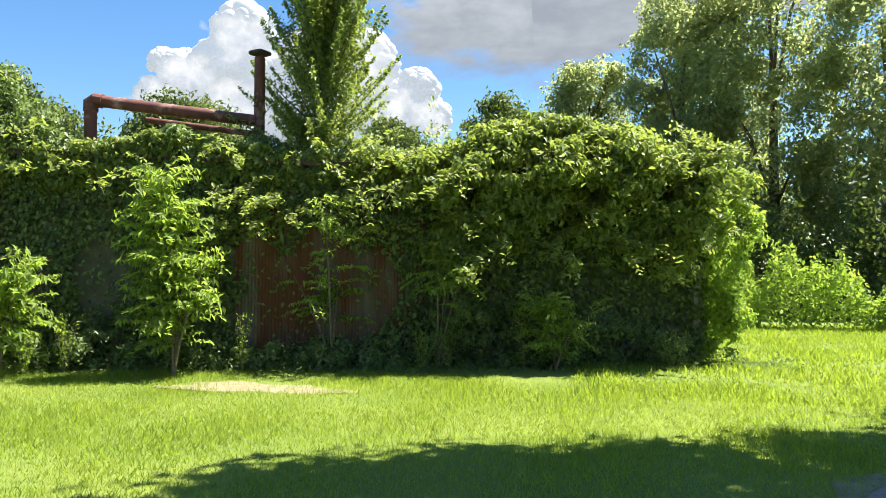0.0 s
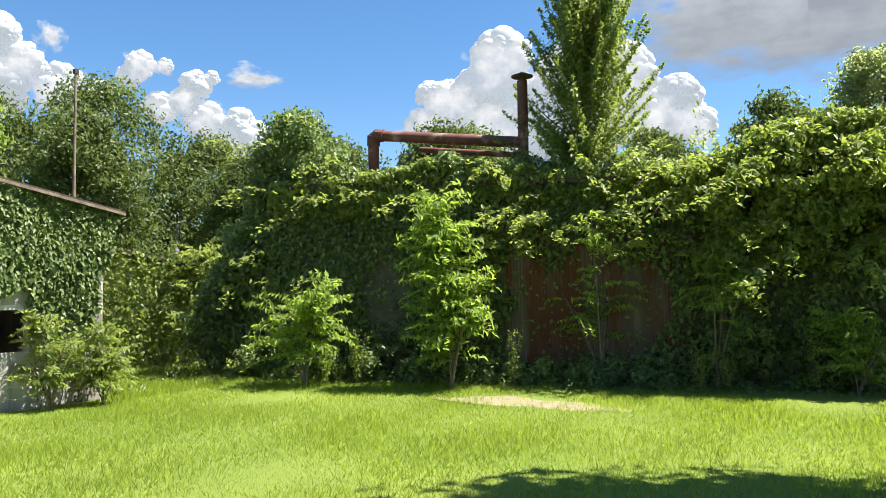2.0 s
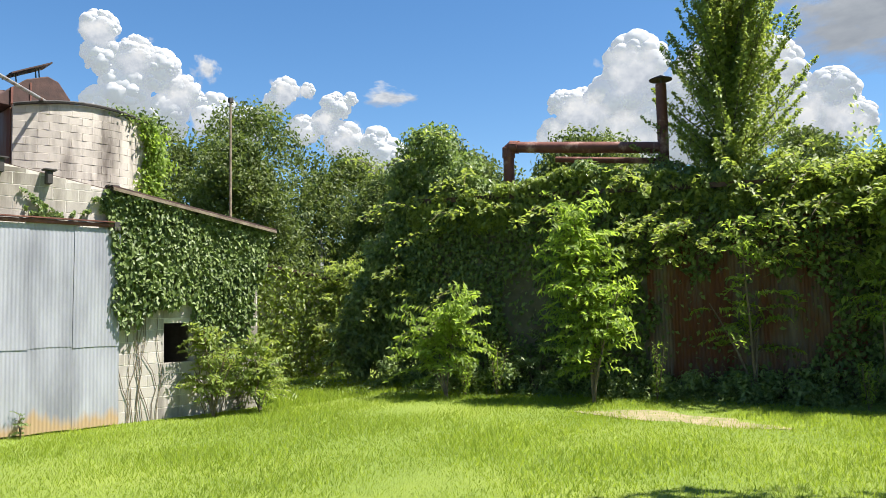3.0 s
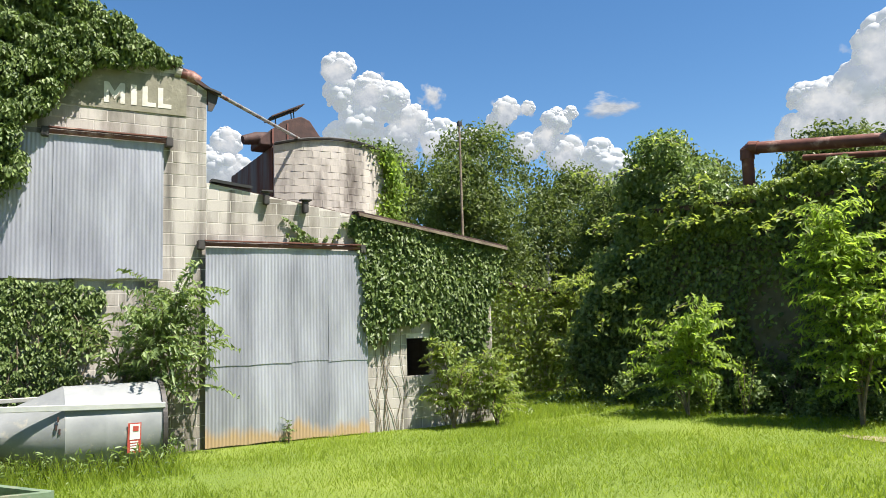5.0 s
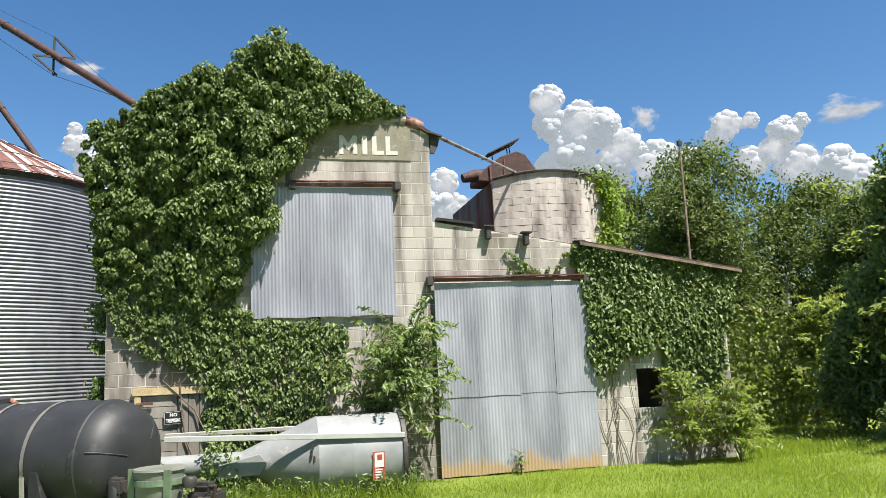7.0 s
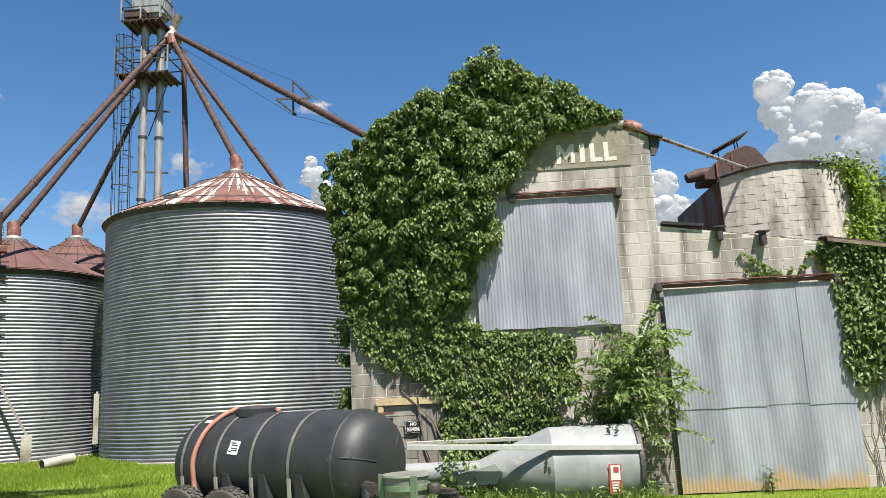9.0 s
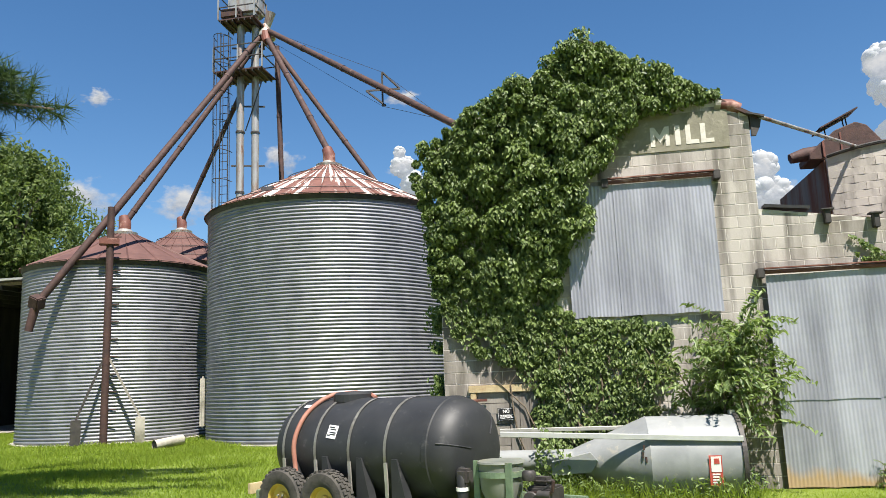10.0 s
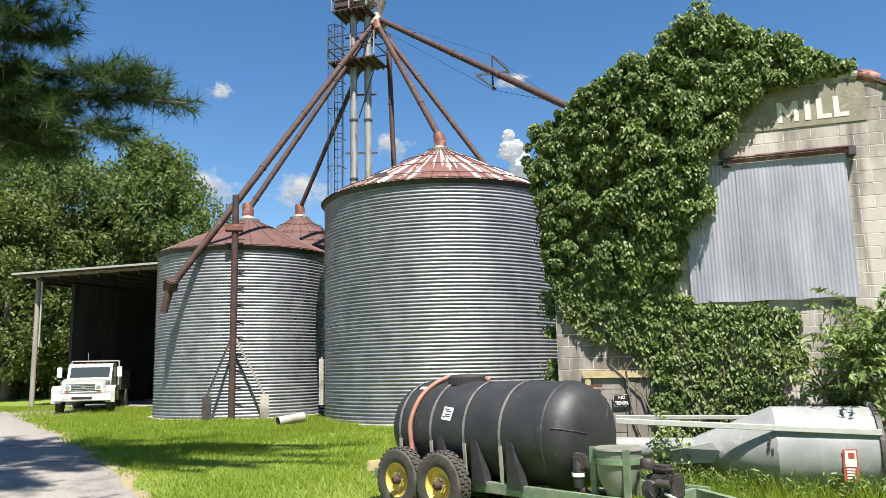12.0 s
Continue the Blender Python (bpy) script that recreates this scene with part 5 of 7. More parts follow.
# clouds as heaps of rounded puffs: bearing left of +y, height above the horizon and radius, in degrees
CUMULUS = [
    [(-61.4, 17.2, 2.5), (-60.0, 14.8, 2.6), (-57.4, 14.2, 1.9), (-55.9, 14.8, 1.2), (-55.3, 12.7, 1.4), (-57.5, 11.5, 2.1), (-61.0, 11.7, 2.6), (-63.0, 13.8, 2.6), (-66.5, 16.0, 2.6), (-65.1, 11.9, 2.6)],
    [(-72.7, 12.5, 2.4), (-74.4, 13.8, 1.8), (-75.5, 11.9, 1.6), (-68.5, 12.0, 2.6), (-70.5, 15.5, 2.8)],
    [(-21.8, 19.4, 1.3), (-22.0, 17.6, 1.5), (-24.2, 17.8, 1.5), (-25.7, 17.0, 1.7), (-27.4, 15.5, 1.5), (-23.5, 15.6, 1.9), (-29.6, 14.2, 1.7), (-26.1, 13.7, 1.9), (-32.2, 13.7, 1.4), (-21.8, 14.5, 1.3)],
    [(-34.7, 16.1, 1.1), (-34.0, 15.3, 0.9), (-36.4, 16.2, 0.6), (-38.5, 15.0, 1.2), (-37.6, 13.9, 1.0), (-39.6, 15.6, 0.6), (-39.1, 12.7, 1.5), (-41.6, 12.5, 1.3), (-36.1, 13.3, 1.3), (-42.6, 11.2, 1.7), (-40.6, 10.5, 1.7)],
    [(-13.4, 13.9, 1.2), (-12.8, 12.3, 1.6), (-14.2, 11.9, 1.3)],
    [(13.2, 16.1, 1.0), (12.4, 14.8, 1.1), (13.4, 17.2, 0.5)],
]
STORM = [(-86.0, 21.8, 44.0, 19.0), (-80.0, 21.5, 26.0, 13.0), (-98.0, 21.0, 26.0, 12.0)]
# thin scraps: bearing, height, width and depth in degrees
SCRAPS = [(-42.4, 16.0, 6.6, 2.6), (35.9, 13.7, 6.4, 4.2), (29.4, 13.4, 6.6, 4.2), (22.4, 17.0, 4.2, 3.4), (36.8, 9.4, 5.6, 3.2), (35.6, 20.3, 3.2, 2.0), (13.0, 21.3, 3.6, 2.0), (-29.0, 17.5, 3.0, 3.4)]

# the tree that grows out of the shed's roof line
def roof_tree():
    r = np.random.default_rng(51)
    x, y = in_shed(np.array([[6.55, 1.0, 0]]))[0][:2]
    th = tagged(empty("roof_tree", pose(x, y, 0)), "slender upright young tree growing through the shed's roof", "tree")
    part("trunk", tube([(0.05 * math.sin(3 * t), 0.04 * math.cos(4 * t), 8.7 * t) for t in np.linspace(0, 1, 8)], np.linspace(0.12, 0.015, 8), 9), M["bark"], th)
    cs, ns = [], []
    for k in range(260):
        h = 4.0 + 4.1 * r.random() ** 0.95
        a = r.uniform(0, math.tau)
        L = np.interp(h, [4.0, 5.0, 6.5, 8.1], [1.9, 2.15, 2.0, 1.15]) * r.uniform(0.55, 1.1)
        out = np.interp(h, [4.0, 5.0, 8.0], [1.0, 0.8, 0.45]) * r.uniform(0.7, 1.15)
        up = np.interp(h, [4.0, 5.0, 8.0], [0.15, 0.65, 1.0])
        q = [np.array([L * out * t * math.cos(a), L * out * t * math.sin(a), h + L * (up * t + 0.12 * t * t)]) for t in np.linspace(0, 1, 7)]
        if k % 2 == 0:
            part("limb", tube(q, np.linspace(0.022, 0.004, 7), 5), M["bark"], th)
        n = int(130 * L)
        t = r.uniform(0.12, 1.03, n)
        c = np.stack([np.interp(t, np.linspace(0, 1, 7), [p[j] for p in q]) for j in range(3)], 1)
        cs.append(c + r.normal(size=(n, 3)) * (0.13 * (1.15 - t))[:, None])
        ns.append(np.tile([0.4 * math.cos(a), 0.4 * math.sin(a), 0.8], (n, 1)))
    foliage("crown", np.concatenate(cs), np.concatenate(ns), 0.088, M["mound"], th, droop=0.3, wild=0.6, narrow=0.5)["kind"] = "stuff"


roof_tree()

# far trees
FAR = [
    # x, y, height, spread, leaf material, form
    (25.0, 39.0, 13.4, 5.4, "oak", "round"), (19.5, 41.5, 12.0, 4.2, "oak", "round"), (31.0, 37.0, 11.2, 5.0, "oak", "round"),
    (29.0, 28.0, 9.2, 3.6, "oak", "round"), (24.5, 27.0, 8.0, 3.0, "oak", "round"), (35.0, 30.0, 10.5, 4.6, "oak", "round"),
    (38.0, 23.0, 11.0, 4.2, "oak", "round"), (33.5, 20.5, 9.4, 3.4, "oak", "round"), (43.0, 14.0, 11.0, 4.2, "oak", "round"),
    (44.0, 7.0, 12.2, 4.0, "oak", "round"), (43.0, 2.0, 13.4, 3.8, "willow", "column"), (41.0, -2.5, 16.5, 3.8, "willow", "column"),
    (42.0, -7.5, 18.5, 4.4, "willow", "column"), (39.0, -12.0, 16.5, 4.2, "willow", "column"), (44.0, -16.0, 17.5, 4.6, "willow", "column"),
    (50.0, -4.0, 18.5, 5.0, "oak", "round"), (37.0, -17.0, 14.0, 4.0, "willow", "column"),
    (-31.0, 36.5, 15.0, 4.4, "pine", "round"), (-36.5, 33.0, 16.5, 4.8, "pine", "round"), (-34.0, 38.5, 12.0, 3.6, "pine", "round"), (-34.0, 30.0, 11.0, 3.6, "oak", "round"),
    (15.5, 25.5, 8.2, 2.8, "oak", "round"), (22.0, 20.5, 8.6, 3.0, "oak", "round"), (23.5, 15.0, 7.6, 3.0, "oak", "round"),
    (-41.0, 38.0, 17.5, 5.2, "oak", "round"), (-34.0, 44.0, 15.0, 5.0, "oak", "round"), (-43.0, 29.0, 17.0, 5.0, "oak", "round"),
]
for k, (x, y, h, s, mt, fm) in enumerate(FAR):
    kind = {"oak": "broad-crowned dark green tree at the wood's edge", "willow": "tall feathery pale green tree at the wood's edge", "pine": "dark pine beyond the open shed"}[mt]
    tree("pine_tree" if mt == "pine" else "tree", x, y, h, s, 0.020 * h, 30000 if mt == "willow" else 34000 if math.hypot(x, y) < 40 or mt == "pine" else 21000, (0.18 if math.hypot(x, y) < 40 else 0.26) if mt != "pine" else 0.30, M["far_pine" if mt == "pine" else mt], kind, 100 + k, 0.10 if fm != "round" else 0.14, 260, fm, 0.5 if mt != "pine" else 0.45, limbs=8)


def thicket(name, x0, y0, x1, y1, h, depth, n, leaf, material, label, seed):
    """A band of undergrowth of uneven height."""
    def shape(u, v, r):
        ax = x0 + (x1 - x0) * u
        ay = y0 + (y1 - y0) * u
        d = np.array([x1 - x0, y1 - y0]) / math.hypot(x1 - x0, y1 - y0)
        L = math.hypot(x1 - x0, y1 - y0)
        s = u * L
        q = np.stack([s, 0 * s, 0 * s], 1)
        top = h * (0.75 + 0.3 * bumps3(q, 1.4, seed) + 0.15 * bumps3(q, 4, seed + 1))
        z = np.clip(top, 0.2, None) * v ** 0.7 * r.uniform(0.72, 1.18, len(u))
        o = depth * (r.random(len(u)) - 0.5) * (1 - 0.5 * v)
        c = np.stack([ax - d[1] * o, ay + d[0] * o, z + ground_z(ax, ay)], 1)
        return c, unit(r.normal(size=(len(u), 3)) * 0.5 + np.array([-d[1] * 0, 0, 0.8]))
    return mass(name, n, shape, leaf, material, label, seed, "bushes", droop=0.4, wild=0.8)


tagged(thicket("thicket", 29.5, 1.0, 27.5, -14.0, 2.7, 2.4, 16000, 0.17, M["bright"], "sunlit thicket of weeds at the lawn's far edge", 61), kind="stuff")
tagged(thicket("thicket", 36.0, 8.0, 34.0, -20.0, 6.0, 4.0, 14000, 0.3, M["oak"], "shaded undergrowth beneath the far trees", 62), kind="stuff")
tagged(thicket("thicket", 36.0, 24.0, 17.0, 36.0, 5.2, 4.0, 16000, 0.28, M["oak"], "shaded undergrowth behind the sheds", 63), kind="stuff")
tagged(thicket("thicket", -47.0, 27.0, -24.0, 41.0, 4.8, 3.5, 14000, 0.3, M["oak"], "dark undergrowth behind the open shed", 64), kind="stuff")


tagged(thicket("thicket", 52.0, 22.0, 47.0, -26.0, 12.5, 4.0, 26000, 0.42, M["willow"], "tall pale green wood closing the view behind the lawn", 65), kind="stuff")
tagged(thicket("thicket", 46.0, 26.0, 16.0, 50.0, 9.0, 4.0, 22000, 0.42, M["oak"], "far wood behind the mill yard", 66), kind="stuff")
tagged(thicket("thicket", -56.0, 30.0, -22.0, 50.0, 9.0, 4.0, 20000, 0.42, M["oak"], "far wood behind the open shed", 67), kind="stuff")


# ---- saplings and weeds with feathered leaves ----
def sapling(name, x, y, height, spread, fronds, leaf, material, label, seed, stems=3, category="sapling", droop=0.35, bare=0.25):
    r = np.random.default_rng(seed)
    th = tagged(empty(name, pose(x, y, gz(x, y))), label, category)
    tops = []
    for k in range(stems):
        a = r.uniform(0, math.tau)
        w = spread * (0.40 if k == 0 else 0.60) * r.uniform(0.5, 1)
        hh = height * (0.93 if k == 0 else r.uniform(0.45, 0.8))
        pts = [(w * t ** 1.4 * math.cos(a), w * t ** 1.4 * math.sin(a), hh * t - 0.03) for t in np.linspace(0, 1, 7)]
        part("stem", tube(pts, np.linspace(0.028, 0.007, 7) * (height / 3) ** 0.5, 6), M["stem"], th)
        tops.append(np.array(pts))
    cs, ns, rach = [], [], bmesh.new()
    for f in range(fronds):
        line = tops[0] if r.random() < 0.55 else tops[r.integers(0, stems)]
        t = bare + (1 - bare) * r.random() ** 0.8
        i = min(int(t * 6), 5)
        p = line[i] + (line[i + 1] - line[i]) * (t * 6 - i)
        a = r.uniform(0, math.tau)
        L = spread * r.uniform(0.25, 1.0) * (1.05 - 0.4 * t)
        rise = r.uniform(0.2, 1.3)
        n = max(5, int(L / (leaf * 0.42)))
        prev = None
        for j in range(n + 1):
            s = j / n
            q = p + np.array([math.cos(a) * L * s, math.sin(a) * L * s, L * (rise * s - droop * 1.6 * s * s)])
            if prev is not None and j % 3 == 0:
                tube([prev, q], 0.004, 3, False, rach)
            if prev is None or j % 3 == 0:
                prev = q
            if s > 0.18:
                for side in (-1, 1):
                    o = np.array([-math.sin(a), math.cos(a), -0.25]) * side * leaf * 0.42
                    o[2] = -0.1 * leaf
                    cs.append(q + o)
                    ns.append((0.55 * math.cos(a) + 0.3 * r.normal(), 0.55 * math.sin(a) + 0.3 * r.normal(), 0.85))
    part("stalk_tangle", rach, M["stem"], th)["kind"] = "stuff"
    ob = foliage("leaves", np.array(cs), np.array(ns), leaf, material, th, droop=0.55, wild=0.5, narrow=0.34)
    ob["kind"] = "stuff"
    return th


def shed_plants():
    def at(s, o):
        return in_shed(np.array([[s, o, 0]]))[0][:2]

    sapling("sapling", *at(4.15, -1.75), 4.0, 1.15, 300, 0.17, M["bright"], "bright green sapling with feathered leaves against the dark shed", 71)
    sapling("sapling", *at(1.1, -1.7), 2.15, 1.3, 120, 0.17, M["bright"], "low sapling with feathered leaves beside the vines", 72, 4)
    sapling("sapling", *at(6.9, -0.7), 3.5, 1.3, 44, 0.15, M["bright"], "thin sapling before the rusted sheets", 73, 3, bare=0.4)
    sapling("sapling", *at(9.0, -0.9), 3.1, 1.3, 60, 0.15, M["bright"], "leaning sapling among the vines", 74, 4, bare=0.5)
    sapling("sapling", *at(11.2, -1.5), 1.45, 1.1, 100, 0.13, M["bright"], "spreading sapling at the shed's foot", 75, 4)
    sapling("sapling", *at(2.6, -0.5), 1.3, 0.8, 44, 0.12, M["vine"], "short weed sapling at the shed's foot", 76, 3)
    for k, s in enumerate((2.0, 8.65, 9.15, 10.6, 13.6, 1.4, 5.2)):
        weed(*at(s, -1.2 - 0.2 * (k % 2)), 0.75 + 0.35 * (k % 3 == 0), 80 + k)


def weed(x, y, h, seed):
    r = np.random.default_rng(seed)
    th = tagged(empty("weed", pose(x, y, gz(x, y))), "leafy upright weed at the edge of the lawn", "weed", "weeds along the shed")
    cs, ns = [], []
    for k in range(5):
        a, w = r.uniform(0, math.tau), r.uniform(0.05, 0.3)
        pts = [(w * t * math.cos(a), w * t * math.sin(a), h * r.uniform(0.85, 1.0) * t - 0.02) for t in np.linspace(0, 1, 5)]
        part("stem", tube(pts, 0.006, 4), M["stem"], th)
        for t in np.linspace(0.15, 1, 30):
            b = r.uniform(0, math.tau)
            cs.append((w * t * math.cos(a) + 0.06 * math.cos(b), w * t * math.sin(a) + 0.06 * math.sin(b), h * t))
            ns.append((math.cos(b) * 0.4, math.sin(b) * 0.4, 1))
    foliage("leaves", np.array(cs), np.array(ns), 0.085, M["bright"], th, narrow=0.35)["kind"] = "stuff"


shed_plants()
sapling("wall_shrub", 7.2, FY - 0.5, 1.7, 0.72, 110, 0.12, M["mound"], "pale green shrub growing before the hole in the wing wall", 91, 5, "shrub")
sapling("wall_shrub", 8.05, FY - 0.65, 1.35, 0.75, 130, 0.11, M["mound"], "leafy shrub at the wing's corner", 92, 6, "shrub")
sapling("wall_shrub", 1.88, FY - 0.62, 2.7, 1.3, 210, 0.13, M["vine"], "tall loose shrub between the mixer and the sliding door", 93, 4, "shrub", bare=0.35)
sapling("wall_shrub", 4.16, FY - 0.25, 0.42, 0.22, 12, 0.06, M["vine"], "tiny weed at the foot of the sliding door", 94, 3, "weed")


def fringe():
    """Low weeds and long grass along the shed's foot and round the parked things."""
    r = np.random.default_rng(95)
    pts = []
    s = r.uniform(-4.5, SHED_L + 1.6, 9000)
    o = -0.35 - np.abs(r.normal(size=9000)) * 0.55
    z = r.random(9000) ** 1.3 * (0.22 + 0.18 * np.sin(s * 2.3) + 0.10 * np.sin(s * 5.1)) * np.interp(-o, [0.3, 1.6], [1.5, 0.5])
    c = in_shed(np.stack([s, o, np.clip(z, 0.01, 2)], 1))
    th = tagged(empty("undergrowth"), "low weeds along the foot of the overgrown shed", "weeds", kind="stuff")
    foliage("leaves", c, np.tile([0, 0, 1.0], (9000, 1)), 0.085, M["vine"], th, droop=0.1, wild=0.8, narrow=0.4)["kind"] = "stuff"
    x = r.uniform(-3.0, 2.2, 5200)
    y = 11.85 + r.normal(size=5200) * 0.42
    z = r.random(5200) ** 1.4 * 0.42
    th = tagged(empty("undergrowth"), "rank weeds round the discarded mixer", "weeds", kind="stuff")
    foliage("leaves", np.stack([x, y, z], 1), np.tile([0, 0, 1.0], (5200, 1)), 0.09, M["vine"], th, droop=0.1, wild=0.8, narrow=0.35)["kind"] = "stuff"


fringe()


# ---- the vine-covered building beyond the wing ----
def far_shed():
    th = tagged(empty("far_shed"), "low white block building beyond the wing, under vines", "shed")
    a, b = Vector((10.1, 17.6, 0)), Vector((12.9, 16.4, 0))
    d = (b - a).normalized()
    m = Matrix((d, Vector((-d.y, d.x, 0)), Vector((0, 0, 1)))).transposed().to_4x4()
    m.translation = a
    th.matrix_world = m
    part("wall", prism([(-1.5, -0.2), (3.2, -0.2), (3.2, 2.55), (-1.5, 3.5)], 0.2), M["white_block"], th)
    part("roof", prism([(-1.8, 3.6), (3.6, 2.5), (3.6, 2.56), (-1.8, 3.68)], 4.0, Matrix.Translation((0, -0.25, 0))), M["rust"], th)
    r = np.random.default_rng(97)
    n = 9000
    s, z = r.uniform(-1.4, 3.4, n), r.random(n) * 3.4
    k = (z < 3.3 - 0.2 * s) & ((z > 0.75 + 0.2 * np.sin(s * 3)) | (s > 1.6))
    s, z = s[k], z[k]
    foliage("leaves", np.stack([s, -0.05 - 0.35 * r.random(len(s)), z], 1), np.tile([0, -1, 0.5], (len(s), 1)), 0.13, M["mound"], th, droop=0.6)["kind"] = "stuff"


far_shed()
sapling("wall_shrub", 12.7, 16.2, 3.3, 1.2, 130, 0.16, M["mound"], "bright tall shrub beyond the wing", 98, 5, "shrub")
sapling("wall_shrub", 12.2, 14.6, 1.5, 1.0, 90, 0.15, M["vine"], "shrub at the edge of the vine tangle", 99, 5, "shrub")


# ---- clouds, far behind everything ----
def cloud_material(name, stops, glow, firm):
    m = bpy.data.materials.new(name)
    m.use_nodes = True
    n, l = m.node_tree.nodes, m.node_tree.links
    n.clear()
    out = n.new("ShaderNodeOutputMaterial")
    c = n.new("ShaderNodeTexCoord")
    o = n.new("ShaderNodeObjectInfo")
    off = n.new("ShaderNodeVectorMath")
    off.operation = "MULTIPLY_ADD"
    off.inputs[1].default_value = (1, 1, 1)
    comb = n.new("ShaderNodeCombineXYZ")
    mul = n.new("ShaderNodeMath")
    mul.operation = "MULTIPLY"
    mul.inputs[1].default_value = 37.0
    l.new(o.outputs["Random"], mul.inputs[0])
    l.new(mul.outputs[0], comb.inputs[0])
    l.new(mul.outputs[0], comb.inputs[2])
    l.new(c.outputs["Object"], off.inputs[0])
    l.new(comb.outputs[0], off.inputs[2])

    def tex(scale, detail, rough):
        t = n.new("ShaderNodeTexNoise")
        t.inputs["Scale"].default_value, t.inputs["Detail"].default_value, t.inputs["Roughness"].default_value = scale, detail, rough
        l.new(off.outputs[0], t.inputs[0])
        return t.outputs["Fac"]

    big, fine = tex(1.55, 10, 0.58), tex(2.6, 8, 0.6)
    u = n.new("ShaderNodeUVMap")
    sub = n.new("ShaderNodeVectorMath")
    sub.operation = "SUBTRACT"
    sub.inputs[1].default_value = (0.5, 0.44, 0)
    l.new(u.outputs[0], sub.inputs[0])
    ln = n.new("ShaderNodeVectorMath")
    ln.operation = "LENGTH"
    l.new(sub.outputs[0], ln.inputs[0])

    def math_node(op, a, b):
        x = n.new("ShaderNodeMath")
        x.operation = op
        for k, v in enumerate((a, b)):
            if hasattr(v, "is_output"):
                l.new(v, x.inputs[k])
            else:
                x.inputs[k].default_value = v
        return x.outputs[0]

    body = math_node("SUBTRACT", 0.30, ln.outputs["Value"])
    puff = math_node("MULTIPLY", math_node("SUBTRACT", big, 0.5), 0.95)
    a = math_node("ADD", body, puff)
    al = n.new("ShaderNodeMapRange")
    al.inputs["From Min"].default_value, al.inputs["From Max"].default_value = 0.0, firm
    l.new(a, al.inputs["Value"])
    sep = n.new("ShaderNodeSeparateXYZ")
    l.new(u.outputs[0], sep.inputs[0])
    # bright top and grey base are painted into the glowing colour
    shade = math_node("ADD", math_node("MULTIPLY", sep.outputs["Y"], 0.55), math_node("MULTIPLY", fine, 0.75))
    col = ramp(n, l, shade, stops)
    em = n.new("ShaderNodeEmission")
    em.inputs["Strength"].default_value = glow
    l.new(col, em.inputs["Color"])
    tr = n.new("ShaderNodeBsdfTransparent")
    mx = n.new("ShaderNodeMixShader")
    l.new(al.outputs[0], mx.inputs[0])
    l.new(tr.outputs[0], mx.inputs[1])
    l.new(em.outputs[0], mx.inputs[2])
    l.new(mx.outputs[0], out.inputs["Surface"])
    return m


M["cloud"] = cloud_material("cloud", [(0.42, (0.50, 0.56, 0.66)), (0.62, (0.80, 0.84, 0.90)), (0.78, (1.0, 1.0, 1.0))], 0.34, 0.22)
M["storm"] = cloud_material("grey_cloud", [(0.45, (0.34, 0.38, 0.44)), (0.66, (0.52, 0.56, 0.61)), (0.86, (1.0, 1.0, 1.0))], 0.36, 0.12)


def cloud(az, el, wide, high, dist=1500.0, material=M["cloud"], label="white scrap of cloud in the blue sky"):
    """A far cloud: bearing in degrees left of +y, height above the horizon, and its size, all in degrees."""
    a, e = radians(az), radians(el)
    c = Vector((-math.sin(a) * math.cos(e), math.cos(a) * math.cos(e), math.sin(e))) * dist
    w, h = math.tan(radians(wide / 2)) * dist, math.tan(radians(high / 2)) * dist
    bm = bmesh.new()
    uv = bm.loops.layers.uv.new("UVMap")
    vs = [bm.verts.new(p) for p in ((-1, -1, 0), (1, -1, 0), (1, 1, 0), (-1, 1, 0))]
    f = bm.faces.new(vs)
    for lp, q in zip(f.loops, ((0, 0), (1, 0), (1, 1), (0, 1))):
        lp[uv].uv = q
    me = bpy.data.meshes.new("cloud")
    bm.to_mesh(me)
    bm.free()
    me.materials.append(material)
    ob = new("backdrop_cloud", me)
    ob.matrix_world = look(c, (0, 0, EYE)) @ Matrix.Diagonal((w, h, 1, 1))
    ob.visible_shadow = False
    tagged(ob, label, "cloud", kind="structure")


for row in SCRAPS:
    cloud(*row)


def billow_material(name, colour, glow):
    """Cloud lit by the sun; an added glow stands for light scattered inside it."""
    m, n, l, s = nodes_of(name)
    g = noise_tex(n, l, 0.02, 6)
    l.new(ramp(n, l, g, [(0.3, tuple(0.9 * c for c in colour)), (0.7, colour)]), s.inputs["Base Color"])
    s.inputs["Roughness"].default_value = 1.0
    s.inputs["Specular IOR Level"].default_value = 0.0
    s.inputs["Emission Color"].default_value = (0.80, 0.88, 1.0, 1)
    s.inputs["Emission Strength"].default_value = glow
    return m


M["billow"] = billow_material("cumulus", (0.28, 0.28, 0.28), 0.18)


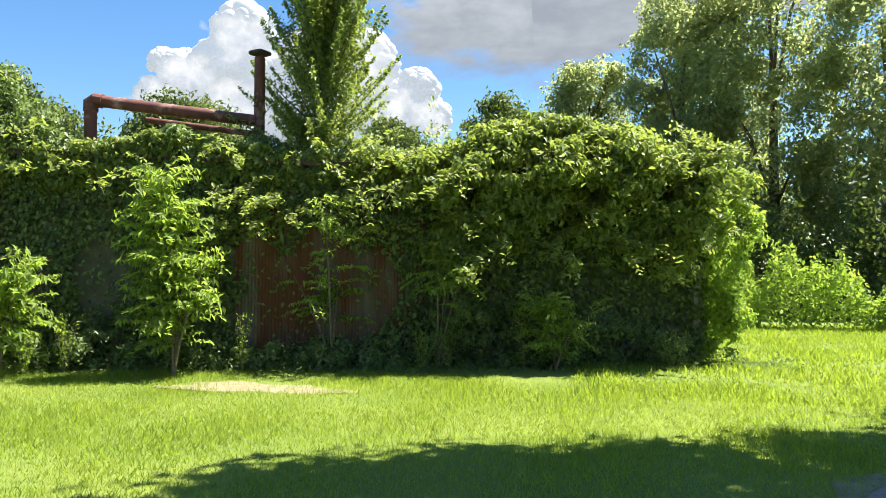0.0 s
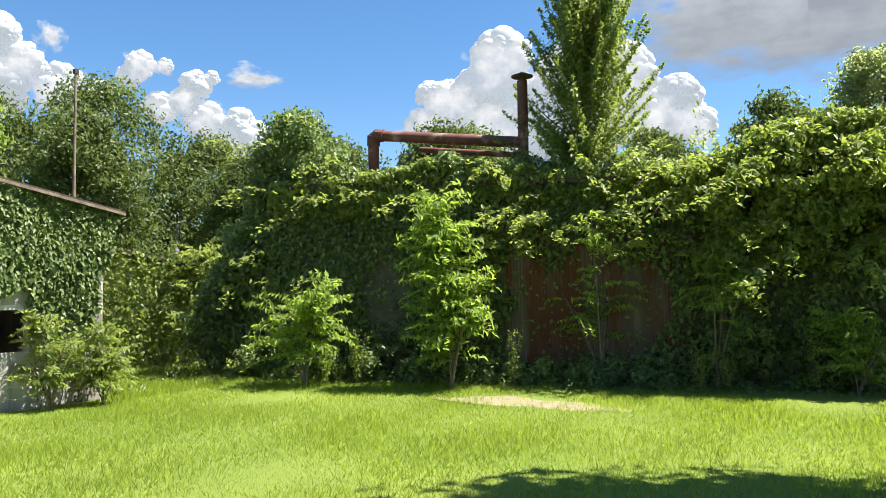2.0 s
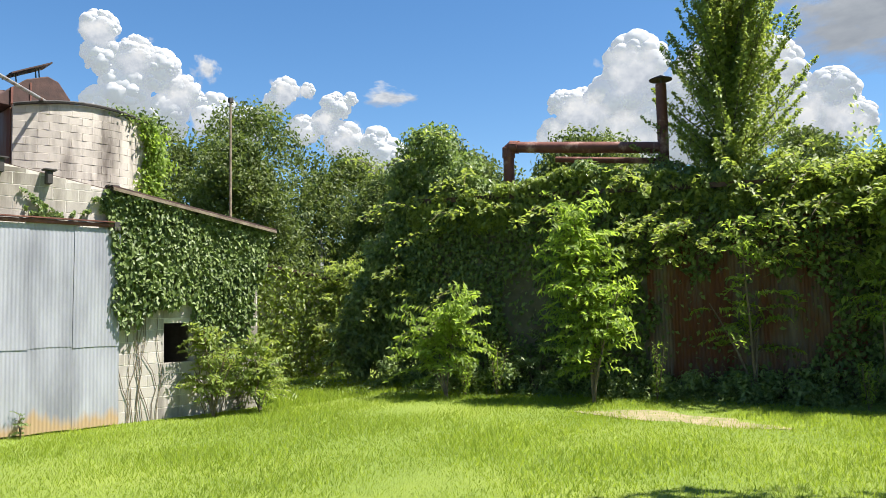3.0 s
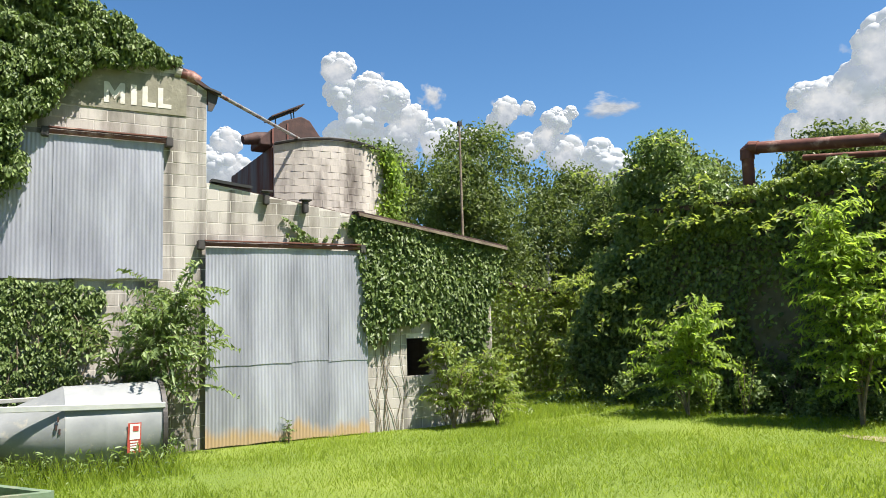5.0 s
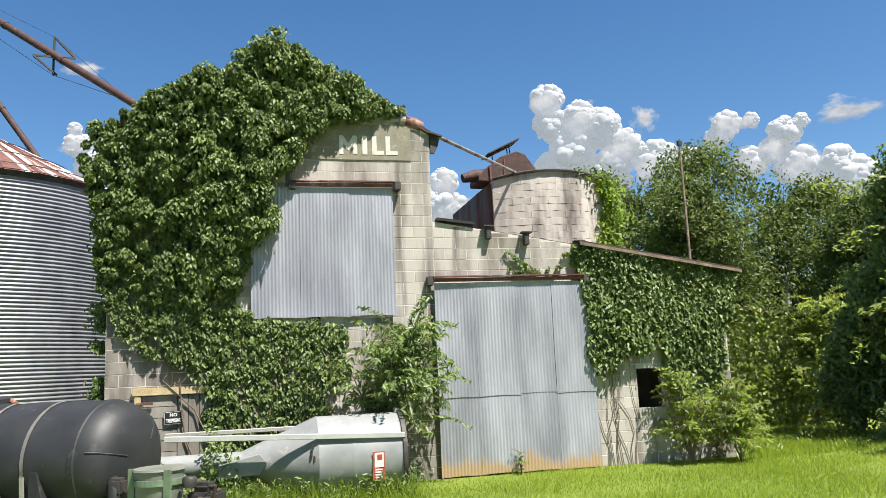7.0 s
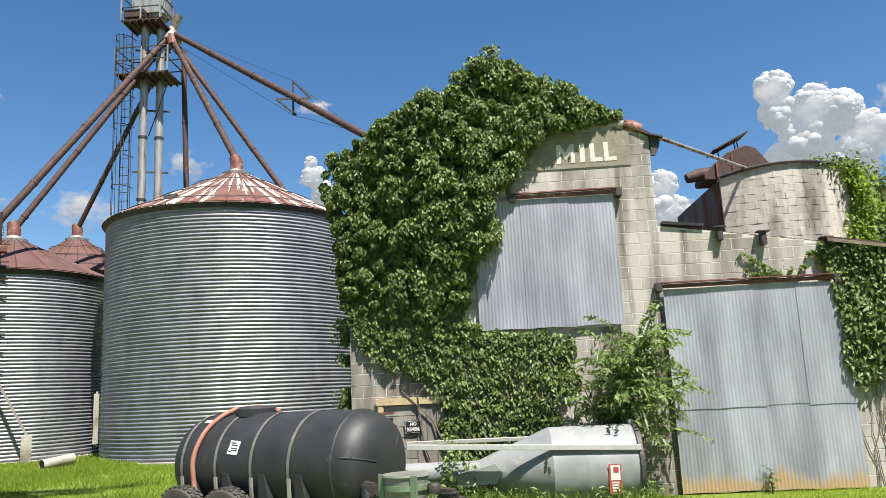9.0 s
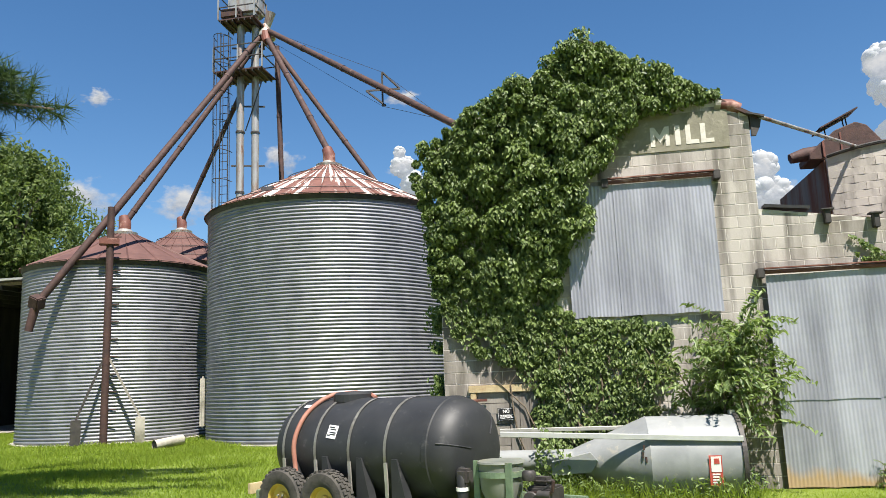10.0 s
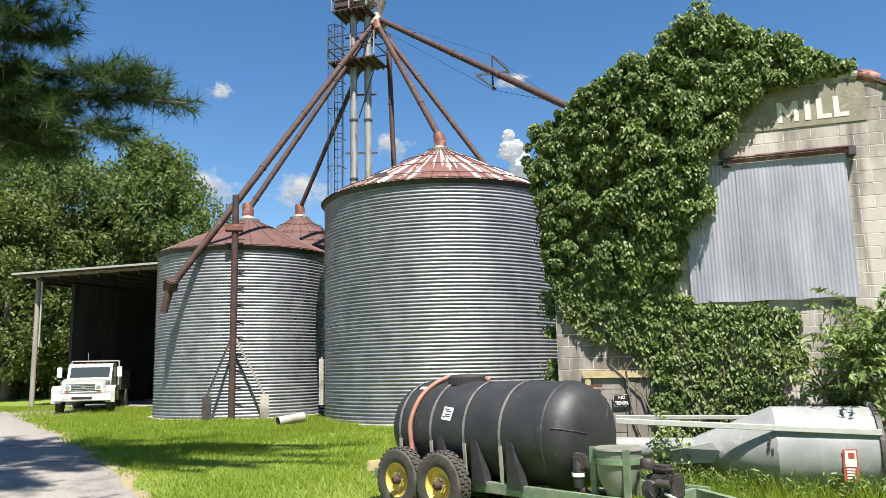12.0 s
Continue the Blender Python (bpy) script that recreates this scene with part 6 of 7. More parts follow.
def heap(puffs, material, label, seed, dist=1500.0, small=80):
    """One cloud: large puffs with smaller ones budding from them, all slightly lumpy."""
    r = np.random.default_rng(seed)
    ball = bmesh.new()
    bmesh.ops.create_icosphere(ball, subdivisions=3, radius=1.0)
    bv = np.array([v.co[:] for v in ball.verts])
    bf = np.array([[v.index for v in f.verts] for f in ball.faces])
    ball.free()
    vs, fs = [], []
    for az, el, rad in puffs:
        a, e = radians(az), radians(el)
        c = np.array((-math.sin(a) * math.cos(e), math.cos(a) * math.cos(e), math.sin(e))) * dist
        R = math.tan(radians(rad)) * dist
        balls = [(c, R * 0.86)]
        for k in range(small):
            d = unit(r.normal(size=(1, 3)) + np.array([0, 0, 0.2]))[0]
            q = R * 0.40 * r.random() ** 1.4 + R * 0.07
            balls.append((c + d * (R * r.uniform(0.9, 1.02) - q * 0.7), q))
        for c0, q in balls:
            n = 1 + 0.10 * bumps3(bv + c0 / q, 3.0, seed) + 0.06 * bumps3(bv + c0 / q, 8.0, seed + 1)
            fs.append(bf + sum(len(v) for v in vs))
            vs.append(c0 + bv * (q * n)[:, None] * np.array([1, 1, 0.9]))
    ob = mesh_from("backdrop_cloud", np.concatenate(vs), np.concatenate(fs), material, shade=True)
    return tagged(ob, label, "cloud", kind="structure")


for k, puffs in enumerate(CUMULUS):
    heap([(a, e, 0.93 * q) for a, e, q in puffs], M["billow"], "white cumulus cloud in the blue sky", 400 + k)
    for a, e, q in puffs[::2]:
        cloud(a, e, 3.3 * q, 3.1 * q, 1350.0, M["cloud"], "soft ragged edge of a white cumulus cloud")
for row in STORM:
    cloud(*row, 1650.0, M["storm"], "broad grey-bottomed cloud over the shed")


# ---- tank trailer ----
def tank_trailer():
    ax = Vector((0.89, -0.456, 0)).normalized()
    side = Vector((-ax.y, ax.x, 0))          # away from the road
    m = Matrix((ax, side, Vector((0, 0, 1)))).transposed().to_4x4()
    m.translation = Vector((-3.98, 10.72, 0.0))
    th = tagged(empty("tank_trailer", m), "black plastic nurse tank with steel straps on a green tandem trailer", "trailer")
    R, zc, L = 0.63, 1.01, 2.85
    turn = pose(0, 0, zc, 0, 90, 0)
    prof = [(0.0, -0.16), (0.22, -0.15), (0.42, -0.10), (0.55, -0.02), (0.61, 0.10), (R, 0.2)]
    for k in range(9):
        x = 0.28 + k * (L - 0.56) / 8
        prof.append((R + (0.012 if k % 2 else 0.0), x))
    prof += [(R, L - 0.2), (0.61, L - 0.1), (0.55, L + 0.02), (0.42, L + 0.10), (0.22, L + 0.15), (0.0, L + 0.16)]
    tank = smooth(part("tank", lathe(prof, 56, m=turn), M["poly_black"], th, "black ribbed plastic tank"), 60)
    part("shoulder_ring", lathe([(R - 0.01, 2.56), (R + 0.014, 2.58), (R + 0.014, 2.64), (R - 0.01, 2.66)], 56, m=turn), M["poly_black"], tank)
    for k in (1, 4, 9):
        t = radians(k * 30 + 12)
        part("dome_rib", tube([(L + e, q * math.sin(t), zc + q * math.cos(t)) for q, e in ((0.61, -0.09), (0.55, 0.02), (0.42, 0.10), (0.24, 0.147))], 0.009, 6), M["poly_black"], tank)
    # moulded legs and ledges on the near side
    for x in (0.35, 0.95, 1.55, 2.12):
        w = prism([(-0.03, 0.95), (0.05, 0.95), (0.20, 0.42), (-0.03, 0.42)], 0.12, Matrix.Translation((x + 0.05, -0.66, 0)))
        part("moulded_leg", w, M["poly_black"], tank)
        w = prism([(-0.03, 0.95), (0.05, 0.95), (0.20, 0.42), (-0.03, 0.42)], 0.12, Matrix.Translation((x + 0.05, 0.54, 0)))
        part("moulded_leg", w, M["poly_black"], tank)
    part("ledge", box(2.35, 2.75, -0.56, -0.35, 1.00, 1.03, 0.01), M["poly_black"], tank)
    part("outlet_block", box(2.55, 2.92, -0.36, 0.20, 0.50, 0.98, 0.08), M["poly_black"], tank)
    for x in (0.22, 0.82, 1.42, 2.02):
        pts = [(x, -(R + 0.014) * math.sin(t), zc + (R + 0.014) * math.cos(t)) for t in np.linspace(-1.75, 1.75, 30)]
        bm = bmesh.new()
        prev = None
        for p in pts:
            a, b = bm.verts.new((p[0] - 0.022, p[1], p[2])), bm.verts.new((p[0] + 0.022, p[1], p[2]))
            if prev:
                bm.faces.new((prev[0], prev[1], b, a))
            prev = (a, b)
        bmesh.ops.solidify(bm, geom=bm.faces[:], thickness=0.006)
        part("strap", bm, M["strap"], th)
        part("strap_end", beam((x, -R - 0.0, 0.90), (x, -R + 0.03, 0.46), 0.045, 0.02), M["strap"], th)
    def curve(pts, k=5):
        """More points along a bent line."""
        q = [Vector(p) for p in pts]
        q = [q[0] * 2 - q[1], *q, q[-1] * 2 - q[-2]]
        out = []
        for a, b, c, d in zip(q, q[1:], q[2:], q[3:]):
            for j in range(k):
                t = j / k
                out.append(0.5 * ((2 * b) + (c - a) * t + (2 * a - 5 * b + 4 * c - d) * t * t + (3 * b - a - 3 * c + d) * t ** 3))
        return [*out, q[-2]]

    hose = [(0.62, -0.1, zc + R + 0.06), (0.55, -0.30, zc + 0.60), (0.50, -0.52, zc + 0.42), (0.48, -0.68, zc + 0.12), (0.52, -0.70, zc - 0.2), (0.60, -0.72, zc - 0.48)]
    smooth(part("hose", tube(curve(hose), 0.032, 8), M["hose"], th, "faded red hose draped over the tank"), 80)
    smooth(part("hose_loop", tube([(0.62, -0.1, zc + R + 0.06), (0.85, 0.1, zc + R + 0.08), (1.1, 0.15, zc + R + 0.04), (1.3, 0.02, zc + R)], 0.03, 8, True), M["hose"], th))
    part("fill_lid", lathe([(0.26, R - 0.04), (0.26, R + 0.06), (0.22, R + 0.09), (0.0, R + 0.10)], 24, m=pose(0.9, 0, zc)), M["poly_black"], th, "round filling lid")
    a = 68
    q = pose(1.10, -math.sin(radians(a)) * (R + 0.010), zc + math.cos(radians(a)) * (R + 0.010), a - 90 + 0, 0, 0)
    plate = part("label_plate", box(-0.085, 0.085, -0.002, 0.002, -0.085, 0.085), M["white"], th, "small white label with dark print")
    plate.matrix_local = q @ pose(0, 0, 0, 0, 6, 0)
    for z, w, x in ((0.055, 0.05, -0.02), (0.03, 0.055, 0.01), (-0.01, 0.06, 0.015), (-0.035, 0.05, 0.02), (-0.05, 0.03, -0.045)):
        part("print_bar", box(x - w, x + w * 0.9, -0.004, -0.002, z - 0.008, z + 0.008), M["black"], plate)
    patch = part("label_patch", box(-0.10, 0.06, -0.002, 0.002, -0.03, 0.03), M["white"], th)
    patch.matrix_local = pose(0.42, -math.sin(0.55) * (R + 0.014), zc + math.cos(0.55) * (R + 0.014), -58, 0, 0)
    # frame
    for y in (-0.60, 0.60):
        part("frame_rail", box(-0.35, 4.0, y - 0.04, y + 0.04, 0.34, 0.47, 0.008), M["green_frame"], th)
    for x in (-0.3, 0.3, 1.0, 1.7, 2.4, 3.1, 3.85):
        part("cross_member", box(x - 0.04, x + 0.04, -0.56, 0.56, 0.35, 0.45, 0.006), M["green_frame"], th)
    part("tail_board", box(-0.42, -0.36, -0.72, 0.5, 0.42, 0.56, 0.006), M["lumber"], th, "bare timber tail board")
    for y in (-0.42, 0.42):
        part("drawbar", beam((3.9, y * 1.3, 0.4), (5.0, 0, 0.38), 0.08, 0.10), M["green_frame"], th)
    for x in (0.42, 1.20):
        part("axle", tube([(x, -0.8, 0.40), (x, 0.8, 0.40)], 0.04, 8), M["dark_steel"], th)
        for y in (-0.80, 0.80):
            w = pose(x, y, 0.40, 90 if y < 0 else -90, 0, 0)
            tp = [(0.22, -0.09), (0.30, -0.115), (0.375, -0.10), (0.40, -0.06), (0.405, 0.0), (0.40, 0.06), (0.375, 0.10), (0.30, 0.115), (0.22, 0.09)]
            wheel = empty("wheel")
            wheel.parent = th
            wheel.matrix_local = w
            smooth(part("tyre", lathe(tp, 36), M["rubber"], wheel))
            tread = bmesh.new()
            for k in range(30):
                for r0, zz in ((0, -0.055), (0.5, 0.0), (0, 0.055)):
                    t = (k + r0) * math.tau / 30
                    bmesh.ops.create_cube(tread, size=1, matrix=pose(0.403 * math.cos(t), 0.403 * math.sin(t), zz, 0, 0, math.degrees(t)) @ Matrix.Diagonal((0.022, 0.05, 0.045, 1)))
            part("tread", tread, M["rubber"], wheel)["kind"] = "stuff"
            smooth(part("rim", lathe([(0.225, 0.09), (0.215, 0.085), (0.19, 0.03), (0.12, 0.02), (0.11, 0.05), (0.0, 0.055)], 28), M["yellow_rim"], wheel, "yellow steel rim"), 30)
            part("hub", lathe([(0.055, 0.05), (0.05, 0.13), (0.03, 0.15), (0.0, 0.15)], 14), M["rust"], wheel)
            for k in range(6):
                t = k * math.tau / 6
                part("lug_nut", lathe([(0.012, 0.05), (0.012, 0.075), (0.0, 0.075)], 6, m=pose(0.085 * math.cos(t), 0.085 * math.sin(t), 0)), M["strap"], wheel)
    # mixing cone, valve and engine at the front
    cone = part("mixing_cone", lathe([(0.05, 0.34), (0.11, 0.40), (0.225, 0.66), (0.245, 0.93), (0.262, 0.94), (0.255, 0.96), (0.0, 0.96)], 30, m=Matrix.Translation((3.52, -0.42, 0))), M["cone"], th, "cloudy plastic mixing cone")
    smooth(cone, 40)
    part("cone_band", lathe([(0.238, 0.80), (0.258, 0.80), (0.258, 0.86), (0.238, 0.86)], 30, m=Matrix.Translation((3.52, -0.42, 0))), M["green_frame"], th)
    for a in (200, 320, 80):
        t = radians(a)
        part("cone_post", box(3.52 + 0.275 * math.cos(t) - 0.04, 3.52 + 0.275 * math.cos(t) + 0.04, -0.42 + 0.275 * math.sin(t) - 0.015, -0.42 + 0.275 * math.sin(t) + 0.015, 0.42, 0.96, 0.004), M["green_frame"], th)
    smooth(part("valve_elbow", tube([(2.88, -0.30, 0.80), (3.0, -0.42, 0.80), (3.02, -0.46, 0.74), (3.02, -0.46, 0.5)], [0.07, 0.075, 0.07, 0.06], 12), M["black"], th), 60)
    part("valve_body", box(2.95, 3.12, -0.50, -0.36, 0.68, 0.86, 0.03), M["dark_steel"], th)
    part("coupling", tube([(3.02, -0.46, 0.66), (3.02, -0.46, 0.62)], 0.075, 12), M["white"], th)
    smooth(part("suction_pipe", tube([(3.02, -0.46, 0.50), (3.1, -0.40, 0.42), (3.3, -0.2, 0.40)], 0.05, 10), M["rust"], th), 60)
    eng = empty("engine")
    eng.parent = th
    eng.matrix_local = pose(3.98, -0.30, 0.47)
    part("block", box(-0.14, 0.16, -0.14, 0.14, 0.0, 0.24, 0.02), M["dark_steel"], eng)
    for k in range(6):
        part("cooling_fin", box(-0.12, 0.12, -0.165, 0.165, 0.04 + k * 0.028, 0.05 + k * 0.028), M["rust"], eng)
    smooth(part("fuel_tank", box(-0.13, 0.10, -0.10, 0.08, 0.25, 0.33, 0.035), M["dark_steel"], eng))
    smooth(part("muffler", tube([(0.04, -0.20, 0.17), (0.19, -0.20, 0.17)], 0.045, 12), M["dark_steel"], eng))
    smooth(part("exhaust", tube([(0.15, -0.20, 0.17), (0.22, -0.22, 0.22), (0.24, -0.22, 0.32)], 0.018, 8), M["rust"], eng))
    smooth(part("air_filter", lathe([(0.0, 0.0), (0.07, 0.0), (0.075, 0.02), (0.075, 0.08), (0.06, 0.10), (0.0, 0.10)], 18, m=pose(-0.10, -0.14, 0.30)), M["dark_steel"], eng))
    for y0, z0, x1 in ((-0.17, 0.22, 0.16), (-0.19, 0.12, -0.12), (-0.18, 0.05, 0.10)):
        part("cable", tube([(-0.15, y0, z0), (0.0, y0 - 0.05, z0 - 0.07), (x1, y0, z0 + 0.05)], 0.010, 6), M["black"], eng)
    for k in range(5):
        part("bolt_cap", lathe([(0.0, 0.02), (0.022, 0.015), (0.024, 0.0)], 8, m=pose(-0.12 + 0.06 * k, -0.145, 0.06 + 0.04 * (k % 2), 90, 0, 0)), M["strap" if k % 2 else "rust"], eng)
    smooth(part("pulley", lathe([(0.09, -0.02), (0.10, 0.0), (0.09, 0.02), (0.0, 0.03)], 20, m=pose(-0.05, -0.2, 0.1, 90, 0, 0)), M["dark_steel"], eng))
    part("lever", beam((0.12, -0.2, 0.08), (0.55, -0.35, -0.02), 0.025, 0.02), M["white"], eng)


tank_trailer()


# ---- discarded mixer body ----
def mixer():
    m = pose(1.96, 11.95, 0.60, 0, 0, 1.0)
    th = tagged(empty("feed_mixer", m), "white steel feed mixer body lying on its side by the mill", "mixer")
    turn = pose(0, 0, 0, 0, -90, 0)
    prof = [(0.0, -0.02), (0.58, -0.02), (0.60, 0.0), (0.605, 0.02), (0.605, 0.04), (0.60, 0.05), (0.60, 0.72), (0.603, 0.74), (0.60, 0.76), (0.60, 1.22), (0.605, 1.235), (0.595, 1.25), (0.20, 2.22), (0.18, 2.26), (0.165, 2.3), (0.165, 5.2), (0.0, 5.2)]
    smooth(part("drum", lathe(prof, 56, m=turn), M["white_paint"], th, "white drum, cone and auger tube"), 25)
    part("end_rim", lathe([(0.60, -0.03), (0.635, -0.03), (0.635, 0.03), (0.60, 0.03)], 56, m=turn), M["dark_steel"], th, "dark end flange")
    a = radians(28)
    y, z = -0.60 * math.cos(a), 0.60 * math.sin(a)
    part("side_bar", beam((0.0, y - 0.03, z + 0.02), (-3.3, y - 0.03, z + 0.16), 0.06, 0.075, bevel=0.006), M["grey_band"], th, "long grey bar along the drum")
    part("side_bar", beam((-1.0, 0.45, 0.42), (-3.4, 0.45, 0.42), 0.05, 0.06, bevel=0.006), M["strap"], th)
    part("saddle", prism([(-2.6, -0.16), (-2.05, -0.13), (-1.95, 0.02), (-2.05, 0.14), (-2.6, 0.02)], 0.26, Matrix.Translation((0, -0.36, 0))), M["white_paint"], th, "folded white bracket")
    part("frame_post", box(-3.6, -3.52, -0.52, -0.44, -0.55, 0.75, 0.006), M["strap"], th)
    part("skid", box(-2.2, -0.1, -0.25, 0.3, -0.62, -0.55, 0.01), M["rust"], th)
    part("latch", box(-0.06, 0.02, -0.1, 0.06, 0.60, 0.66, 0.01), M["strap"], th)
    # the red badge: a panel with plain bars, turned on its side with the drum
    t = radians(-6)
    badge = empty("badge")
    badge.parent = th
    badge.matrix_local = pose(-0.40, -0.608 * math.cos(t), 0.608 * math.sin(t), 6, 0, 0)
    part("panel", box(-0.085, 0.085, -0.004, 0.002, -0.24, 0.16), M["red"], badge, "red badge panel")
    part("print_bar", box(-0.06, 0.07, -0.008, -0.004, -0.06, 0.145), M["white"], badge)
    part("print_bar", box(-0.02, 0.05, -0.012, -0.008, 0.05, 0.12), M["red"], badge)
    for k in range(4):
        part("print_bar", box(-0.05, 0.05, -0.008, -0.004, -0.21 + k * 0.036, -0.19 + k * 0.036), M["white"], badge)
    for x, z in ((-1.32, 0.22), (-1.34, 0.12), (-1.30, 0.06)):
        part("paint_chip", box(x - 0.012, x + 0.012, -0.575 - 0.01, -0.56, z - 0.04, z + 0.03), M["rust"], th)


mixer()


# ---- the open shed with the truck ----
def open_shed():
    th = tagged(empty("open_shed"), "open pole shed with a low tin roof beside the bins", "shed")
    z0 = 0.55
    part("roof", prism([(-27.3, 5.98), (-13.5, 5.98), (-13.5, 6.06), (-27.3, 6.06)], 11.5, Matrix.Translation((0, 24.2, 0))), M["dark_steel"], th, "thin tin roof")
    part("front_beam", box(-27.2, -13.6, 24.5, 24.58, 5.86, 5.97, 0.005), M["timber"], th)
    part("drip_edge", box(-27.3, -13.5, 24.17, 24.197, 5.99, 6.07), M["strap"], th, "pale tin edge")
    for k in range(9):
        part("purlin", box(-27.2, -13.6, 25.4 + k * 1.2, 25.48 + k * 1.2, 5.86, 5.97), M["dark_boards"], th)
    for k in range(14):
        part("rafter", box(-27.0 + k * 1.0, -26.93 + k * 1.0, 24.42, 35.5, 5.70, 5.86), M["dark_boards"], th)
    for x, y in ((-26.45, 24.8), (-26.45, 30.0), (-26.4, 35.2), (-21.6, 30.0), (-21.6, 35.2), (-17.0, 30.0), (-17.5, 35.2)):
        smooth(part("post", tube([(x, y, z0 - 0.3), (x, y, 5.8)], 0.10, 10), M["old_wood"], th))
    part("downpipe", tube([(-26.2, 24.75, 3.0), (-26.2, 24.75, 5.7)], 0.035, 6), M["strap"], th)
    part("back_wall", box(-25.6, -13.5, 35.4, 35.55, 0.3, 5.7), M["dark_boards"], th)
    part("side_wall", box(-25.75, -25.6, 25.9, 35.5, 0.3, 5.7), M["dark_boards"], th)
    for k, (x, w, h) in enumerate(((-20.6, 0.9, 2.4), (-19.2, 1.6, 1.6), (-22.6, 1.1, 2.0))):
        t = tagged(empty("stored_machine", pose(x, 31.0 + 0.7 * k, gz(x, 31))), "dark stored farm machine in the shed's shade", "machine")
        part("body", box(-w / 2, w / 2, -0.5, 0.5, 0.25, h, 0.08), M["dark_steel"], t)
        part("hopper", prism([(-w / 2, h), (w / 2, h), (w / 3, h + 0.5), (-w / 3, h + 0.5)], 0.8, Matrix.Translation((0, -0.4, 0))), M["rust"], t)
        for sx in (-1, 1):
            part("wheel", lathe([(0.0, -0.08), (0.28, -0.08), (0.33, 0.0), (0.28, 0.08), (0.0, 0.08)], 18, m=pose(sx * w * 0.45, 0, 0.33, 0, 90, 0)), M["rubber"], t)


open_shed()


def truck():
    f = Vector((0.56, -0.83, 0)).normalized()     # the way its nose points
    s = Vector((-f.y, f.x, 0))
    x, y = -21.0, 21.9
    m = Matrix((s, -f, Vector((0, 0, 1)))).transposed().to_4x4()
    m.translation = Vector((x, y, gz(x, y)))
    m = m @ Matrix.Scale(0.88, 4)
    th = tagged(empty("truck", m), "old white farm truck with a dark grille parked nose out", "truck")
    W = 0.92
    hood = prism([(-0.80, 0.78), (0.80, 0.78), (0.82, 1.30), (0.74, 1.40), (-0.74, 1.40), (-0.82, 1.30)], 1.3)
    bmesh.ops.bevel(hood, geom=hood.edges[:], offset=0.03, segments=2, affect="EDGES")
    body = part("hood", hood, M["truck_white"], th)
    grille = part("grille", box(-0.72, 0.72, -0.03, 0.0, 0.86, 1.24, 0.01), M["white"], body)
    part("grille_opening", box(-0.68, 0.68, -0.045, -0.03, 0.92, 1.20, 0.01), M["dark_steel"], body)
    for k in range(4):
        part("grille_bar", box(-0.45, 0.45, -0.06, -0.045, 0.945 + k * 0.065, 0.97 + k * 0.065), M["chrome"], body)
    part("emblem", box(-0.08, 0.08, -0.07, -0.06, 1.03, 1.08), M["chrome"], body)
    for sx in (-1, 1):
        lamp = part("headlight", box(sx * 0.57 - 0.12, sx * 0.57 + 0.12, -0.075, -0.035, 0.95, 1.17, 0.01), M["white"], th)
        part("lens", lathe([(0.0, 0.055), (0.06, 0.05), (0.09, 0.04)], 20, m=pose(sx * 0.57, -0.037, 1.06, 90, 0, 0)), M["chrome"], lamp)
        part("turn_lamp", box(sx * 0.60 - 0.08, sx * 0.60 + 0.08, -0.05, -0.03, 0.86, 0.90), M["red"], th)
        fender = prism([(0.0, 0.45), (0.0, 0.95), (0.12, 1.12), (1.0, 1.12), (1.15, 0.9), (1.2, 0.5), (1.02, 0.5), (0.92, 0.80), (0.6, 0.92), (0.3, 0.80), (0.2, 0.5)], 0.36)
        bmesh.ops.transform(fender, matrix=pose(sx * 1.0 + (0.18 if sx > 0 else 0.18), 0.05, 0.0, 0, 0, 90), verts=fender.verts[:])
        part("fender", fender, M["truck_white"], th)
        smooth(part("wheel", lathe([(0.0, -0.10), (0.25, -0.11), (0.40, -0.11), (0.44, -0.07), (0.44, 0.07), (0.40, 0.11), (0.25, 0.11), (0.0, 0.05)], 28, m=pose(sx * 0.95, 0.65, 0.44, 0, 90, 0)), M["rubber"], th), 40)
        part("rear_wheel", lathe([(0.0, -0.2), (0.42, -0.2), (0.46, 0.0), (0.42, 0.2), (0.0, 0.2)], 28, m=pose(sx * 0.9, 4.2, 0.46, 0, 90, 0)), M["rubber"], th)
        mir = part("mirror", box(sx * 1.16 - 0.09, sx * 1.16 + 0.09, 1.25, 1.32, 1.45, 1.88, 0.02), M["white"], th)
        part("mirror_arm", beam((sx * 0.86, 1.5, 1.80), (sx * 1.16, 1.3, 1.86), 0.02, 0.02), M["dark_steel"], mir)
        part("mirror_arm", beam((sx * 0.86, 1.5, 1.40), (sx * 1.16, 1.3, 1.48), 0.02, 0.02), M["dark_steel"], mir)
        part("side_window", box(sx * 0.86 - 0.01, sx * 0.86 + 0.01, 1.75, 2.35, 1.46, 1.86), M["glass"], th)
    bumper = part("bumper", box(-1.08, 1.08, -0.22, -0.08, 0.52, 0.80, 0.04), M["white"], th, "heavy white bumper")
    part("bumper_slot", box(-0.38, 0.38, -0.235, -0.22, 0.60, 0.70), M["black"], bumper)
    part("plate_bar", box(-0.75, -0.5, -0.235, -0.22, 0.60, 0.70), M["grey_band"], bumper)
    cab = prism([(1.25, 0.6), (2.55, 0.6), (2.55, 1.95), (2.4, 2.02), (1.75, 2.02), (1.5, 1.93), (1.25, 1.40)], 1.72)
    bmesh.ops.transform(cab, matrix=pose(0.86, 0, 0, 0, 0, 90), verts=cab.verts[:])
    bmesh.ops.bevel(cab, geom=cab.edges[:], offset=0.025, segments=2, affect="EDGES")
    part("cab", cab, M["truck_white"], th)
    glass = bmesh.new()
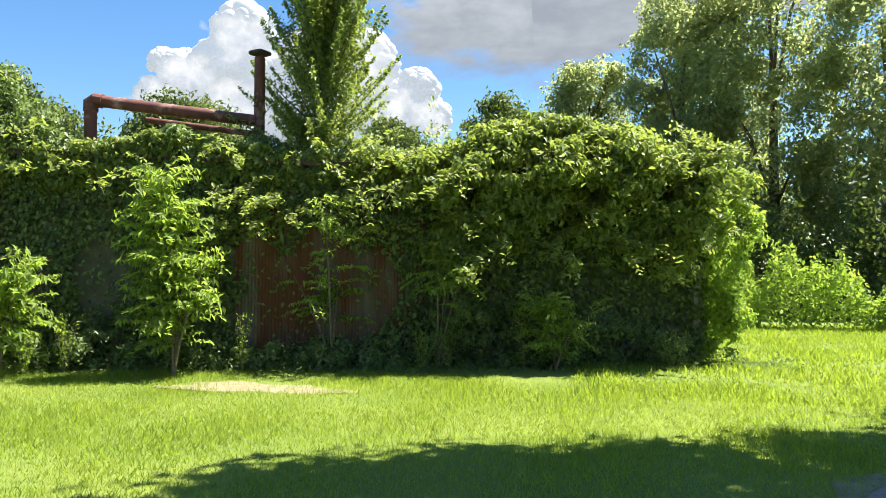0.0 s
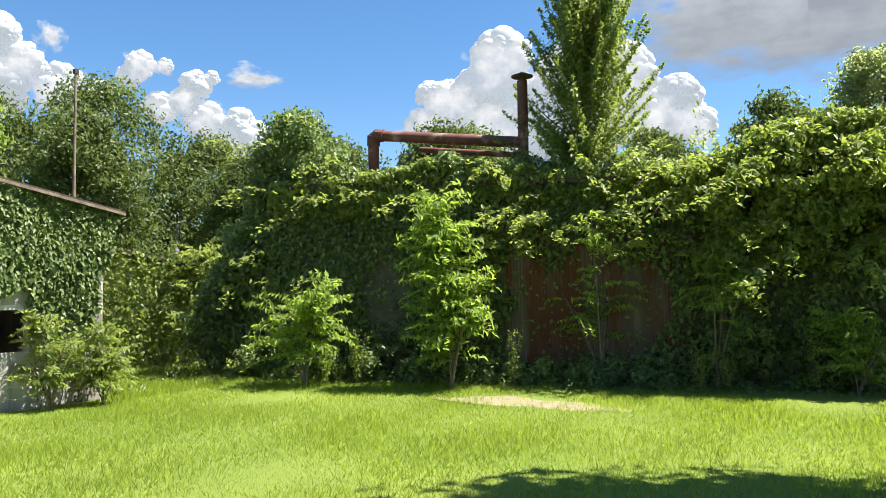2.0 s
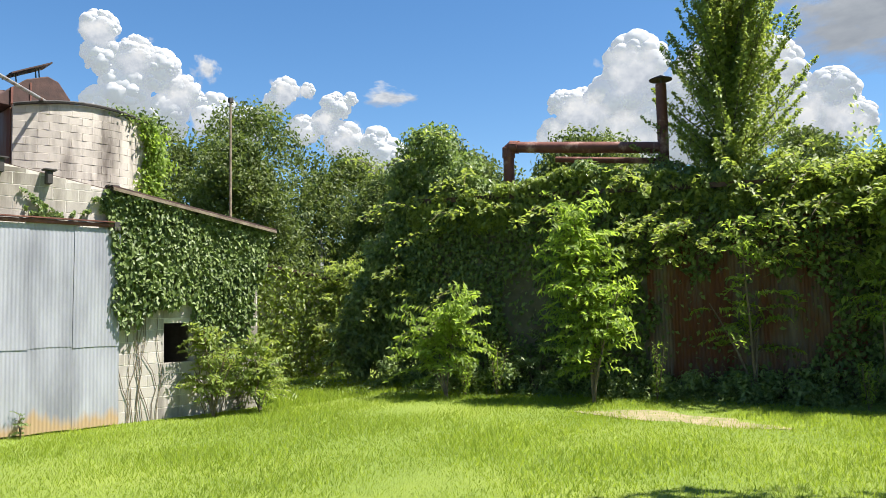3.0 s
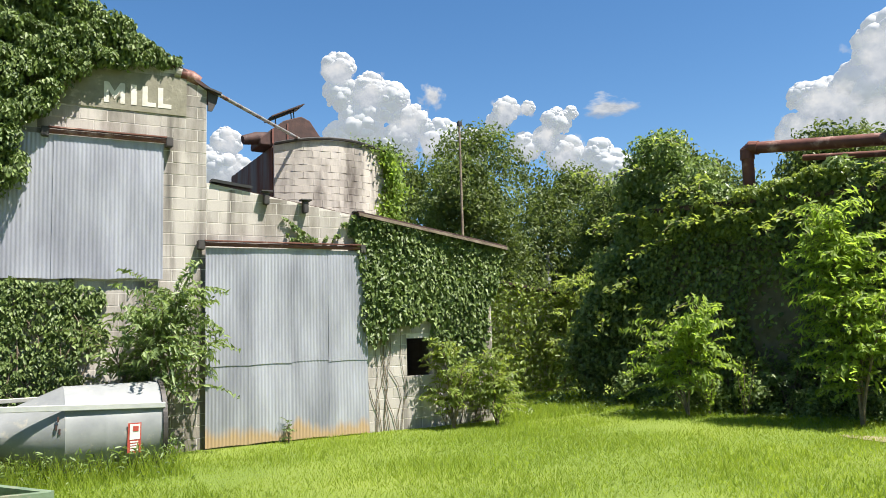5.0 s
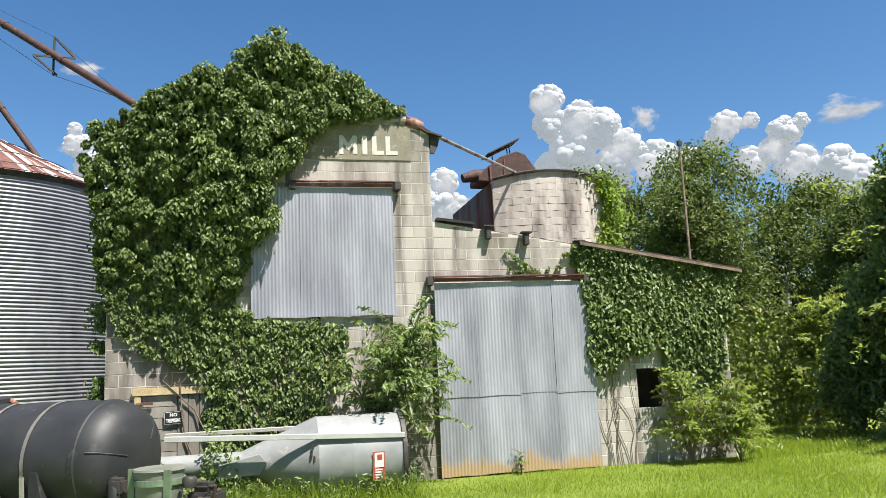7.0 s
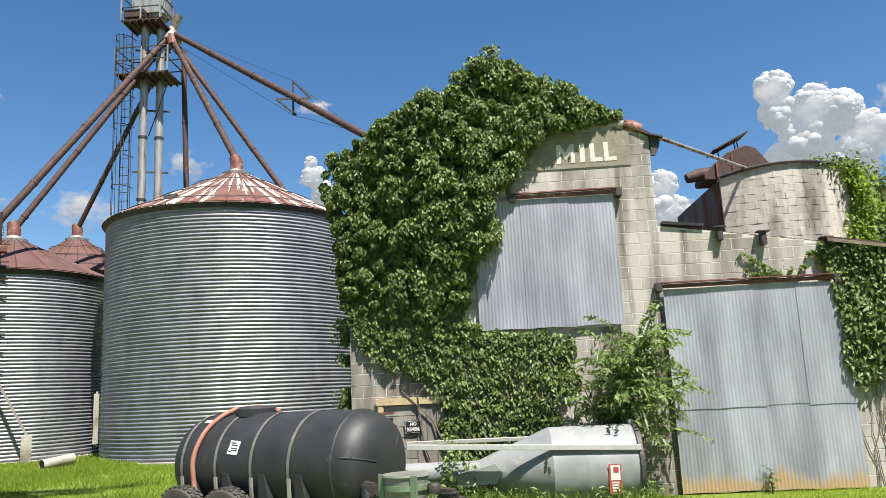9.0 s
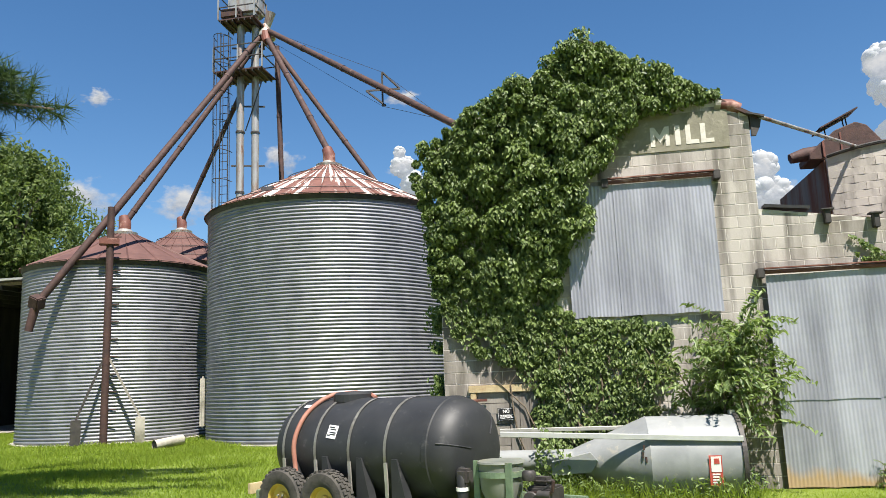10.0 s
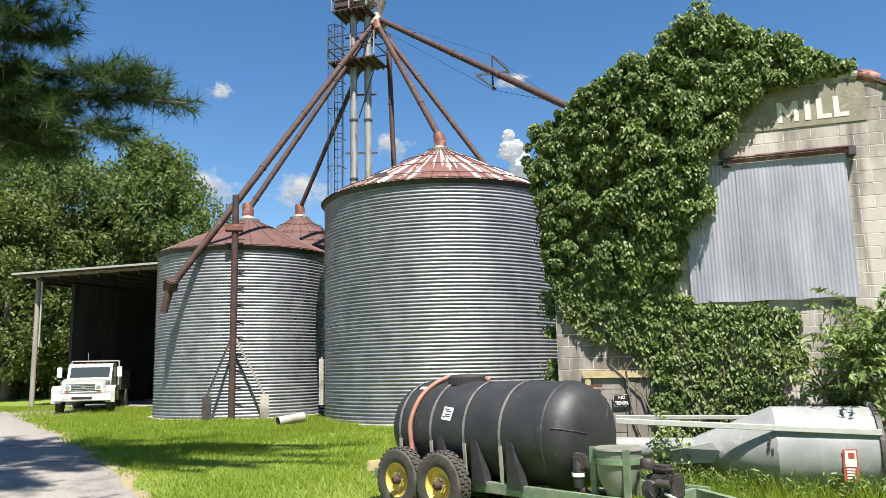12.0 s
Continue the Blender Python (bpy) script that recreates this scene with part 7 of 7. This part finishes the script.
    beam((-0.0, 1.275, 1.44), (-0.0, 1.475, 1.87), 1.52, 0.02, glass)
    part("windshield", glass, M["glass"], th)
    for k in range(5):
        part("roof_lamp", box(-0.45 + k * 0.22, -0.39 + k * 0.22, 1.6, 1.68, 2.02, 2.06), M["hose"], th)
    for p, q in (((-0.95, 2.6, 2.14), (0.95, 2.6, 2.14)), ((-0.95, 2.6, 0.9), (-0.95, 2.6, 2.14)), ((0.95, 2.6, 0.9), (0.95, 2.6, 2.14))):
        part("rack_bar", beam(p, q, 0.05, 0.05), M["strap"], th)
    part("antenna", beam((-0.3, 2.5, 2.0), (-0.3, 2.5, 2.5), 0.015, 0.015), M["strap"], th)
    part("bed", box(-1.05, 1.05, 2.7, 5.6, 0.85, 1.75, 0.03), M["dark_steel"], th, "dark truck bed")
    part("chassis", box(-0.45, 0.45, 0.2, 5.5, 0.5, 0.72), M["dark_steel"], th)


truck()


def utility_pole():
    th = tagged(empty("utility_pole", pose(27.5, 36.0, gz(27.5, 36))), "grey utility pole with a transformer and guy wires", "pole")
    smooth(part("pole", tube([(0, 0, 0), (0, 0, 5.9)], [0.14, 0.11], 8), M["old_wood"], th))
    smooth(part("transformer", tube([(-0.22, -0.2, 4.0), (-0.22, -0.2, 4.7)], 0.2, 12), M["grey_band"], th))
    for dx in (0.9, 1.6):
        part("guy_wire", tube([(0, 0, 5.6), (dx, -0.3, 3.6)], 0.02, 4), M["strap"], th)


utility_pole()


def culvert():
    th = tagged(empty("drain_pipe", pose(-10.9, 18.9, gz(-10.9, 18.9) + 0.13, 0, 0, 60)), "short pale pipe lying in the grass between the bins", "pipe")
    smooth(part("pipe", tube([(-0.4, 0, 0), (0.4, 0, 0.08)], 0.13, 14, False), M["concrete"], th))
    # near-black filling that stands for the shade inside the pipe
    part("bore", tube([(-0.39, 0, 0), (0.39, 0, 0.08)], 0.10, 14), M["dark"], th)


culvert()


# ---- pine over the road, and the trees that shade the lane ----
def pine_boughs():
    r = np.random.default_rng(201)
    x, y = -8.3, 4.0
    th = tagged(empty("roadside_pine", pose(x, y, gz(x, y))), "tall pine by the road with dark drooping needle boughs", "pine tree")
    part("trunk", tube([(0, 0, -0.1), (0.1, 0.05, 4), (0.15, 0.1, 12), (0.1, 0.1, 22)], [0.30, 0.25, 0.18, 0.04], 12), M["bark"], th)
    ends = [(3.85, 1.85, 4.3), (3.5, 1.5, 4.45), (3.3, 1.6, 4.0), (3.0, 1.2, 4.75), (2.9, 1.3, 4.2), (2.7, 1.0, 5.0), (3.1, 0.9, 5.2), (2.6, 1.5, 3.9), (3.6, 1.0, 5.7), (2.2, 1.4, 4.5)]
    for k in range(22):
        a, h = r.uniform(0, math.tau), r.uniform(6.5, 13.5)
        w = r.uniform(1.2, 3.2) * (15 - h) / 8
        ends.append((w * math.cos(a), w * math.sin(a), h))
    # unseen long boughs high up, added to cast shade on grass and lane
    for k in range(26):
        ends.append((r.uniform(3.2, 7.0), r.uniform(-0.6, 2.6), r.uniform(17.0, 21.0)))
    for k in range(58):
        a, h = r.uniform(0, math.tau), r.uniform(14.0, 21.5)
        w = r.uniform(1.0, 3.6) * min(1, (23.5 - h) / 4)
        ends.append((w * math.cos(a), w * math.sin(a), h))
    cs, ds = [], []
    for e in ends:
        e = np.array(e)
        p0 = np.array([0.12, 0.08, max(2.6, e[2] - 0.15 * np.linalg.norm(e[:2]) + 0.3)])
        mid = (p0 + e) / 2 + np.array([0, 0, 0.35])
        part("bough", tube([p0, mid, e], [0.05, 0.03, 0.008], 6), M["bark"], th)
        n_tw = int(14 + 10 * np.linalg.norm(e[:2]))
        for j in range(n_tw):
            t = r.uniform(0.35, 1.0)
            q = (1 - t) ** 2 * p0 + 2 * t * (1 - t) * mid + t * t * e
            d = unit(r.normal(size=(1, 3)) * np.array([1, 1, 0.35]) + (e - p0)[None] * 0.5)[0]
            L = r.uniform(0.15, 0.5)
            for u in np.linspace(0.2, 1, 5):
                cs.append(q + d * L * u)
                ds.append(d)
    cs, ds = np.array(cs), np.array(ds)
    k = 24
    c = np.repeat(cs, k, 0)
    d = unit(np.repeat(ds, k, 0) * 0.55 + r.normal(size=(len(c), 3)) * 0.7)
    L = r.uniform(0.12, 0.22, len(c))[:, None]
    sd = unit(np.cross(d, r.normal(size=d.shape))) * 0.004
    v = np.stack([c - sd, c + sd, c + d * L], 1).reshape(-1, 3)
    mesh_from("needles", v, np.arange(len(v)).reshape(-1, 3), M["pine"], th)["kind"] = "stuff"


pine_boughs()
# trees out of view, placed for the shade they cast
tree("roadside_tree", 8.0, -4.3, 13.8, 4.6, 0.28, 38000, 0.3, M["oak"], "large shade tree standing beside the lane", 211, 0.55, 230, "round")
tree("roadside_tree", 11.1, -9.7, 13.5, 4.3, 0.28, 30000, 0.3, M["oak"], "shade tree beside the lane", 212, 0.56, 230, "round")
tree("roadside_tree", -12.6, 5.4, 14.5, 3.2, 0.28, 15000, 0.3, M["oak"], "tall shade tree beyond the lane", 214, 0.55, 150, "round")
tree("roadside_tree", -2.5, -4.6, 12.0, 3.8, 0.26, 9000, 0.3, M["oak"], "shade tree behind the lane", 213, 0.45, 100, "round")


def mixer_weeds():
    """Runners that have grown over the auger tube and bars."""
    r = np.random.default_rng(221)
    th = tagged(empty("mixer_vine"), "ragged vines and long grass grown over the mixer's tube", "vine")
    n = 2600
    x = r.uniform(-3.0, -0.1, n)
    z = 0.15 + r.random(n) ** 1.5 * (0.75 + 0.25 * np.sin(x * 6))
    keep = np.sin(x * 7) + 0.6 * np.sin(x * 17 + 2) > -0.1
    c = np.stack([x, 11.62 + r.normal(size=n) * 0.10, z], 1)[keep]
    foliage("leaves", c, np.tile([0, -1, 0.8], (len(c), 1)), 0.075, M["vine"], th, droop=0.6)["kind"] = "stuff"
    n = 2600
    x, y = r.uniform(-3.2, 2.2, n), 11.25 + r.normal(size=n) * 0.25
    h = r.uniform(0.15, 0.5, n)
    a = r.uniform(0, math.tau, n)
    b = np.stack([x, y, 0 * x], 1)
    sd = np.stack([np.cos(a), np.sin(a), 0 * a], 1) * 0.006
    tip = b + np.stack([np.cos(a * 3) * h * 0.45, np.sin(a * 3) * h * 0.45, h], 1)
    v = np.stack([b - sd, b + sd, tip], 1).reshape(-1, 3)
    mesh_from("long_grass", v, np.arange(len(v)).reshape(-1, 3), M["grass"], th)["kind"] = "stuff"


mixer_weeds()


# ---- grass ----
def lawn_blades():
    r = np.random.default_rng(301)
    out_v = []
    for n, x0, x1, y0, y1, h, w in ((210000, 2.0, 14.0, -4.5, 12.9, 0.058, 0.0065), (60000, 12.0, 30.0, -14.0, 1.0, 0.09, 0.016), (120000, -14.0, 2.2, 8.5, 20.0, 0.075, 0.009), (85000, -30.0, -9.0, 13.0, 25.0, 0.10, 0.015), (26000, 8.5, 13.0, 12.5, 19.0, 0.11, 0.012)):
        x, y = r.uniform(x0, x1, n), r.uniform(y0, y1, n)
        s = (np.stack([x, y], 1) - ROAD_A) @ ROAD_N          # past the lane's edge
        patch = ((x - 11.6) / 0.6) ** 2 + ((y - 6.0) / 1.5) ** 2
        along = (np.stack([x, y], 1) - ROAD_A) @ ROAD_D
        keep = (s < lane_edge(along) - 0.10 + 0.14 * np.sin(x * 7) + 0.1 * r.normal(size=n)) & ~((x > MX0) & (x < WX1) & (y > FY - 0.02)) & ((patch > 0.9) | (r.random(n) < 0.25))
        keep &= ~((np.hypot(x - BIN1[0], y - BIN1[1]) < 3.75) | (np.hypot(x - BINS[0], y - BINS[1]) < 3.1))
        x, y = x[keep], y[keep]
        n = len(x)
        tall = h * r.uniform(0.5, 1.35, n) * (1 + 0.25 * np.sin(x * 1.7 + np.sin(y * 1.3)) + 0.2 * np.sin(y * 2.9))
        a = r.uniform(0, math.tau, n)
        lean = r.uniform(0.15, 1.0, n) * tall
        b = r.uniform(0, math.tau, n)
        z = ground_z(x, y)
        base = np.stack([x, y, z - 0.005], 1)
        side = np.stack([np.cos(a), np.sin(a), 0 * a], 1) * w
        tip = base + np.stack([lean * np.cos(b), lean * np.sin(b), tall], 1)
        out_v.append(np.stack([base - side, base + side, tip], 1).reshape(-1, 3))
    v = np.concatenate(out_v)
    ob = mesh_from("grass", v, np.arange(len(v)).reshape(-1, 3), M["grass"])
    tagged(ob, "thick bright green mown grass of the lawn", "grass", kind="stuff")


lawn_blades()

# ---- blocks of the walls ----
def mill_skip(x, z):
    lb = np.interp(z, [0, 0.8, 1.6, 2.0, 2.3, 2.8, 3.2, 4.2, 8], [-0.6, -0.6, -0.7, -1.0, -1.9, -2.15, -2.2, -3, -3])
    rb = np.interp(z, [0, 1.1, 1.6, 1.9, 2.6, 2.72, 3.4, 4.4, 4.9, 5.2, 5.6, 6.0, 6.4, 7.0, 8.0], [0.7, 0.8, 0.95, 1.15, 1.2, -0.2, -0.3, 0, 0.3, 0.6, 0.8, 1.2, 2.3, 1.7, 1.0])
    return lb + 0.1 < x < rb - 0.15


lay_blocks(wall_mill, MX0, MX1, 0.0, gable_top, [BIG, SMALL], M["block"], pose(0, FY, 0), skip=mill_skip)
lay_blocks(wall_wing, MX1 + 0.006, WX1, 0.0, wing_top, [GATE, HOLE], M["block"], pose(0, FY + 0.002, 0), skip=lambda x, z: x > 5.9 and z > 2.6)
